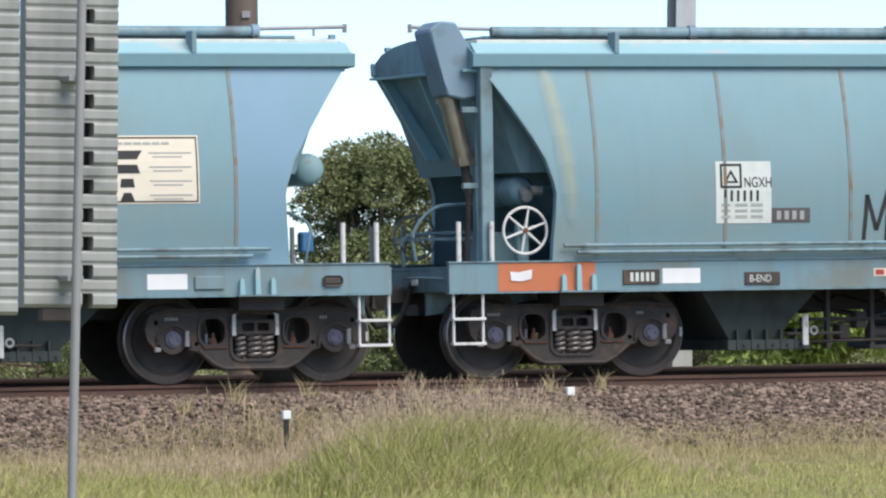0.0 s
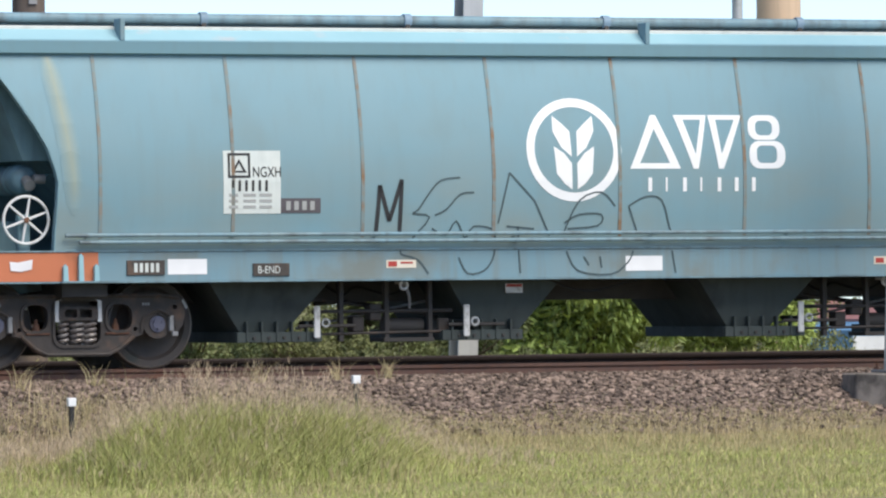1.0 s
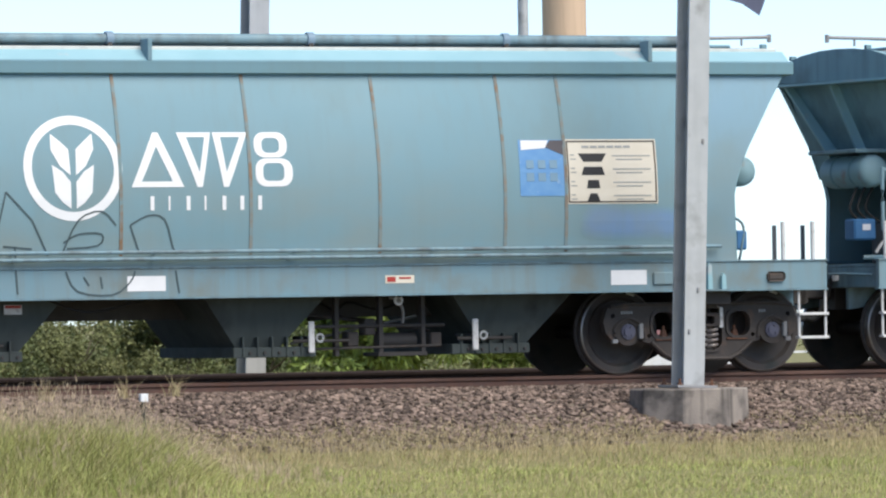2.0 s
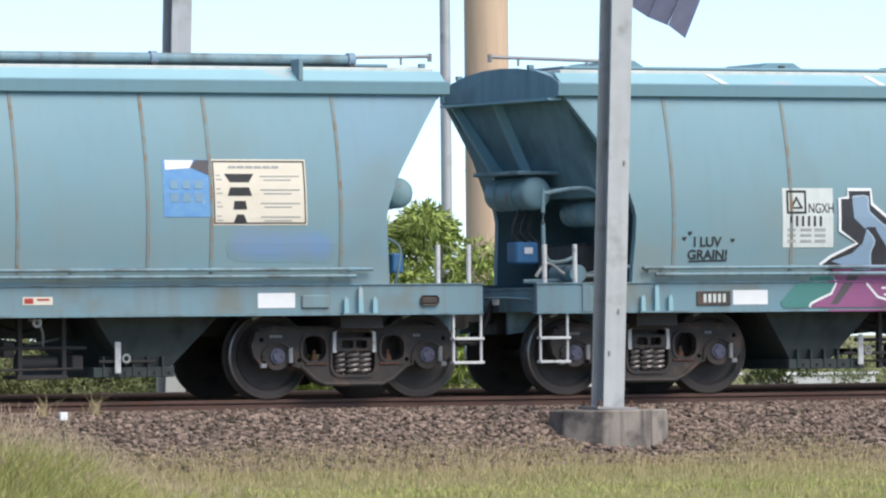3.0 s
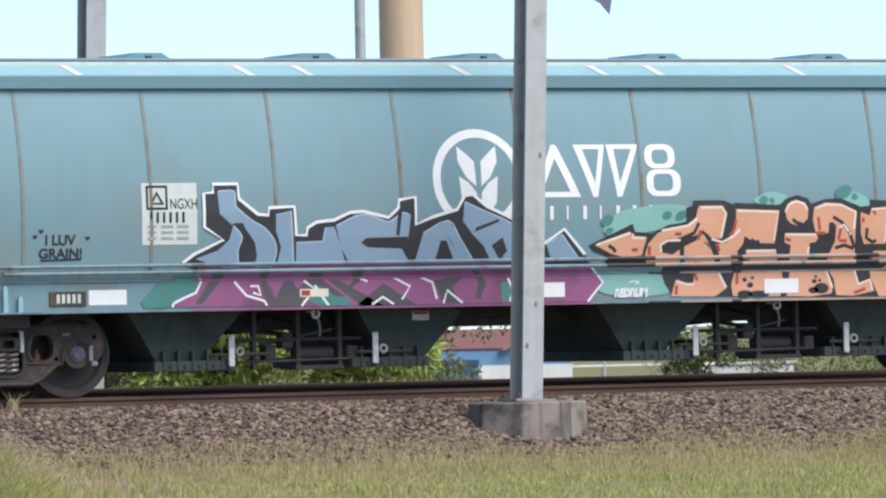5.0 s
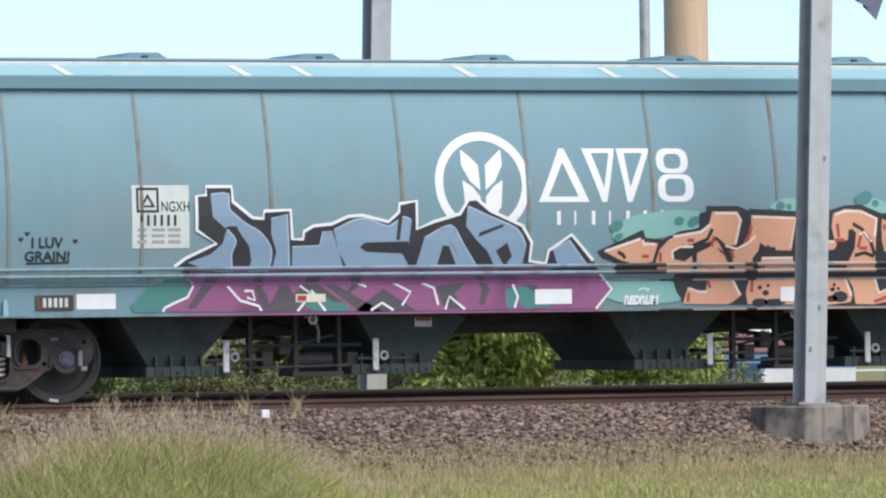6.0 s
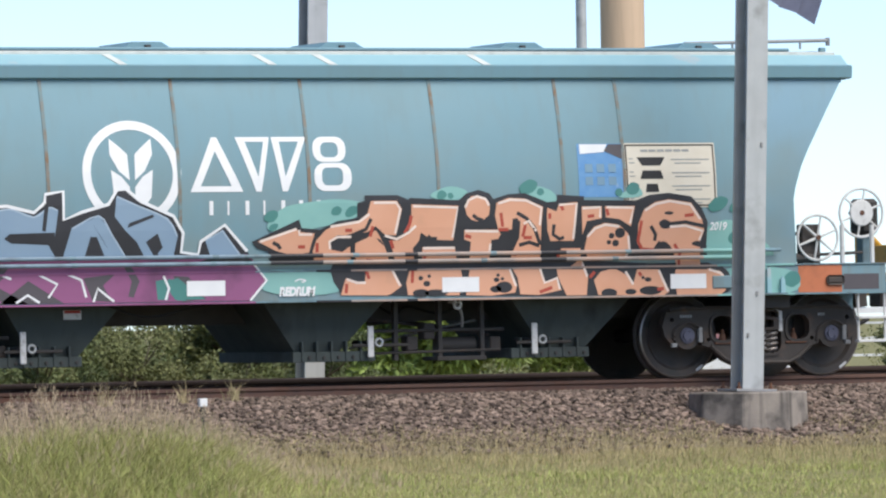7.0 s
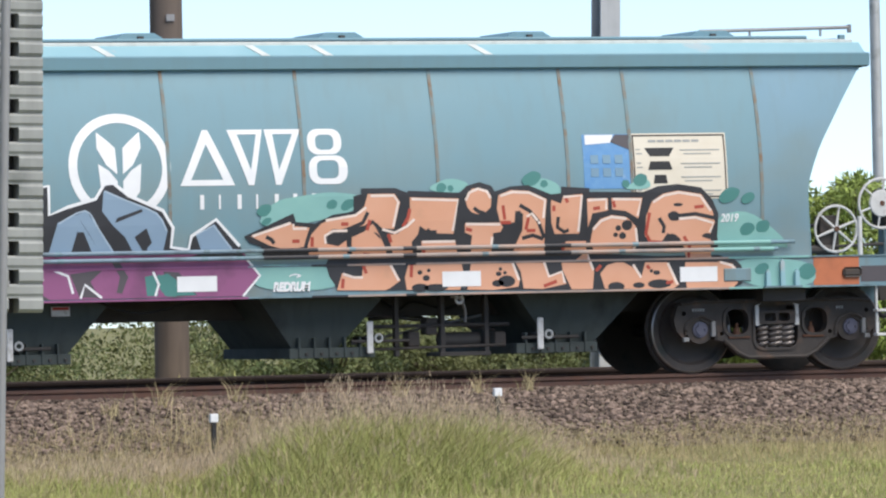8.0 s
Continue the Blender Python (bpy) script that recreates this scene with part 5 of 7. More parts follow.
def company_mark(w):
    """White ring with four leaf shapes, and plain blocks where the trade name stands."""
    decal("ring_mark", [[ellipse(6.37, 2.225, 0.555, 0.555), ellipse(6.37, 2.225, 0.46, 0.46)]], WHITE, w, 0.004, "white painted ring")
    loops = []
    for s in (-1, 1):
        loops.append(leaf(6.37 + s * 0.03, 2.15, 0.21, 0.44, s))
        loops.append([(6.37 + s * 0.03, 1.80), (6.37 + s * 0.12, 1.86), (6.37 + s * 0.21, 1.97), (6.37 + s * 0.235, 2.26), (6.37 + s * 0.12, 2.19), (6.37 + s * 0.03, 2.08)])
    decal("leaf_mark", loops, WHITE, w, 0.004, "white painted leaf shapes")
    z0, z1 = 2.02, 2.60
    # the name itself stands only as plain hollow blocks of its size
    first = [[(7.02, z0), (7.62, z0), (7.35, z1), (7.29, z1)], [(7.14, z0 + 0.06), (7.49, z0 + 0.06), (7.32, z0 + 0.43)]]
    second = [[(7.56, z1), (7.95, z1), (7.83, z0), (7.77, z0)], [(7.67, z1 - 0.05), (7.88, z1 - 0.05), (7.80, z0 + 0.16)]]
    third = [[(7.97, z1), (8.37, z1), (8.13, z0), (8.07, z0)], [(8.06, z1 - 0.05), (8.28, z1 - 0.05), (8.11, z0 + 0.16)]]
    fourth = [round_rect(8.44, 8.82, z0 + 0.31, z1, 0.11, 4), round_rect(8.53, 8.73, z0 + 0.36, z1 - 0.06, 0.06, 4)]
    fifth = [round_rect(8.44, 8.87, z0, z0 + 0.30, 0.12, 4), round_rect(8.53, 8.77, z0 + 0.06, z0 + 0.25, 0.06, 4)]
    for q in (first, second, third, fourth, fifth):
        decal("block_mark", [q], WHITE, w, 0.0045, "white painted hollow block shape")
    x = 7.23
    for k in range(7):
        decal("bar_mark", [rect(x, x + (0.045 if k not in (1, 3) else 0.022), 1.775, 1.925)], WHITE, w, 0.0045)
        x += 0.205


def common_marks(w):
    """Data sheet, reflectors, number board, load diagram."""
    decal("data_sheet", [rect(2.36, 3.0, 1.555, 2.215)], SILVER_WHITE, w, 0.004, "aged white wagon data sheet with black print")
    decal("square_print", [[rect(2.41, 2.66, 1.93, 2.19), rect(2.435, 2.635, 1.955, 2.165)], [[(2.45, 1.985), (2.62, 1.985), (2.535, 2.13)], [(2.49, 2.005), (2.58, 2.005), (2.535, 2.085)]]], BLACK, w, 0.0075)
    wording("class_code", "NGXH", 2.68, 1.94, 0.155, BLACK, w, stretch=0.72)
    for k in range(6):
        decal("digit_bar", [rect(2.45 + 0.075 * k, 2.478 + 0.075 * k, 1.79, 1.905)], BLACK, w, 0.0075)
    for k in range(3):
        for x0, x1 in ((2.42, 2.52), (2.58, 2.72), (2.76, 2.9)):
            decal("print_bar", [rect(x0, x1, 1.735 - 0.062 * k, 1.765 - 0.062 * k)], GREY_MARK, w, 0.0075)
    for x in (1.745, 6.97, 12.63):
        decal("reflector", [rect(x, x + 0.435, 0.925, 1.085)], WHITE, w, 0.004, "white reflector sheet")
    part("number_board", box(B(), 1.29, 1.71, -1.492, -1.476, 0.92, 1.075, 0.004), BOGIE, w, "dark number board with worn digits")
    for k in range(5):
        bm = box(B(), 1.37 + 0.06 * k, 1.405 + 0.06 * k, -1.4955, -1.4925, 0.95, 1.045)
        part("board_digit_bar", bm, SILVER_WHITE, w)
    part("card_holder", box(B(), 13.14, 13.46, -1.50, -1.476, 0.92, 1.06, 0.01), SILL, w)
    bm = box(B(), 14.54, 14.76, -1.50, -1.476, 0.94, 1.05, 0.03)
    part("maker_plate", bm, BOGIE, w)
    decal("load_sheet", [rect(12.1, 13.2, 1.81, 2.515)], CREAM, w, 0.004, "yellowed load chart sheet")
    decal("load_sheet_border", [[rect(12.115, 13.185, 1.825, 2.5), rect(12.13, 13.17, 1.84, 2.485)]], BOGIE, w, 0.0075)
    for k in range(6):
        decal("heading_bar", [rect(12.3 + 0.1 * k, 12.385 + 0.1 * k, 2.42, 2.445)], GREY_MARK, w, 0.0075)
    for k in range(4):
        z = 2.36 - 0.145 * k
        h = 0.09
        wd = (0.17, 0.14, 0.08, 0.08)[k]
        tp = (0.06, -0.03, -0.015, -0.04)[k]
        decal("load_shape", [[(12.42 - wd + max(0, tp), z - h), (12.42 + wd - max(0, tp), z - h), (12.42 + wd + min(0, tp), z), (12.42 - wd - min(0, tp), z)]], BLACK, w, 0.0075)
        for x0, x1, dz in ((12.15, 12.2, -0.01), (12.15, 12.22, -0.055), (12.66, 13.12, -0.02), (12.7, 13.02, -0.06)):
            decal("print_bar", [rect(x0, x1, z + dz - 0.012, z + dz)], GREY_MARK, w, 0.0075)
    for x in (4.2,):
        decal("warning_label", [rect(x, x + 0.34, 0.975, 1.06)], CREAM, w, 0.004)
        decal("warning_print", [rect(x + 0.02, x + 0.12, 0.99, 1.045), rect(x + 0.16, x + 0.3, 1.02, 1.04)], RED, w, 0.0075)
    label_plate = part("pocket_label", box(B(), 5.72, 5.92, -1.115, -1.11, 0.70, 0.80), WHITE_WORN, w)
    part("label_band", box(B(), 5.73, 5.91, -1.119, -1.116, 0.765, 0.795), RED, label_plate)


base = build_wagon()
common_marks(base)
company_mark(base)
wagons = [base]
for k in (1, 2):
    wagons.append(copy_thing(base, pose(-PITCH * k, 0, 0)))
wagon3, wagon2, wagon1 = wagons
for wg in (wagon1, wagon2):
    roof_pipe(wg)
roof_hatches(wagon3)

# ---- what sets each wagon apart ----
G_BLUE = material("sprayed_blue", (0.205, 0.295, 0.40), 0.5, second=(0.24, 0.335, 0.435), grain=1.5)
G_PALE = material("sprayed_pale_blue", (0.42, 0.52, 0.62), 0.5, grain=4.0)
G_PURPLE = material("sprayed_purple", (0.25, 0.085, 0.19), 0.5, second=(0.29, 0.105, 0.22), grain=1.5, dirt=(0.15, 0.06, 0.12), dirt_scale=1.8)
G_DARK = material("sprayed_grey_purple", (0.10, 0.09, 0.10), 0.55, grain=3.0)
G_TEAL = material("sprayed_dark_green", (0.06, 0.20, 0.185), 0.5, second=(0.08, 0.23, 0.21), grain=2.0)
G_MINT = material("sprayed_mint", (0.24, 0.46, 0.42), 0.5, second=(0.20, 0.40, 0.38), grain=3.0)
G_BLACK = material("sprayed_black", (0.028, 0.028, 0.032), 0.45, second=(0.04, 0.04, 0.045), grain=3.0)
G_ORANGE = material("sprayed_peach", (0.68, 0.37, 0.25), 0.5, second=(0.62, 0.31, 0.19), grain=1.6, dirt=(0.48, 0.29, 0.19), dirt_scale=1.6, dirt_at=0.6)
G_CREAM = material("sprayed_cream", (0.84, 0.70, 0.62), 0.5, grain=5.0)
G_PEACH_WORN = material("worn_sprayed_peach", (0.46, 0.30, 0.23), 0.5, second=(0.30, 0.27, 0.25), grain=3.0, dirt=(0.20, 0.20, 0.20), dirt_scale=2.5, dirt_at=0.5)
G_BLUE_WORN = material("worn_sprayed_blue", (0.21, 0.29, 0.37), 0.5, second=(0.17, 0.24, 0.29), grain=3.0, dirt=(0.10, 0.13, 0.15), dirt_scale=2.5, dirt_at=0.5)
G_RED = material("sprayed_red", (0.42, 0.075, 0.05), 0.5, grain=5.0)
G_MARKER = material("faint_marker_ink", (0.06, 0.09, 0.10), 0.6, grain=8.0)
PALE_FADE = material("chalky_teal_paint", (0.19, 0.305, 0.42), 0.6, second=(0.17, 0.295, 0.375), grain=1.6)
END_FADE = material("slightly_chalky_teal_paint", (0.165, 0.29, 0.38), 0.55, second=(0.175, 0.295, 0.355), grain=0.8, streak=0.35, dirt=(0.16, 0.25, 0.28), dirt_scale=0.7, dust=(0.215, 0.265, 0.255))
PAPER = material("white_paper_scrap", (0.75, 0.74, 0.76), 0.7, grain=5.0)


def repaint(ob, mat):
    ob.material_slots[0].link = "OBJECT"
    ob.material_slots[0].material = mat


def tank(w, name, x, z, r, y0, y1, mat, label=""):
    """A lying air tank across the wagon with domed ends and two straps."""
    bm = lathe(B(), [(0.02, y0), (r * 0.7, y0 + 0.02), (r * 0.95, y0 + 0.06), (r, y0 + 0.11), (r, y1 - 0.11), (r * 0.95, y1 - 0.06), (r * 0.7, y1 - 0.02), (0.02, y1)], 24)
    bmesh.ops.translate(bm, vec=(x, 0, z), verts=bm.verts)
    t = part(name, bm, mat, w, label, smooth=True)
    for f in (0.3, 0.7):
        y = y0 + (y1 - y0) * f
        bm = lathe(B(), [(r, y - 0.02), (r + 0.008, y - 0.02), (r + 0.008, y + 0.02), (r, y + 0.02)], 24, False)
        bmesh.ops.translate(bm, vec=(x, 0, z), verts=bm.verts)
        part("strap", bm, TEAL_END, t)
    bm = B()
    inward = 1 if x < 7 else -1
    box(bm, min(x, x + inward * 0.42), max(x, x + inward * 0.42), y0 + 0.2, y1 - 0.2, z + r * 0.2, z + r * 0.35)
    part("bracket", bm, TEAL_END, t)
    return t


def pipe(w, pts, r, mat, name="air_pipe"):
    return part(name, tube(B(), arc_points(pts), r, 8), mat, w, smooth=True)


# left end of the number two wagon: cowling, cylinder, post, hand wheels
w = wagon2
tagged(w, "weathered teal grain hopper wagon with white marks and marker scrawl")
bm = B()
cowl = [(-0.72, 3.62), (-0.60, 3.72), (-0.42, 3.71), (-0.16, 3.26), (-0.10, 3.12), (-0.16, 2.93), (-0.34, 2.89), (-0.52, 2.93), (-0.56, 3.08)]
slab(bm, cowl, -1.12, -0.62)
bmesh.ops.bevel(bm, geom=bm.edges[:], offset=0.02, segments=1, affect="EDGES")
part("exhaust_cowl", bm, DUCT_BLUE, w, "blue-grey angular sheet metal cowl")
bm = B()
rod(bm, (-0.43, -0.87, 2.92), (-0.25, -0.87, 2.25), 0.105, 20, 0.105)
rod(bm, (-0.435, -0.87, 2.93), (-0.425, -0.87, 2.87), 0.125, 20)
rod(bm, (-0.265, -0.87, 2.29), (-0.25, -0.87, 2.20), 0.125, 8)
cyl = part("brake_cylinder", bm, STEEL_DUCT, w, "tarnished bare metal cylinder", smooth=True)
bm = B()
rod(bm, (-0.25, -0.87, 2.2), (-0.21, -0.87, 1.9), 0.05, 10)
rod(bm, (-0.21, -0.87, 1.9), (-0.24, -0.87, 1.14), 0.032, 10)
part("piston_rod", bm, GRIME, cyl)
post = part("end_post", box(B(), -0.225, -0.085, -1.30, -1.17, 1.13, 3.33, 0.01), TEAL_FRAME, w, "tall blue square end post")
part("cap_plate", box(B(), -0.25, -0.06, -1.32, -1.15, 3.30, 3.36, 0.01), RUSTY, post)
for z in (2.75, 1.95):
    part("post_arm", box(B(), -0.40, -0.2, -1.22, -1.16, z, z + 0.06, 0.005), TEAL_FRAME, post)
part("inner_post", box(B(), -0.16, -0.06, -0.95, -0.85, 1.13, 2.9, 0.01), TEAL_END, w)
handwheel(w, "brake_handwheel", 0.235, -1.36, 1.50, 0.245, WHITE_WORN, "white six-spoked brake handwheel")
part("wheel_stand", box(B(), 0.17, 0.30, -1.30, -1.20, 1.12, 1.56, 0.01), TEAL_END, w)
handwheel(w, "far_handwheel", -0.10, 1.1, 1.47, 0.24, GALV_DULL, "grey brake handwheel")
tank(w, "air_tank", 0.36, 1.93, 0.155, -1.0, -0.05, TEAL_FRAME, "teal air tank")
bm = B()
rod(bm, (0.40, -1.12, 1.93), (0.52, -1.12, 1.93), 0.05, 10)
rod(bm, (0.36, -1.12, 1.86), (0.36, -1.0, 1.92), 0.06, 10)
part("drain_valve", bm, GALV_DULL, w)
pipe(w, [(-0.68, -0.5, 1.2), (-0.7, -0.5, 1.5), (-0.5, -0.55, 1.75), (-0.2, -0.6, 1.8), (0.0, -0.7, 1.78)], 0.018, TEAL_FRAME)
pipe(w, [(-0.55, 0.2, 1.15), (-0.55, 0.2, 1.45), (-0.2, 0.1, 1.5), (0.2, 0.0, 1.5)], 0.02, TEAL_FRAME)
for y in (-0.2, 0.4):
    part("end_rail", box(B(), -0.57, 0.4, y, y + 0.035, 1.42, 1.455), TEAL_FRAME, w)
part("gear_case", box(B(), 0.1, 0.5, -0.6, 0.1, 1.13, 1.5, 0.03), TEAL_END, w)
decal("orange_patch", [rect(-0.12, 0.98, 0.862, 1.16)], ORANGE, w, 0.003, "faded orange primer patch on the sill")
decal("paper_scrap", [[(0.02, 0.975), (0.14, 0.965), (0.25, 0.99), (0.26, 1.09), (0.10, 1.06), (0.01, 1.07)]], PAPER, w, 0.012, "torn white paper scrap")
for k in range(5):
    g = (k + 0.6) / 4.6
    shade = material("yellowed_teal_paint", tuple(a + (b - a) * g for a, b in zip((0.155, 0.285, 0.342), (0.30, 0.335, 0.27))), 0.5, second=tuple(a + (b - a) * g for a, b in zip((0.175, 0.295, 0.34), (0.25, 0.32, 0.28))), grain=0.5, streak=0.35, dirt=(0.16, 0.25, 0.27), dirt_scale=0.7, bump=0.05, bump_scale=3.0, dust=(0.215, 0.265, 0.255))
    h = 0.13 * (1 - 0.9 * g)
    decal("yellow_stain", [[(0.50 - h, 3.2), (0.50 + h, 3.2), (0.67 + h, 2.3), (0.72 + h * 0.8, 1.7 + 0.2 * g), (0.71, 1.45 + 0.35 * g), (0.70 - h * 0.8, 1.7 + 0.2 * g), (0.66 - h, 2.3)]], shade, w, 0.003 + 0.0015 * k, "yellowed streak down the paint", soft=1)
part("end_letter_board", box(B(), 2.69, 3.10, -1.492, -1.476, 0.9, 1.035, 0.004), BOGIE, w)
wording("end_wording", "B-END", 2.74, 0.93, 0.11, SILVER_WHITE, w, 0.02, 0.8)
decal("route_plate", [rect(3.0, 3.45, 1.56, 1.715)], G_DARK, w, 0.005)
for k in range(4):
    decal("route_bar", [rect(3.06 + 0.09 * k, 3.11 + 0.09 * k, 1.59, 1.685)], GREY_MARK, w, 0.0085)
for wg, x1 in ((wagon2, 12.1), (wagon3, 12.11)):
    z0 = 1.90 if wg is wagon2 else 1.93
    decal("blue_sheet", [rect(11.54, x1 - 0.01, z0, 2.51)], BLUE_SHEET, wg, 0.004, "peeling blue sheet")
    decal("blank_corner", [[(11.57, 2.40), (11.86, 2.42), (11.90, 2.505), (11.57, 2.505)]], WHITE, wg, 0.0075)
    decal("dark_corner", [[(11.86, 2.43), (12.08, 2.34), (12.08, 2.505), (11.92, 2.505)]], G_DARK, wg, 0.0075)
    for k in range(3):
        for j in range(2):
            decal("blue_sheet_bar", [rect(11.62 + 0.14 * k, 11.71 + 0.14 * k, 2.2 - 0.14 * j, 2.29 - 0.14 * j)], PALE_FADE, wg, 0.0075)
for k in range(4):
    g = (k + 0.7) / 3.7
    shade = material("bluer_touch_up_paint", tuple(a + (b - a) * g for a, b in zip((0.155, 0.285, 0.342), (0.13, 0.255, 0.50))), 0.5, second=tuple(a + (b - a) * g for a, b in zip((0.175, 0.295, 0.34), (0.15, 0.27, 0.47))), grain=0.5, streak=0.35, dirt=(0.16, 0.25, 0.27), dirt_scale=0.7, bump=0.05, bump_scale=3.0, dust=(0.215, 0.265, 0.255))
    d = 0.028 * k
    decal("blue_repaint", [[(12.24 + d, 1.44 + d), (12.7, 1.41 + d), (13.1, 1.42 + d), (13.50 - d, 1.39 + d), (13.55 - d, 1.62), (13.42 - d, 1.78 - d), (12.9, 1.77 - d), (12.6, 1.82 - d), (12.3 + d, 1.79 - d)]], shade, wagon2, 0.003 + 0.0014 * k, "patch of bluer sprayed paint", soft=2)
for wg in (wagon1, wagon2):
    decal("warning_label", [rect(9.94, 10.28, 0.975, 1.06)], CREAM, wg, 0.004)
    decal("warning_print", [rect(9.96, 10.06, 0.99, 1.045), rect(10.1, 10.24, 1.02, 1.04)], RED, wg, 0.0075)
    tank(wg, "end_air_tank", 14.74, 2.18, 0.17, -0.6, 0.6, TANK)
    part("valve_box", box(B(), 14.62, 14.76, -0.6, -0.45, 1.30, 1.52, 0.02), VALVE_BLUE, wg)
    pipe(wg, [(14.66, -0.55, 1.14), (14.68, -0.6, 1.3), (14.72, -0.55, 1.6), (14.5, -0.3, 1.75)], 0.016, TEAL_FRAME)
    handwheel(wg, "far_handwheel", 14.75, 1.05, 1.5, 0.24, GALV_DULL, "grey brake handwheel")
for x in (6.97, 9.91, 12.63):
    decal("reflector", [rect(x, x + 0.435, 0.925, 1.085)], WHITE, wagon3, 0.0165, "white reflector sheet")
decal("warning_label", [rect(4.2, 4.54, 0.975, 1.06)], CREAM, wagon3, 0.0165)
decal("warning_print", [rect(4.22, 4.32, 0.99, 1.045)], RED, wagon3, 0.0195)
tagged(wagon1, "weathered teal grain hopper wagon with a bluer repainted end")
for ob in wagon1.children:
    if ob.name.startswith("end_side_panel"):
        repaint(ob, PALE_FADE)
for wg in (wagon2, wagon3):
    for ob in wg.children:
        if ob.name.startswith("end_side_panel"):
            repaint(ob, END_FADE)

# left end of the graffitied wagon: tanks, valve, pipes
w = wagon3
tagged(w, "teal grain hopper wagon covered in blue and orange graffiti")
tank(w, "air_tank", -0.18, 2.18, 0.185, -0.55, 0.55, TANK, "faded teal air tank with rust")
tank(w, "small_air_tank", 0.40, 1.95, 0.14, -0.82, -0.1, TANK, "small teal air tank")
part("tank_shelf", box(B(), -0.42, 0.25, -0.5, 0.65, 2.385, 2.43, 0.01), TEAL_FRAME, w)
part("valve_box", box(B(), -0.42, -0.14, -0.45, -0.2, 1.40, 1.64, 0.02), VALVE_BLUE, w, "bright blue valve box")
part("valve_tag", box(B(), -0.32, -0.22, -0.462, -0.452, 1.51, 1.58), PAPER, w)
pipe(w, [(-0.35, -1.0, 1.5), (-0.35, -1.0, 2.15), (-0.30, -1.0, 2.17), (0.0, -1.05, 2.22), (0.22, -1.1, 2.19), (0.42, -1.12, 1.95), (0.5, -1.15, 1.5), (0.52, -1.15, 1.15)], 0.024, TEAL_FRAME)
pipe(w, [(-0.35, -1.0, 1.55), (-0.28, -1.0, 1.42), (-0.1, -1.0, 1.42), (0.05, -1.0, 1.48)], 0.022, TEAL_FRAME)
pipe(w, [(-0.45, -1.0, 1.25), (-0.3, -1.0, 1.4), (-0.1, -1.0, 1.28), (0.1, -1.1, 1.25), (0.5, -1.35, 1.30)], 0.02, GALV_DULL)
pipe(w, [(-0.5, -0.8, 1.2), (0.0, -0.9, 1.22), (0.35, -1.3, 1.34), (0.7, -1.5, 1.34)], 0.024, TEAL_FRAME)
for k in range(3):
    pipe(w, [(-0.3 + 0.1 * k, -0.3, 2.0), (-0.42 + 0.1 * k, -0.35, 1.75), (-0.3 + 0.12 * k, -0.4, 1.6)], 0.016, RUBBER, "thin_hose")
part("gear_case", box(B(), 0.35, 0.85, -0.6, 0.6, 1.13, 1.62, 0.03), GRIME, w)
bm = B()
rod(bm, (0.2, -1.36, 1.12), (0.2, -1.36, 1.62), 0.022, 8)
part("hand_post", bm, TEAL_FRAME, w)
bm = B()
rod(bm, (0.0, -0.6, 1.28), (0.0, -1.15, 1.28), 0.1, 16)
part("reservoir", bm, TEAL_FRAME, w, smooth=True)
decal("paper_scrap", [[(0.06, 0.95), (0.17, 0.955), (0.19, 0.925), (0.25, 0.99), (0.19, 1.06), (0.06, 1.05)]], PAPER, w, 0.012, "torn white paper scrap")
part("pale_block", box(B(), -0.12, -0.02, -1.49, -1.476, 0.86, 1.16, 0.003), TEAL_FRAME, w)
# right end: brake wheels on stands
handwheel(w, "brake_handwheel", 14.72, -0.95, 1.47, 0.25, WHITE_WORN, "white six-spoked brake handwheel")
part("wheel_stand", box(B(), 14.55, 14.78, -0.90, -0.76, 1.12, 1.62, 0.01), BOGIE, w)
hub_w = handwheel(w, "large_handwheel", 15.27, -0.95, 1.74, 0.27, WHITE_WORN, "pale brake wheel with a solid centre")
bm = lathe(B(), [(0.02, -0.975), (0.14, -0.97), (0.15, -0.95), (0.02, -0.94)], 20)
bmesh.ops.translate(bm, vec=(15.27, 0, 1.74), verts=bm.verts)
part("centre_disc", bm, WHITE_WORN, hub_w)
part("wheel_gearbox", box(B(), 15.32, 15.55, -0.85, -0.55, 1.5, 1.9, 0.04), GRIME, w)
part("gearbox_stand", box(B(), 15.36, 15.46, -0.8, -0.65, 1.1, 1.5, 0.01), TEAL_FRAME, w)
bm = B()
rod(bm, (14.3, -0.9, 1.25), (14.7, -0.9, 1.25), 0.05, 10)
rod(bm, (14.7, -0.9, 1.28), (15.3, -0.9, 1.30), 0.018, 8)
rod(bm, (14.3, -0.7, 1.5), (14.62, -0.7, 1.52), 0.02, 8)
part("brake_rod", bm, GRIME, w)
decal("orange_patch", [rect(14.2, 14.74, 0.862, 1.16)], ORANGE, w, 0.003, "faded orange primer patch on the sill")
decal("black_patch", [rect(14.76, 15.2, 0.89, 1.06)], G_DARK, w, 0.003)
wording("painted_word", "I LUV", 1.24, 1.57, 0.15, BLACK, w, 0.006, 1.0, bold=0.004)
wording("painted_word", "GRAIN!", 1.17, 1.43, 0.145, BLACK, w, 0.006, 1.05, bold=0.004)
lines("painted_underline", [[(1.19, 1.405), (1.66, 1.415)]], 0.02, BLACK, w, 0.006)
for x, z in ((1.13, 1.66), (1.73, 1.64), (1.2, 1.72)):
    decal("painted_heart", [[(x, z - 0.03), (x + 0.03, z), (x + 0.02, z + 0.02), (x, z + 0.008), (x - 0.02, z + 0.02), (x - 0.03, z)]], BLACK, w, 0.006)
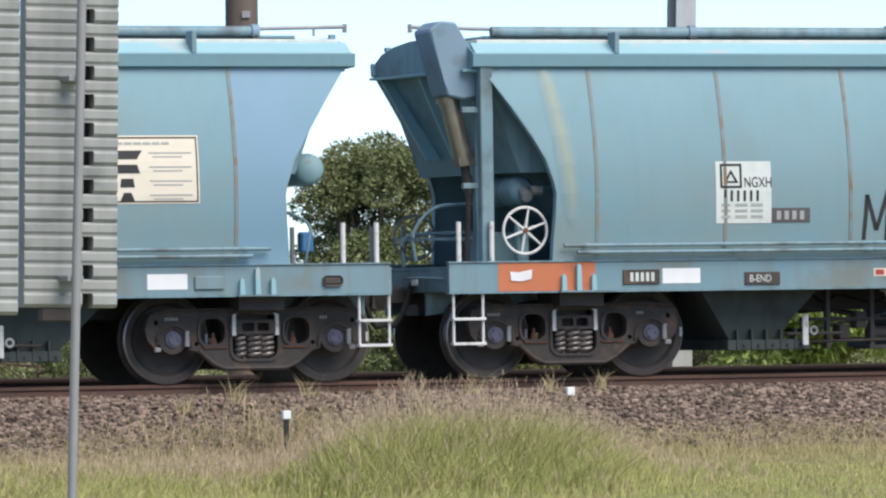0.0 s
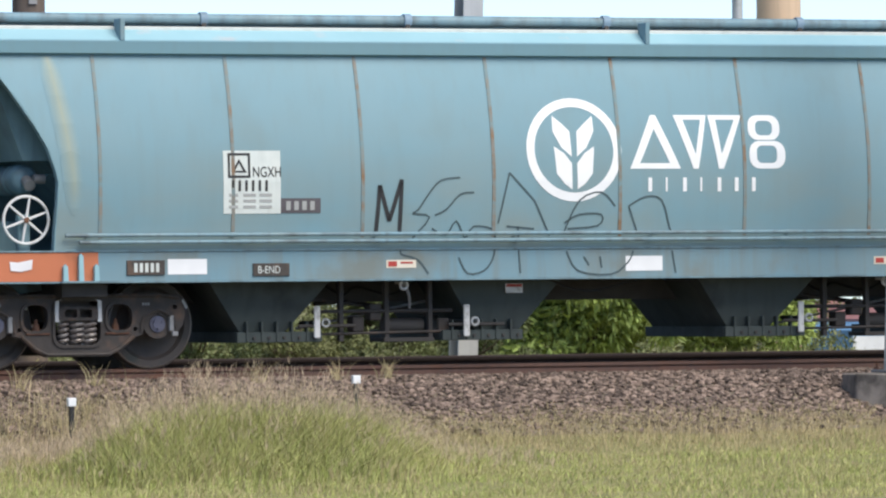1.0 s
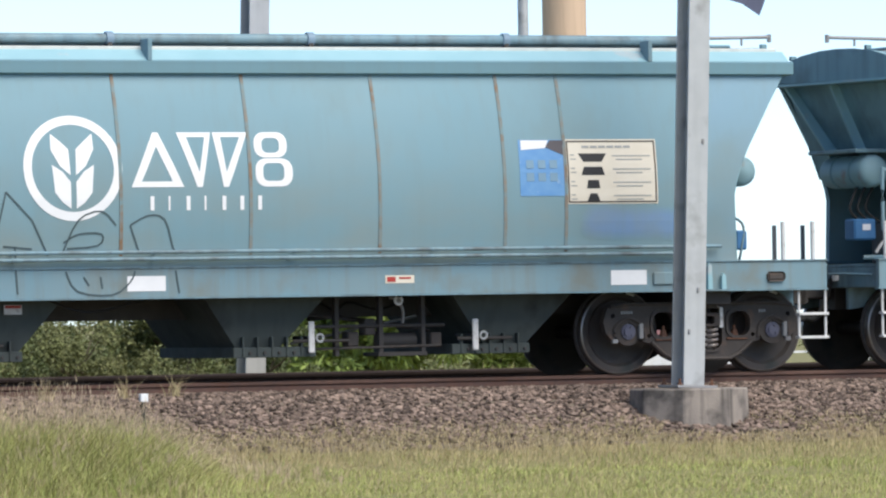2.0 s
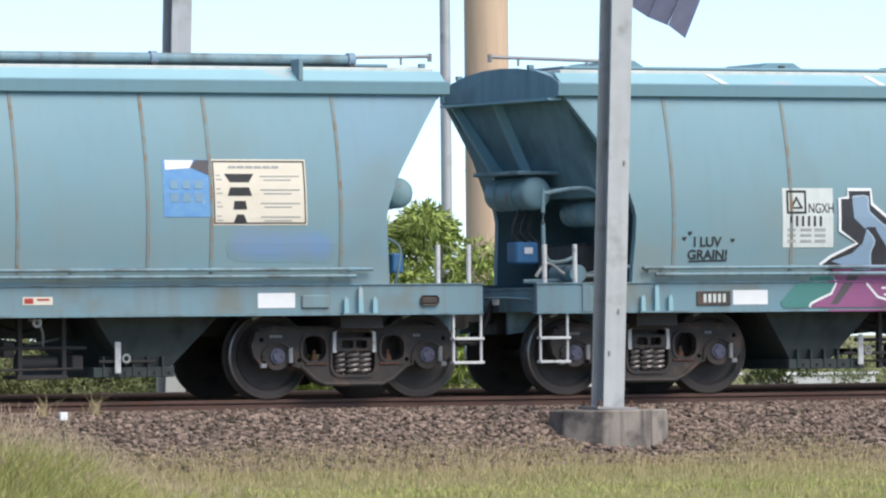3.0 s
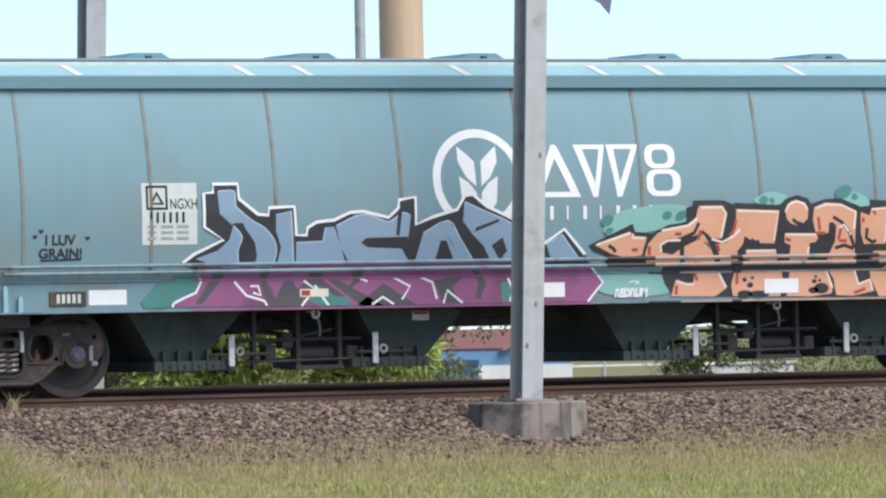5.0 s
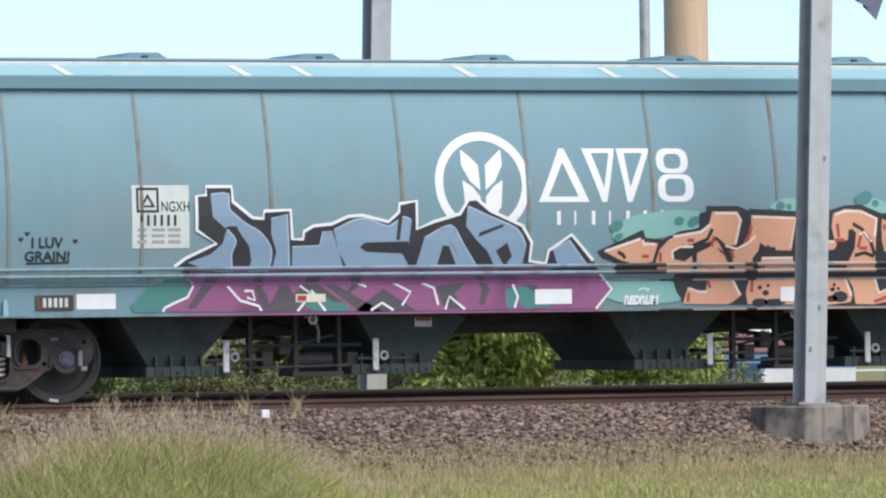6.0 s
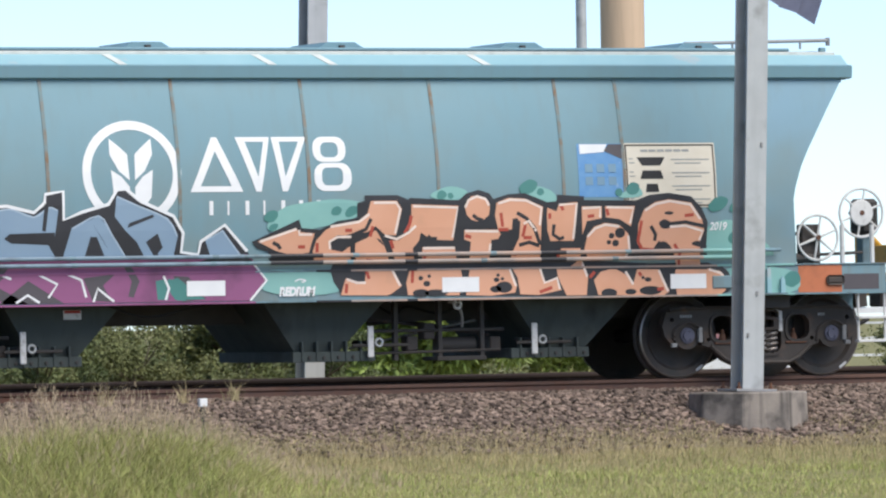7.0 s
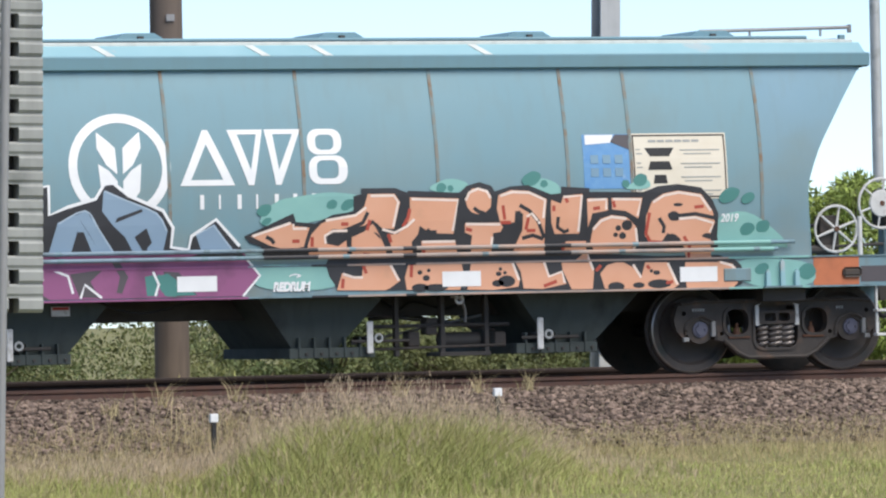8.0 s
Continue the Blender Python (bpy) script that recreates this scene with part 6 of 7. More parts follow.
wording("painted_tag", "REDRUM", 8.02, 0.915, 0.125, WHITE, w, 0.0155, 0.82, slant=0.15, bold=0.008)
lines("painted_halo", [[(8.2, 1.065), (8.26, 1.085), (8.33, 1.07), (8.28, 1.055)]], 0.014, WHITE, w, 0.0155)
wording("painted_year", "2019", 13.1, 1.56, 0.12, WHITE, w, 0.0155, 0.85, slant=0.2, bold=0.003)

# yellow track machine behind the last wagon
ym = thing("yellow_wagon", "yellow steel wagon with braced end posts coupled to the train", "railway wagon")
part("side_sill", box(B(), -0.85, 12.0, -1.45, -1.36, 0.82, 1.04, 0.008), YELLOW, ym)
part("far_sill", box(B(), -0.85, 12.0, 1.36, 1.45, 0.82, 1.04, 0.008), YELLOW, ym)
part("headstock", box(B(), -0.85, -0.75, -1.36, 1.36, 0.82, 1.08, 0.008), YELLOW, ym)
part("deck", box(B(), -0.75, 12.0, -1.36, 1.36, 1.0, 1.05, 0.008), GRIME, ym)
for y in (-1.3, 1.3):
    part("end_post", box(B(), -0.83, -0.72, y - 0.06, y + 0.06, 1.05, 1.72, 0.01), YELLOW, ym)
    bm = B()
    rod(bm, (-0.75, y, 1.6), (-0.2, y, 1.06), 0.04, 8)
    part("brace", bm, YELLOW, ym)
part("end_board", box(B(), -0.82, -0.74, -1.24, 1.24, 1.2, 1.4, 0.01), YELLOW, ym)
part("load_body", box(B(), 1.0, 11.5, -1.2, 1.2, 1.05, 2.3, 0.03), YELLOW, ym)
part("centre_sill", box(B(), -0.8, 12, -0.2, 0.2, 0.62, 0.98), GRIME, ym)
yc = part("coupler", box(B(), -1.2, -0.8, -0.09, 0.09, 0.74, 0.93, 0.02), GRIME, ym)
part("knuckle", box(B(), -1.3, -1.16, -0.16, 0.14, 0.69, 0.97, 0.02), GRIME, yc)
build_bogie(ym, 0.89)
for x in (0.0, 1.78):
    build_wheelset(ym, x)
pipe(ym, [(-0.8, -0.35, 0.98), (-0.95, -0.35, 0.9), (-1.02, -0.33, 0.6), (-1.2, -0.3, 0.5)], 0.03, RUBBER, "brake_hose")
# pipes caught by the spray
for z in (1.335, 1.262):
    for x0, x1, mat in ((2.9, 7.6, G_BLUE_WORN), (7.9, 8.5, G_BLACK), (8.5, 9.45, G_PEACH_WORN), (9.45, 9.6, G_BLACK), (9.6, 11.05, G_PEACH_WORN), (11.05, 11.35, G_BLACK), (11.35, 13.0, G_PEACH_WORN), (13.0, 13.7, G_MINT)):
        bm = B()
        rod(bm, (x0, -1.55, z), (x1, -1.55, z), 0.0228, 10)
        part("sprayed_pipe", bm, mat, wagon3)
# sill flanges caught by the spray
for z in (1.161, 0.838):
    for x0, x1, mat in ((2.95, 7.75, G_PURPLE), (8.45, 8.85, G_BLACK), (8.85, 9.5, G_PEACH_WORN), (9.5, 9.62, G_BLACK), (9.62, 13.2, G_PEACH_WORN), (13.2, 14.15, G_MINT)):
        part("sprayed_flange", box(B(), x0, x1, -1.493, -1.40, z, z + 0.0215, 0.002), mat, wagon3)
MOVERS = [(wagon1, -2 * PITCH), (wagon2, -PITCH), (wagon3, 0.0), (ym, PITCH + 0.6)]
# ---- sprayed lettering and scrawl ----
decal("graffiti_ground", [[(2.28, 0.89), (2.55, 1.16), (2.64, 1.26), (3.03, 1.27), (3.02, 1.12), (2.96, 1.04), (2.74, 0.95), (2.7, 0.88)]], G_TEAL, wagon3, 0.009, label="dark green sprayed ground", soft=1)
decal("graffiti_purple", [[(2.72, 0.89), (2.83, 0.98), (2.99, 1.05), (3.04, 1.15), (3.0, 1.31), (4.93, 1.32), (6.91, 1.33), (7.66, 1.36), (7.74, 1.28), (7.88, 1.08), (7.69, 0.87), (4.93, 0.87)]], G_PURPLE, wagon3, 0.0118, label="purple sprayed lower band")
decal("graffiti_shade", [[(3.86, 0.88), (4.02, 1.15), (4.12, 1.15), (4.28, 0.88)]], G_DARK, wagon3, 0.0121)
decal("graffiti_shade", [[(4.54, 1.15), (4.67, 1.15), (5.19, 0.87), (4.93, 0.87)]], G_DARK, wagon3, 0.0121)
decal("graffiti_shade", [[(6.82, 1.14), (6.99, 1.13), (7.19, 0.89), (6.92, 0.87)]], G_DARK, wagon3, 0.0121)
decal("graffiti_shade", [[(4.87, 0.87), (5.2, 1.11), (5.59, 0.87)]], G_DARK, wagon3, 0.0121)
decal("graffiti_ground", [[(4.93, 0.87), (4.38, 1.15), (4.28, 0.88)]], G_TEAL, wagon3, 0.0123, soft=1)
decal("graffiti_ground", [[(6.71, 1.14), (7.0, 1.01), (6.99, 0.88), (6.82, 0.88)]], G_TEAL, wagon3, 0.0123, soft=1)
decal("graffiti_black", [[(2.83, 1.36), (2.96, 1.45), (3.3, 1.6), (3.08, 1.74), (3.08, 2.1), (3.19, 2.11), (3.19, 2.2), (3.48, 2.2), (3.49, 2.04), (3.71, 1.87), (3.83, 1.86), (3.84, 1.94), (4.14, 1.95), (4.16, 1.64), (4.28, 1.64), (4.29, 1.72), (4.4, 1.78), (4.61, 1.8), (4.8, 1.88), (4.96, 1.89), (5.26, 1.82), (5.38, 1.92), (5.39, 2.01), (5.59, 2.04), (5.59, 1.74), (5.79, 1.82), (6.09, 1.9), (6.19, 2.05), (6.29, 2.06), (6.45, 1.93), (6.82, 1.77), (6.93, 1.59), (6.91, 1.39), (7.1, 1.36), (7.13, 1.5), (7.4, 1.67), (7.66, 1.39), (7.74, 1.28), (6.92, 1.26), (5.92, 1.25), (5.46, 1.23), (5.33, 1.27), (4.87, 1.2), (4.28, 1.26), (4.02, 1.21), (3.51, 1.21), (3.19, 1.18), (3.03, 1.24), (2.96, 1.3)]], G_BLACK, wagon3, 0.0115, label="black sprayed letter shadow")
lines("graffiti_outline", [[(2.83, 1.36), (2.96, 1.45), (3.3, 1.6), (3.08, 1.74), (3.08, 2.1), (3.19, 2.11), (3.19, 2.2), (3.48, 2.2), (3.49, 2.04), (3.71, 1.87), (3.83, 1.86), (3.84, 1.94), (4.14, 1.95), (4.16, 1.64), (4.28, 1.64), (4.29, 1.72), (4.4, 1.78), (4.61, 1.8), (4.8, 1.88), (4.96, 1.89), (5.26, 1.82), (5.38, 1.92), (5.39, 2.01), (5.59, 2.04), (5.59, 1.74), (5.79, 1.82), (6.09, 1.9), (6.19, 2.05), (6.29, 2.06), (6.45, 1.93), (6.82, 1.77), (6.93, 1.59), (6.91, 1.39), (7.1, 1.36), (7.13, 1.5), (7.4, 1.67), (7.66, 1.39)]], 0.035, WHITE, wagon3, 0.0135)
decal("graffiti_blue", [[(3.24, 2.12), (3.45, 2.12), (3.46, 1.96), (3.64, 1.81), (3.8, 1.72), (3.92, 1.57), (3.93, 1.42), (3.88, 1.3), (3.66, 1.3), (3.7, 1.42), (3.67, 1.57), (3.56, 1.72), (3.53, 1.78), (3.43, 1.78), (3.4, 1.76), (3.26, 1.88)]], G_BLUE, wagon3, 0.0125, label="blue sprayed letter")
lines("graffiti_edge", [[(3.25, 2.12), (3.44, 2.12), (3.45, 1.96), (3.63, 1.81), (3.79, 1.72), (3.91, 1.57), (3.92, 1.42), (3.87, 1.3)]], 0.016, G_PALE, wagon3, 0.0135)
decal("graffiti_blue", [[(3.42, 1.76), (3.52, 1.63), (3.48, 1.48), (3.49, 1.3), (3.3, 1.3), (2.98, 1.4), (3.24, 1.49), (3.37, 1.6)]], G_BLUE, wagon3, 0.0125, label="blue sprayed letter")
lines("graffiti_edge", [[(3.42, 1.75), (3.52, 1.63), (3.47, 1.48), (3.49, 1.31)]], 0.016, G_PALE, wagon3, 0.0135)
decal("graffiti_blue", [[(3.92, 1.86), (4.11, 1.91), (4.14, 1.33), (3.93, 1.31), (3.98, 1.51), (3.92, 1.69)]], G_BLUE, wagon3, 0.0125, label="blue sprayed letter")
lines("graffiti_edge", [[(3.92, 1.86), (4.1, 1.9), (4.13, 1.33)]], 0.016, G_PALE, wagon3, 0.0135)
decal("graffiti_blue", [[(4.16, 1.56), (4.47, 1.57), (4.51, 1.72), (4.61, 1.73), (4.69, 1.51), (4.75, 1.33), (4.16, 1.32)]], G_BLUE, wagon3, 0.0125, label="blue sprayed letter")
lines("graffiti_edge", [[(4.16, 1.56), (4.47, 1.57), (4.51, 1.72)]], 0.016, G_PALE, wagon3, 0.0135)
decal("graffiti_blue", [[(4.63, 1.74), (4.86, 1.85), (5.03, 1.86), (5.26, 1.78), (5.42, 1.87), (5.53, 1.84), (5.49, 1.56), (4.96, 1.55), (5.01, 1.5), (5.42, 1.48), (5.52, 1.32), (4.81, 1.31), (4.69, 1.5)]], G_BLUE, wagon3, 0.0125, label="blue sprayed letter")
lines("graffiti_edge", [[(4.64, 1.74), (4.87, 1.84), (5.03, 1.85), (5.26, 1.77), (5.42, 1.87), (5.52, 1.84)]], 0.016, G_PALE, wagon3, 0.0135)
decal("graffiti_blue", [[(5.68, 1.66), (5.99, 1.78), (6.12, 1.6), (6.29, 1.35), (6.06, 1.33), (5.96, 1.56), (5.89, 1.56), (5.82, 1.33), (5.58, 1.33)]], G_BLUE, wagon3, 0.0125, label="blue sprayed letter")
lines("graffiti_edge", [[(5.69, 1.65), (5.98, 1.78), (6.12, 1.59), (6.28, 1.35)]], 0.016, G_PALE, wagon3, 0.0135)
decal("graffiti_blue", [[(6.18, 1.98), (6.42, 1.88), (6.76, 1.75), (6.87, 1.56), (6.82, 1.34), (6.51, 1.32), (6.41, 1.5), (6.28, 1.62), (6.16, 1.77)]], G_BLUE, wagon3, 0.0125, label="blue sprayed letter")
lines("graffiti_edge", [[(6.19, 1.98), (6.42, 1.88), (6.75, 1.74), (6.86, 1.56)]], 0.016, G_PALE, wagon3, 0.0135)
decal("graffiti_blue", [[(7.18, 1.51), (7.38, 1.62), (7.59, 1.34), (7.25, 1.32)]], G_BLUE, wagon3, 0.0125, label="blue sprayed letter")
lines("graffiti_edge", [[(7.18, 1.51), (7.37, 1.61), (7.59, 1.34)]], 0.016, G_PALE, wagon3, 0.0135)
decal("graffiti_black", [[(6.51, 1.5), (6.64, 1.59), (6.7, 1.44), (6.61, 1.34)]], G_BLACK, wagon3, 0.0135)
lines("graffiti_line", [[(3.43, 1.15), (3.57, 1.0), (3.78, 0.94), (3.81, 0.89)]], 0.026, WHITE, wagon3, 0.0138)
lines("graffiti_line", [[(4.25, 1.15), (4.38, 1.06), (4.22, 0.88)]], 0.026, WHITE, wagon3, 0.0138)
lines("graffiti_line", [[(4.38, 1.1), (4.47, 0.97), (4.54, 0.88)]], 0.026, WHITE, wagon3, 0.0138)
lines("graffiti_line", [[(4.87, 1.19), (5.01, 1.13)]], 0.026, WHITE, wagon3, 0.0138)
lines("graffiti_line", [[(5.26, 1.2), (5.52, 1.07), (5.42, 0.93)]], 0.026, WHITE, wagon3, 0.0138)
lines("graffiti_line", [[(5.59, 1.19), (5.79, 1.11), (5.84, 0.93)]], 0.026, WHITE, wagon3, 0.0138)
lines("graffiti_line", [[(5.92, 0.88), (5.97, 1.02), (6.15, 0.88)]], 0.026, WHITE, wagon3, 0.0138)
lines("graffiti_line", [[(3.03, 1.24), (3.04, 1.15), (2.98, 1.04), (2.83, 0.98), (2.72, 0.93), (2.7, 0.89)]], 0.026, WHITE, wagon3, 0.0138)
lines("graffiti_line", [[(7.72, 1.28), (7.88, 1.08), (7.69, 0.87)]], 0.026, WHITE, wagon3, 0.0138)
lines("graffiti_line", [[(6.71, 1.14), (6.77, 1.01), (6.73, 0.89)]], 0.026, WHITE, wagon3, 0.0138)
lines("graffiti_line", [[(5.06, 0.88), (5.19, 0.96), (5.32, 0.88)]], 0.026, WHITE, wagon3, 0.0138)
lines("graffiti_line", [[(3.62, 1.1), (3.71, 1.1), (3.74, 1.0), (3.65, 1.03)]], 0.026, WHITE, wagon3, 0.0138)
for outline in (
        [(3.24, 1.30), (3.39, 1.30), (3.06, 0.92), (2.97, 0.92)],
        [(3.73, 1.30), (3.87, 1.30), (3.81, 1.16), (3.93, 0.91), (3.84, 0.91), (3.75, 1.10)],
        [(4.35, 1.29), (4.53, 1.29), (4.45, 1.17), (4.74, 0.97), (4.64, 0.97), (4.42, 1.09), (4.04, 0.91), (3.94, 0.91), (4.29, 1.14)],
        [(4.78, 1.29), (5.00, 1.29), (4.98, 1.18), (4.70, 0.98), (4.85, 1.16)],
        [(5.06, 0.90), (5.27, 1.07), (5.43, 0.90)],
        [(5.81, 1.13), (6.17, 1.17), (6.03, 1.05), (6.12, 0.88), (5.91, 0.89)],
        [(6.26, 1.26), (6.34, 1.26), (6.44, 1.09), (6.37, 0.92), (6.31, 0.93), (6.35, 1.09)]):
    decal("graffiti_shade", [outline], G_DARK, wagon3, 0.0124)
for outline in (
        [(6.62, 1.09), (6.74, 1.11), (6.76, 0.89), (6.64, 0.89)],
        [(6.79, 1.10), (6.87, 1.12), (7.18, 0.89), (6.83, 0.89)]):
    decal("graffiti_ground", [outline], G_TEAL, wagon3, 0.0126)
for outline in (
        [(4.93, 1.55), (4.99, 1.60), (5.49, 1.61), (5.49, 1.52), (5.01, 1.50)],
        [(5.87, 1.41), (5.89, 1.57), (5.95, 1.50), (6.00, 1.41)],
        [(6.53, 1.53), (6.59, 1.44), (6.62, 1.32), (6.66, 1.32), (6.63, 1.47)],
        [(5.91, 1.70), (6.02, 1.54), (6.09, 1.42), (6.02, 1.53)],
        [(5.38, 1.91), (5.43, 1.93), (5.39, 1.62), (5.35, 1.63)],
        [(6.30, 1.65), (6.60, 1.76), (6.59, 1.79), (6.32, 1.70)]):
    decal("graffiti_black", [outline], G_BLACK, wagon3, 0.0136)
decal("graffiti_mint", [[(7.82, 1.59), (8.04, 1.86), (8.42, 1.91), (8.67, 1.94), (9.02, 1.9), (8.98, 1.74), (8.29, 1.59)]], G_MINT, wagon3, 0.0095, label="mint sprayed cloud", soft=2)
decal("graffiti_mint", [[(9.71, 1.95), (10.0, 2.08), (10.26, 2.0), (10.06, 1.89)]], G_MINT, wagon3, 0.0095, label="mint sprayed cloud", soft=2)
decal("graffiti_mint", [[(10.87, 1.96), (11.03, 2.07), (11.25, 1.99), (11.28, 1.84)]], G_MINT, wagon3, 0.0095, label="mint sprayed cloud", soft=2)
decal("graffiti_mint", [[(11.93, 1.92), (12.26, 2.06), (12.32, 1.92)]], G_MINT, wagon3, 0.0095, label="mint sprayed cloud", soft=2)
decal("graffiti_mint", [[(13.05, 1.63), (13.44, 1.69), (13.89, 1.35), (13.9, 1.22), (13.29, 1.21), (13.04, 1.27)]], G_MINT, wagon3, 0.0095, label="mint sprayed cloud", soft=2)
decal("graffiti_mint", [[(7.78, 1.18), (8.03, 1.23), (8.53, 1.17), (8.78, 1.11), (8.72, 0.91), (7.81, 0.93)]], G_MINT, wagon3, 0.0095, label="mint sprayed cloud", soft=2)
decal("graffiti_mint", [[(13.23, 1.18), (14.22, 1.13), (14.22, 0.84), (13.36, 0.86)]], G_MINT, wagon3, 0.0095, label="mint sprayed cloud", soft=2)
decal("graffiti_spot", [[(8.01, 1.8), (8.01, 1.76), (7.99, 1.73), (7.96, 1.7), (7.92, 1.69), (7.88, 1.7), (7.85, 1.72), (7.85, 1.75), (7.87, 1.78), (7.9, 1.81), (7.94, 1.82), (7.98, 1.82)]], G_TEAL, wagon3, 0.0105, soft=1)
decal("graffiti_spot", [[(8.01, 1.67), (8.01, 1.65), (7.99, 1.62), (7.97, 1.61), (7.94, 1.6), (7.91, 1.6), (7.9, 1.61), (7.9, 1.63), (7.91, 1.65), (7.93, 1.67), (7.96, 1.68), (7.99, 1.68)]], G_TEAL, wagon3, 0.0105, soft=1)
decal("graffiti_spot", [[(8.74, 1.83), (8.74, 1.81), (8.73, 1.78), (8.7, 1.76), (8.67, 1.76), (8.64, 1.76), (8.62, 1.78), (8.62, 1.8), (8.63, 1.83), (8.66, 1.85), (8.69, 1.86), (8.72, 1.85)]], G_TEAL, wagon3, 0.0105, soft=1)
decal("graffiti_spot", [[(8.94, 1.84), (8.94, 1.81), (8.92, 1.78), (8.88, 1.76), (8.84, 1.74), (8.8, 1.74), (8.78, 1.76), (8.78, 1.79), (8.8, 1.82), (8.83, 1.85), (8.87, 1.86), (8.91, 1.86)]], G_TEAL, wagon3, 0.0105, soft=1)
decal("graffiti_spot", [[(9.96, 1.99), (9.97, 1.97), (9.95, 1.94), (9.93, 1.92), (9.9, 1.92), (9.87, 1.92), (9.85, 1.94), (9.85, 1.96), (9.86, 1.99), (9.88, 2.01), (9.91, 2.02), (9.94, 2.01)]], G_TEAL, wagon3, 0.0105, soft=1)
decal("graffiti_spot", [[(10.04, 1.97), (10.05, 1.95), (10.04, 1.94), (10.03, 1.93), (10.02, 1.92), (10.0, 1.93), (9.98, 1.94), (9.98, 1.96), (9.98, 1.98), (10.0, 1.99), (10.01, 1.99), (10.03, 1.99)]], G_TEAL, wagon3, 0.0105, soft=1)
decal("graffiti_spot", [[(11.04, 2.1), (11.04, 2.06), (11.02, 2.02), (10.97, 1.98), (10.91, 1.97), (10.86, 1.97), (10.83, 2.0), (10.82, 2.04), (10.85, 2.08), (10.9, 2.11), (10.95, 2.13), (11.0, 2.12)]], G_TEAL, wagon3, 0.0105, soft=1)
decal("graffiti_spot", [[(11.11, 2.01), (11.12, 1.99), (11.11, 1.97), (11.09, 1.96), (11.07, 1.95), (11.05, 1.96), (11.03, 1.97), (11.03, 1.99), (11.04, 2.01), (11.05, 2.03), (11.08, 2.03), (11.1, 2.03)]], G_TEAL, wagon3, 0.0105, soft=1)
decal("graffiti_spot", [[(12.05, 2.0), (12.06, 1.98), (12.05, 1.96), (12.03, 1.94), (12.01, 1.94), (11.99, 1.94), (11.97, 1.96), (11.97, 1.98), (11.97, 2.0), (11.99, 2.02), (12.02, 2.02), (12.04, 2.02)]], G_TEAL, wagon3, 0.0105, soft=1)
decal("graffiti_spot", [[(12.26, 2.06), (12.26, 2.02), (12.25, 1.99), (12.22, 1.96), (12.17, 1.95), (12.13, 1.96), (12.11, 1.98), (12.1, 2.02), (12.12, 2.05), (12.15, 2.08), (12.19, 2.09), (12.23, 2.08)]], G_TEAL, wagon3, 0.0105, soft=1)
decal("graffiti_spot", [[(13.33, 1.9), (13.33, 1.86), (13.3, 1.82), (13.25, 1.78), (13.18, 1.76), (13.13, 1.76), (13.09, 1.79), (13.09, 1.83), (13.12, 1.87), (13.17, 1.91), (13.24, 1.93), (13.29, 1.92)]], G_TEAL, wagon3, 0.0105, soft=1)
decal("graffiti_spot", [[(13.5, 1.85), (13.51, 1.82), (13.49, 1.79), (13.45, 1.76), (13.41, 1.75), (13.38, 1.75), (13.35, 1.77), (13.35, 1.8), (13.36, 1.83), (13.4, 1.86), (13.44, 1.87), (13.48, 1.87)]], G_TEAL, wagon3, 0.0105, soft=1)
decal("graffiti_spot", [[(13.5, 1.52), (13.51, 1.48), (13.49, 1.45), (13.45, 1.42), (13.41, 1.41), (13.36, 1.41), (13.34, 1.44), (13.33, 1.47), (13.35, 1.51), (13.38, 1.54), (13.43, 1.55), (13.47, 1.54)]], G_TEAL, wagon3, 0.0105, soft=1)
decal("graffiti_spot", [[(13.68, 1.54), (13.68, 1.51), (13.67, 1.47), (13.63, 1.44), (13.59, 1.44), (13.55, 1.44), (13.52, 1.47), (13.52, 1.5), (13.53, 1.54), (13.56, 1.56), (13.61, 1.57), (13.65, 1.57)]], G_TEAL, wagon3, 0.0105, soft=1)
decal("graffiti_spot", [[(13.67, 1.09), (13.67, 1.06), (13.66, 1.03), (13.62, 1.0), (13.58, 0.99), (13.54, 0.99), (13.51, 1.01), (13.5, 1.04), (13.52, 1.07), (13.56, 1.1), (13.6, 1.11), (13.64, 1.11)]], G_TEAL, wagon3, 0.0105, soft=1)
decal("graffiti_spot", [[(14.21, 1.06), (14.23, 1.01), (14.21, 0.97), (14.17, 0.94), (14.12, 0.92), (14.07, 0.93), (14.03, 0.96), (14.02, 1.01), (14.03, 1.05), (14.08, 1.09), (14.13, 1.1), (14.18, 1.09)]], G_TEAL, wagon3, 0.0105, soft=1)
decal("graffiti_black", [[(7.71, 1.49), (7.92, 1.58), (8.25, 1.72), (8.28, 1.63), (8.49, 1.61), (8.69, 1.70), (8.92, 1.73), (8.92, 1.89), (9.01, 1.91), (9.01, 1.97), (9.39, 1.97), (9.52, 1.92), (9.53, 1.94), (10.11, 1.91), (10.19, 1.98), (10.34, 2.02), (10.47, 1.98), (10.51, 1.92), (10.69, 1.97), (10.89, 1.98), (11.15, 1.88), (11.26, 1.89), (11.27, 1.96), (11.59, 1.94), (11.59, 1.90), (12.21, 1.89), (12.38, 1.95), (12.61, 1.97), (12.88, 1.93), (13.01, 1.80), (13.08, 1.65), (13.07, 1.41), (13.09, 1.23), (13.23, 1.19), (13.34, 1.10), (13.38, 1.01), (13.35, 0.89), (13.21, 0.84), (11.02, 0.87), (8.75, 0.91), (8.65, 1.05), (8.61, 1.18), (8.44, 1.23), (8.06, 1.25), (7.92, 1.28), (7.90, 1.38), (7.77, 1.42)]], G_BLACK, wagon3, 0.0115, label="black sprayed letter outline")
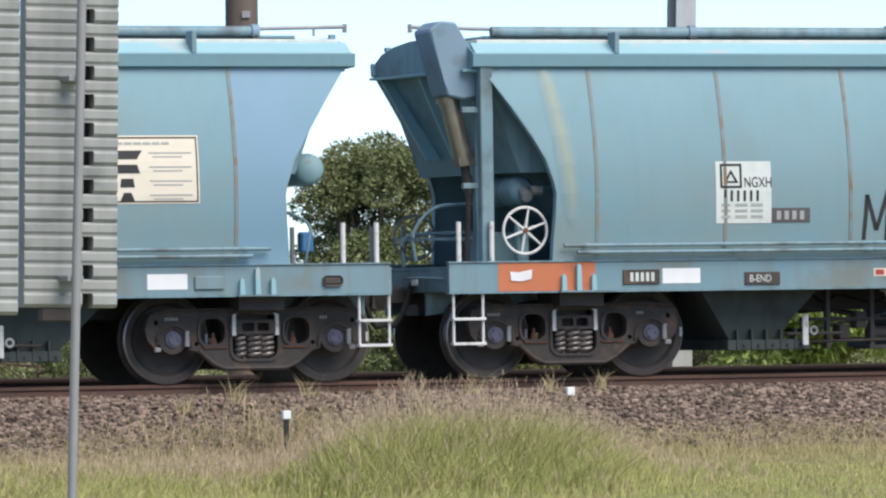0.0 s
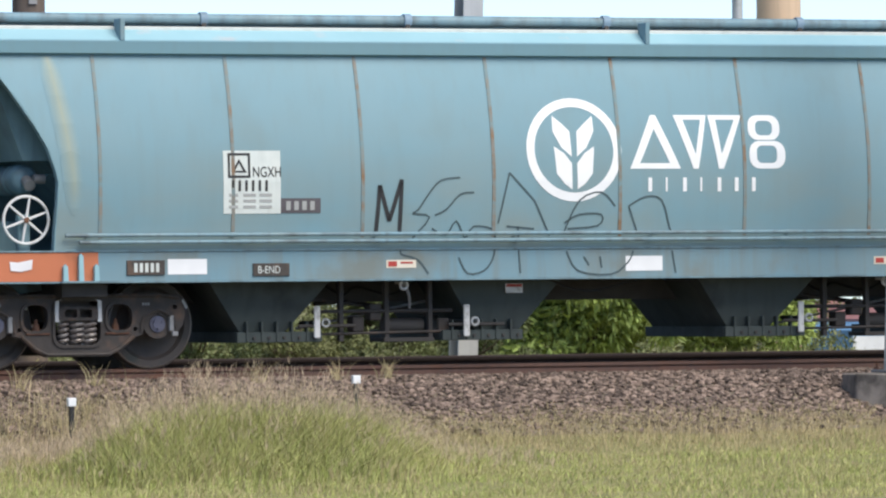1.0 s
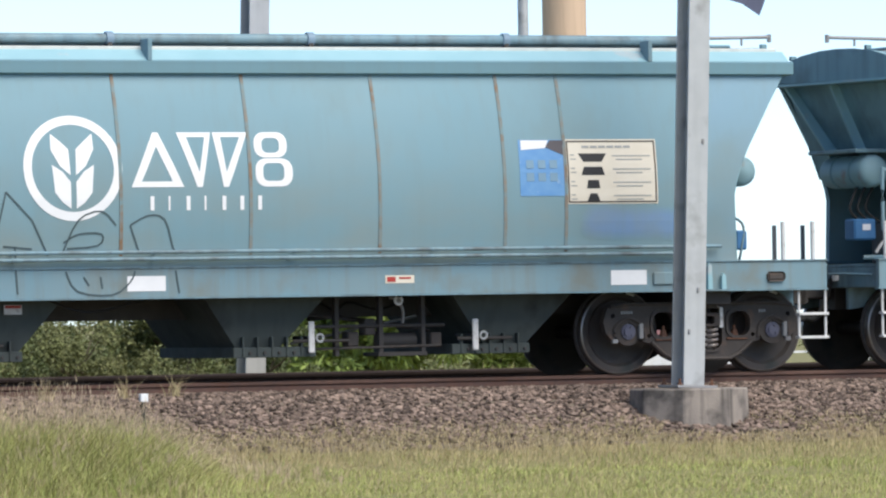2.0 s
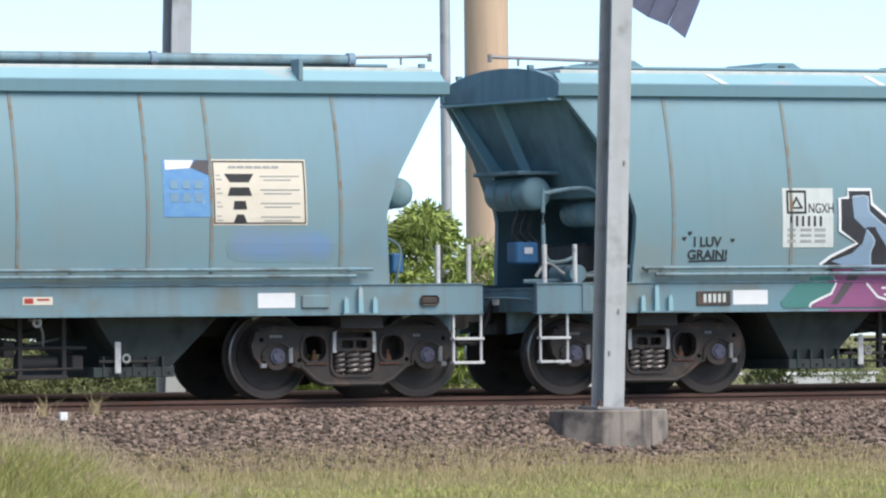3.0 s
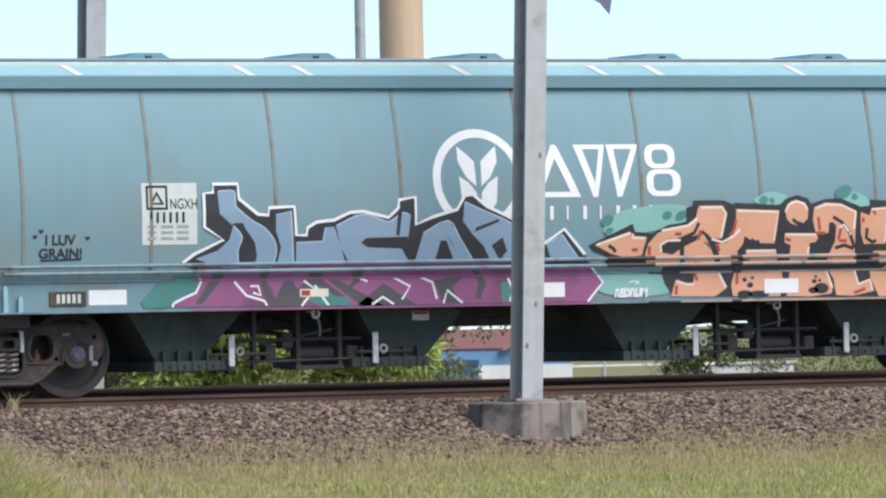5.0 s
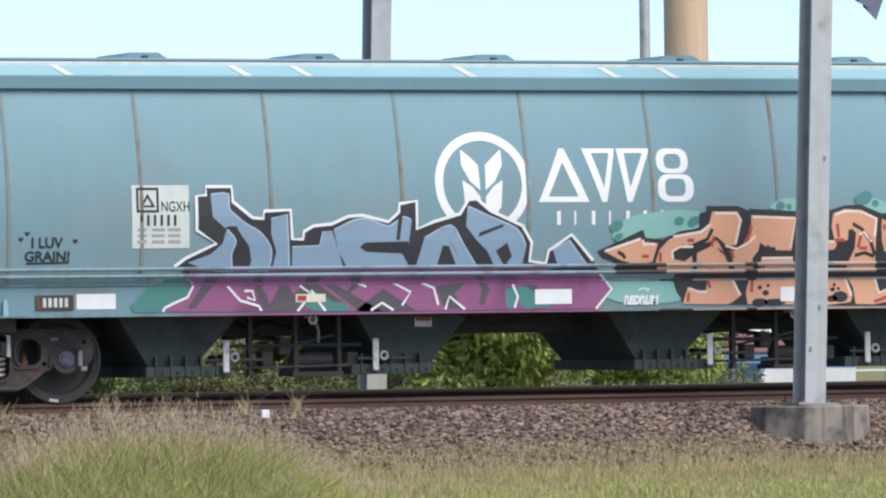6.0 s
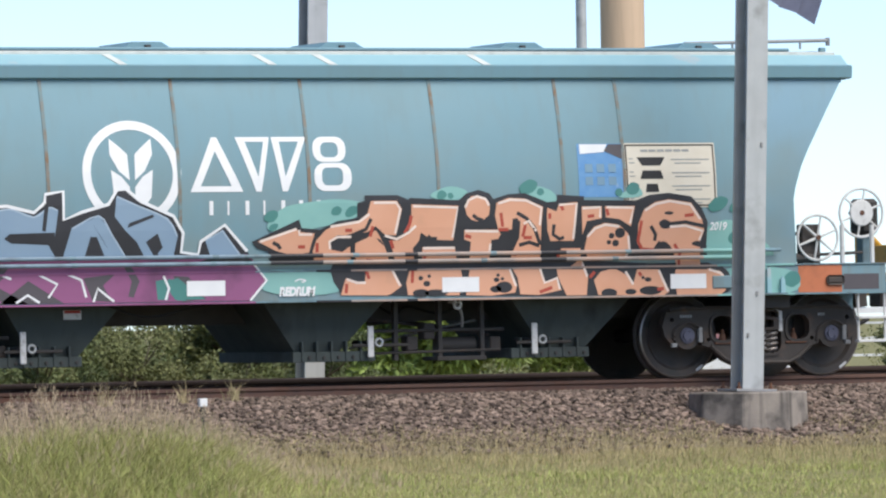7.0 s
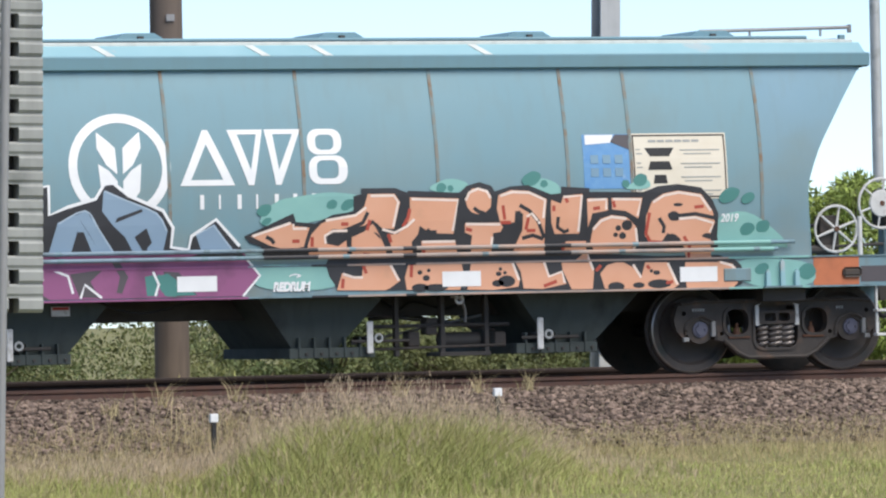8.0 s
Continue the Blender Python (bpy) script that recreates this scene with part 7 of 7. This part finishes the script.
for outline in (
        [(7.78, 1.49), (8.22, 1.63), (8.24, 1.59), (8.43, 1.57), (8.39, 1.45), (8.37, 1.37), (8.18, 1.34), (7.99, 1.39)],
        [(8.44, 1.23), (8.41, 1.38), (8.45, 1.50), (8.56, 1.61), (8.72, 1.67), (8.94, 1.70), (9.04, 1.78), (9.08, 1.91), (9.38, 1.91), (9.44, 1.82), (9.37, 1.54), (9.24, 1.55), (9.13, 1.64), (9.04, 1.58), (8.94, 1.57), (8.87, 1.54), (8.69, 1.55), (8.61, 1.49), (8.61, 1.40), (8.75, 1.37), (8.84, 1.43), (8.86, 1.22), (8.70, 1.19)],
        [(8.90, 1.46), (9.04, 1.52), (9.13, 1.60), (9.20, 1.52), (9.28, 1.36), (9.30, 1.22), (8.95, 1.23), (8.90, 1.31)],
        [(8.73, 0.91), (8.79, 1.09), (8.91, 1.05), (9.01, 1.05), (9.03, 1.20), (9.33, 1.19), (9.44, 1.00), (9.32, 0.92), (9.27, 0.90)],
        [(9.55, 1.87), (10.10, 1.85), (10.04, 1.48), (9.78, 1.49), (9.66, 1.57), (9.64, 1.48), (9.57, 1.40), (9.60, 1.21), (9.38, 1.22), (9.33, 1.40), (9.29, 1.48), (9.41, 1.49), (9.51, 1.56), (9.55, 1.69)],
        [(9.68, 1.41), (10.06, 1.41), (10.10, 1.21), (9.69, 1.21)],
        [(9.51, 0.90), (9.49, 1.03), (9.54, 1.19), (10.14, 1.18), (10.17, 1.02), (10.12, 0.89)],
        [(10.47, 1.82), (10.46, 1.75), (10.40, 1.70), (10.32, 1.68), (10.25, 1.70), (10.20, 1.75), (10.18, 1.82), (10.20, 1.89), (10.25, 1.95), (10.33, 1.96), (10.40, 1.94), (10.46, 1.89)],
        [(10.17, 1.59), (10.57, 1.59), (10.60, 1.54), (10.57, 1.49), (10.49, 1.48), (10.48, 1.34), (10.47, 1.27), (10.51, 1.20), (10.25, 1.20), (10.24, 1.35), (10.25, 1.46), (10.17, 1.49)],
        [(10.19, 0.89), (10.24, 1.18), (10.71, 1.17), (10.79, 0.98), (10.77, 0.91), (10.49, 0.88)],
        [(10.55, 1.88), (10.69, 1.93), (10.89, 1.92), (11.10, 1.83), (11.08, 1.64), (11.07, 1.19), (11.13, 1.02), (11.27, 1.07), (11.32, 0.93), (11.05, 0.88), (10.83, 0.89), (10.80, 1.07), (10.72, 1.20), (10.73, 1.32), (10.82, 1.50), (10.83, 1.68), (10.74, 1.71), (10.73, 1.59), (10.57, 1.58), (10.53, 1.74)],
        [(11.15, 1.82), (11.26, 1.78), (11.29, 1.86), (11.51, 1.88), (11.47, 1.46), (11.19, 1.46), (11.14, 1.61)],
        [(11.56, 1.83), (11.80, 1.83), (11.80, 1.70), (11.62, 1.67), (11.57, 1.50)],
        [(11.84, 1.83), (12.20, 1.83), (12.15, 1.61), (12.01, 1.69), (11.85, 1.71)],
        [(11.60, 1.37), (11.63, 1.52), (11.71, 1.61), (11.84, 1.65), (12.01, 1.63), (12.12, 1.53), (12.15, 1.36), (12.09, 1.24), (11.82, 1.23), (11.65, 1.26)],
        [(11.32, 1.38), (11.55, 1.38), (11.56, 1.26), (11.64, 1.06), (11.62, 0.87), (11.38, 0.87), (11.28, 1.07), (11.26, 1.20)],
        [(11.76, 0.87), (11.71, 1.03), (11.79, 1.12), (11.95, 1.16), (12.09, 1.09), (12.18, 0.98), (12.23, 1.14), (12.48, 1.15), (12.62, 0.90), (12.54, 0.85)],
        [(12.23, 1.42), (12.24, 1.63), (12.31, 1.79), (12.44, 1.87), (12.61, 1.90), (12.88, 1.86), (13.01, 1.68), (13.04, 1.56), (12.99, 1.44), (13.00, 1.17), (12.71, 1.17), (12.67, 1.35), (12.49, 1.45), (12.41, 1.34), (12.27, 1.38)],
        [(12.71, 0.85), (12.68, 1.05), (12.70, 1.15), (13.08, 1.14), (13.24, 1.11), (13.32, 1.03), (13.30, 0.90), (13.24, 0.85)]):
    decal("graffiti_orange", [outline], G_ORANGE, wagon3, 0.0125, label="peach-orange sprayed letter")
for outline in (
        [(8.65, 1.46), (8.70, 1.50), (8.76, 1.46), (8.74, 1.41), (8.68, 1.42)],
        [(8.49, 1.27), (8.54, 1.30), (8.57, 1.24), (8.50, 1.24)],
        [(8.60, 1.27), (8.65, 1.28), (8.66, 1.21)],
        [(12.48, 1.65), (12.56, 1.69), (12.65, 1.64), (12.62, 1.58), (12.52, 1.58)],
        [(12.47, 1.42), (12.56, 1.45), (12.65, 1.38), (12.64, 1.32), (12.52, 1.32)],
        [(12.87, 1.41), (12.95, 1.45), (13.04, 1.41), (13.00, 1.37)],
        [(9.13, 1.52), (9.20, 1.49), (9.24, 1.42)]):
    decal("graffiti_black", [outline], G_BLACK, wagon3, 0.0134, soft=1)
for x, z, a, b in (
        (12.02, 1.54, 0.062, 0.056), (11.92, 1.51, 0.034, 0.031), (11.89, 1.44, 0.028, 0.025), (11.97, 1.43, 0.041, 0.037), (9.66, 1.08, 0.028, 0.025), (9.76, 1.10, 0.021, 0.019), (9.73, 1.02, 0.041, 0.031), (9.66, 0.92, 0.097, 0.043), (9.84, 0.92, 0.138, 0.037), (10.57, 1.10, 0.021, 0.019), (10.55, 1.05, 0.034, 0.025), (10.62, 1.06, 0.021, 0.019), (10.54, 0.95, 0.069, 0.037), (10.64, 0.97, 0.097, 0.062), (11.89, 0.89, 0.097, 0.049), (12.15, 0.90, 0.069, 0.031), (12.39, 0.91, 0.138, 0.049), (12.30, 1.05, 0.021, 0.019), (12.36, 1.03, 0.041, 0.025), (12.61, 1.75, 0.055, 0.019)):
    decal("graffiti_dot", [ellipse(x, z, a, b, 12)], G_BLACK, wagon3, 0.0134)
for path in (
        [(9.08, 1.72), (9.02, 1.61), (8.87, 1.55), (8.71, 1.50), (8.66, 1.45)],
        [(9.17, 1.59), (9.24, 1.47), (9.29, 1.36)],
        [(8.87, 1.53), (8.88, 1.37), (8.88, 1.22)],
        [(10.79, 1.77), (10.90, 1.71), (11.00, 1.60), (11.07, 1.42)],
        [(10.78, 1.71), (10.79, 1.59), (10.75, 1.44), (10.68, 1.32)],
        [(10.82, 1.42), (10.94, 1.45), (11.06, 1.41)],
        [(11.56, 1.44), (11.61, 1.58), (11.73, 1.66), (11.89, 1.68), (12.06, 1.63), (12.16, 1.52), (12.19, 1.36)],
        [(11.54, 1.26), (11.69, 1.21), (11.88, 1.24), (12.11, 1.21), (12.29, 1.18)],
        [(12.39, 1.61), (12.45, 1.52), (12.44, 1.45)],
        [(12.60, 1.63), (12.81, 1.65), (13.05, 1.60)],
        [(11.12, 1.83), (11.13, 1.61), (11.11, 1.37)],
        [(10.15, 1.18), (10.18, 1.02), (10.13, 0.89)],
        [(11.23, 1.64), (11.22, 1.53), (11.30, 1.48), (11.35, 1.50)],
        [(8.40, 1.23), (10.12, 1.19)],
        [(10.20, 1.19), (13.08, 1.15)],
        [(7.95, 1.48), (8.01, 1.45), (8.04, 1.41)],
        [(9.74, 1.53), (9.78, 1.50), (9.85, 1.50)],
        [(10.27, 1.75), (10.32, 1.71), (10.39, 1.69)]):
    lines("graffiti_inner_line", [path], 0.04, G_BLACK, wagon3, 0.0138)
for path in (
        [(9.55, 1.75), (9.53, 1.66), (9.47, 1.56)],
        [(8.78, 1.60), (8.86, 1.60)],
        [(9.10, 1.64), (9.07, 1.53)],
        [(8.46, 1.47), (8.46, 1.37)],
        [(9.57, 1.18), (9.56, 1.03)],
        [(8.80, 1.03), (8.79, 0.93)],
        [(9.03, 1.16), (9.06, 1.08)],
        [(9.71, 1.36), (9.71, 1.24)],
        [(10.18, 1.53), (10.25, 1.51)],
        [(10.60, 1.77), (10.62, 1.62)],
        [(10.89, 1.64), (10.86, 1.51)],
        [(10.87, 1.50), (10.97, 1.50)],
        [(11.06, 0.91), (11.21, 0.96)],
        [(11.18, 1.76), (11.18, 1.70)],
        [(11.31, 1.85), (11.34, 1.79)],
        [(11.63, 1.72), (11.71, 1.73)],
        [(11.86, 1.80), (11.88, 1.73)],
        [(12.28, 1.67), (12.24, 1.45), (12.29, 1.36)],
        [(12.68, 1.41), (12.75, 1.31), (12.73, 1.17)],
        [(12.80, 1.72), (12.91, 1.73)],
        [(11.66, 1.06), (11.72, 1.12)],
        [(12.25, 1.11), (12.28, 1.07)],
        [(10.75, 1.34), (10.79, 1.32)],
        [(8.24, 1.43), (8.32, 1.43)],
        [(12.29, 1.36), (12.43, 1.35)],
        [(11.29, 1.36), (11.29, 1.23)],
        [(10.57, 1.59), (10.69, 1.59)],
        [(9.03, 1.28), (9.11, 1.27)],
        [(12.47, 0.92), (12.55, 0.93)],
        [(9.31, 1.49), (9.34, 1.40)]):
    lines("graffiti_red", [path], 0.036, G_RED, wagon3, 0.0136)
for path in (
        [(7.80, 1.49), (8.22, 1.62)],
        [(8.25, 1.61), (8.25, 1.56), (8.40, 1.56)],
        [(8.61, 1.64), (8.94, 1.69), (9.06, 1.77)],
        [(9.11, 1.89), (9.37, 1.89), (9.42, 1.82), (9.36, 1.56)],
        [(8.61, 1.40), (8.60, 1.48), (8.69, 1.53), (8.85, 1.53)],
        [(9.24, 1.54), (9.38, 1.50), (9.52, 1.57), (9.60, 1.64)],
        [(9.57, 1.85), (10.09, 1.83), (10.03, 1.51)],
        [(10.18, 1.58), (10.57, 1.57)],
        [(10.57, 1.87), (10.71, 1.91), (10.90, 1.90), (11.08, 1.82), (11.06, 1.63)],
        [(10.87, 1.65), (10.93, 1.68), (11.02, 1.57)],
        [(11.06, 1.19), (11.12, 1.01), (11.27, 1.06), (11.30, 0.94)],
        [(10.71, 1.16), (10.78, 0.98)],
        [(11.29, 1.85), (11.50, 1.86), (11.46, 1.48)],
        [(11.57, 1.81), (11.78, 1.82), (11.78, 1.71)],
        [(11.86, 1.82), (12.18, 1.81), (12.14, 1.64)],
        [(11.63, 1.50), (11.72, 1.59), (11.84, 1.63), (12.01, 1.61)],
        [(12.12, 1.51), (12.14, 1.36), (12.09, 1.26)],
        [(12.32, 1.78), (12.45, 1.85), (12.62, 1.88), (12.87, 1.84), (12.99, 1.68)],
        [(12.62, 1.60), (12.81, 1.61), (13.02, 1.55), (12.98, 1.45)],
        [(8.80, 1.08), (8.92, 1.04), (9.02, 1.04)],
        [(9.33, 1.17), (9.42, 1.00)],
        [(11.56, 1.25), (11.63, 1.07)],
        [(12.09, 1.12), (12.18, 0.98)],
        [(12.49, 1.13), (12.60, 0.90)],
        [(13.10, 1.13), (13.24, 1.09), (13.31, 1.01)],
        [(10.18, 1.83), (10.22, 1.91), (10.32, 1.95), (10.42, 1.92), (10.46, 1.85)],
        [(9.69, 1.40), (10.06, 1.40)],
        [(10.48, 1.44), (10.47, 1.34)]):
    lines("graffiti_glint", [path], 0.027, G_CREAM, wagon3, 0.0142)
lines("marker_scrawl", [[(4.08, 1.32), (4.12, 1.85)]], 0.045, BLACK, wagon2, 0.006)
lines("marker_scrawl", [[(4.12, 1.85), (4.23, 1.47)]], 0.045, BLACK, wagon2, 0.006)
lines("marker_scrawl", [[(4.23, 1.47), (4.37, 1.91)]], 0.045, BLACK, wagon2, 0.006)
lines("marker_scrawl", [[(4.37, 1.91), (4.35, 1.35)]], 0.045, BLACK, wagon2, 0.006)
lines("marker_scrawl", [[(5.04, 1.93), (4.82, 1.9), (4.69, 1.77), (4.56, 1.59), (4.5, 1.55), (4.69, 1.51), (4.5, 1.29)]], 0.018, G_MARKER, wagon2, 0.006)
lines("marker_scrawl", [[(4.38, 1.2), (4.37, 1.12), (4.56, 1.06), (4.68, 0.91)]], 0.018, G_MARKER, wagon2, 0.006)
lines("marker_scrawl", [[(5.2, 1.77), (5.04, 1.75), (4.88, 1.59), (4.75, 1.53)]], 0.018, G_MARKER, wagon2, 0.006)
lines("marker_scrawl", [[(4.72, 1.39), (4.88, 1.32), (5.0, 1.47), (5.1, 1.29), (5.2, 1.41), (5.42, 1.38), (5.45, 1.29)]], 0.018, G_MARKER, wagon2, 0.006)
lines("marker_scrawl", [[(5.45, 1.2), (5.42, 1.06), (5.32, 0.94), (5.13, 0.91), (5.03, 1.08)]], 0.018, G_MARKER, wagon2, 0.006)
lines("marker_scrawl", [[(5.61, 1.98), (5.48, 1.44)]], 0.018, G_MARKER, wagon2, 0.006)
lines("marker_scrawl", [[(5.61, 1.98), (5.9, 1.68), (6.08, 1.31)]], 0.018, G_MARKER, wagon2, 0.006)
lines("marker_scrawl", [[(5.71, 1.41), (5.72, 1.29)]], 0.018, G_MARKER, wagon2, 0.006)
lines("marker_scrawl", [[(5.72, 1.19), (5.74, 0.91)]], 0.018, G_MARKER, wagon2, 0.006)
lines("marker_scrawl", [[(5.58, 1.41), (5.9, 1.38)]], 0.018, G_MARKER, wagon2, 0.006)
lines("marker_scrawl", [[(6.25, 1.35), (6.42, 1.68), (6.68, 1.77), (6.84, 1.62)]], 0.018, G_MARKER, wagon2, 0.006)
lines("marker_scrawl", [[(6.25, 1.44), (6.42, 1.53), (6.68, 1.53), (6.64, 1.41), (6.29, 1.38)]], 0.018, G_MARKER, wagon2, 0.006)
lines("marker_scrawl", [[(7.0, 1.62), (7.2, 1.72), (7.39, 1.68), (7.49, 1.38), (7.54, 1.32)]], 0.018, G_MARKER, wagon2, 0.006)
lines("marker_scrawl", [[(7.0, 1.62), (7.1, 1.35)]], 0.018, G_MARKER, wagon2, 0.006)
lines("marker_scrawl", [[(6.28, 1.14), (6.41, 0.93), (6.8, 0.89), (7.0, 1.02), (7.06, 1.14)]], 0.018, G_MARKER, wagon2, 0.006)
lines("marker_scrawl", [[(7.52, 1.14), (7.56, 0.9)]], 0.018, G_MARKER, wagon2, 0.006)
lines("marker_scrawl", [[(6.48, 1.08), (6.54, 0.99)]], 0.018, G_MARKER, wagon2, 0.006)
lines("marker_scrawl", [[(6.67, 1.08), (6.69, 0.96)]], 0.018, G_MARKER, wagon2, 0.006)


# ---- movement ----
def motions():
    ts = [q[0] for q in TRAIN]
    at = [q[1] for q in TRAIN]
    fine = [round(0.2 * k, 1) for k in range(41)]
    for wg, off in MOVERS:
        walk(wg, [(t, pose(s + off, 0, 0)) for t, s in TRAIN])
        for child in wg.children:
            if child.name.startswith("wheelset"):
                home = child.location.copy()
                walk(child, [(t, pose(home.x, home.y, home.z, 0, math.degrees((float(np.interp(t, ts, at)) - at[0]) / 0.468), 0)) for t in fine])
    # the flag's strips swing on one another; its tail rises and falls in the wind
    tail = ((0, 2.9, 3.3, 3.7, 4.1, 4.5, 5.8, 6.4, 6.8, 7.4, 8), (5.5, 5.45, 5.34, 5.26, 5.39, 5.75, 5.68, 5.64, 5.38, 5.4, 5.5))
    for strip, i in FLAG_STRIPS:
        rows = []
        for t in fine:
            x = y = 0.0
            z = 8.25
            for k in range(i + 1):
                u = k / 15
                ph = 5.2 * t - 0.38 * k
                yaw = 0.42 * math.sin(ph) * (0.3 + u)
                dip = math.asin((float(np.interp(t, *tail)) - 7.0) / 5.1) + 0.10 * math.sin(2.9 * t + 0.4 - 0.4 * k) - 0.16 * (u - 0.5)
                if k < i:
                    x += 0.32 * math.cos(yaw) * math.cos(dip)
                    y += 0.32 * math.sin(yaw) * math.cos(dip)
                    z += 0.32 * math.sin(dip)
            rows.append((t, pose(x, y, z, 0, -math.degrees(dip), math.degrees(yaw))))
        walk(strip, rows)


motions()
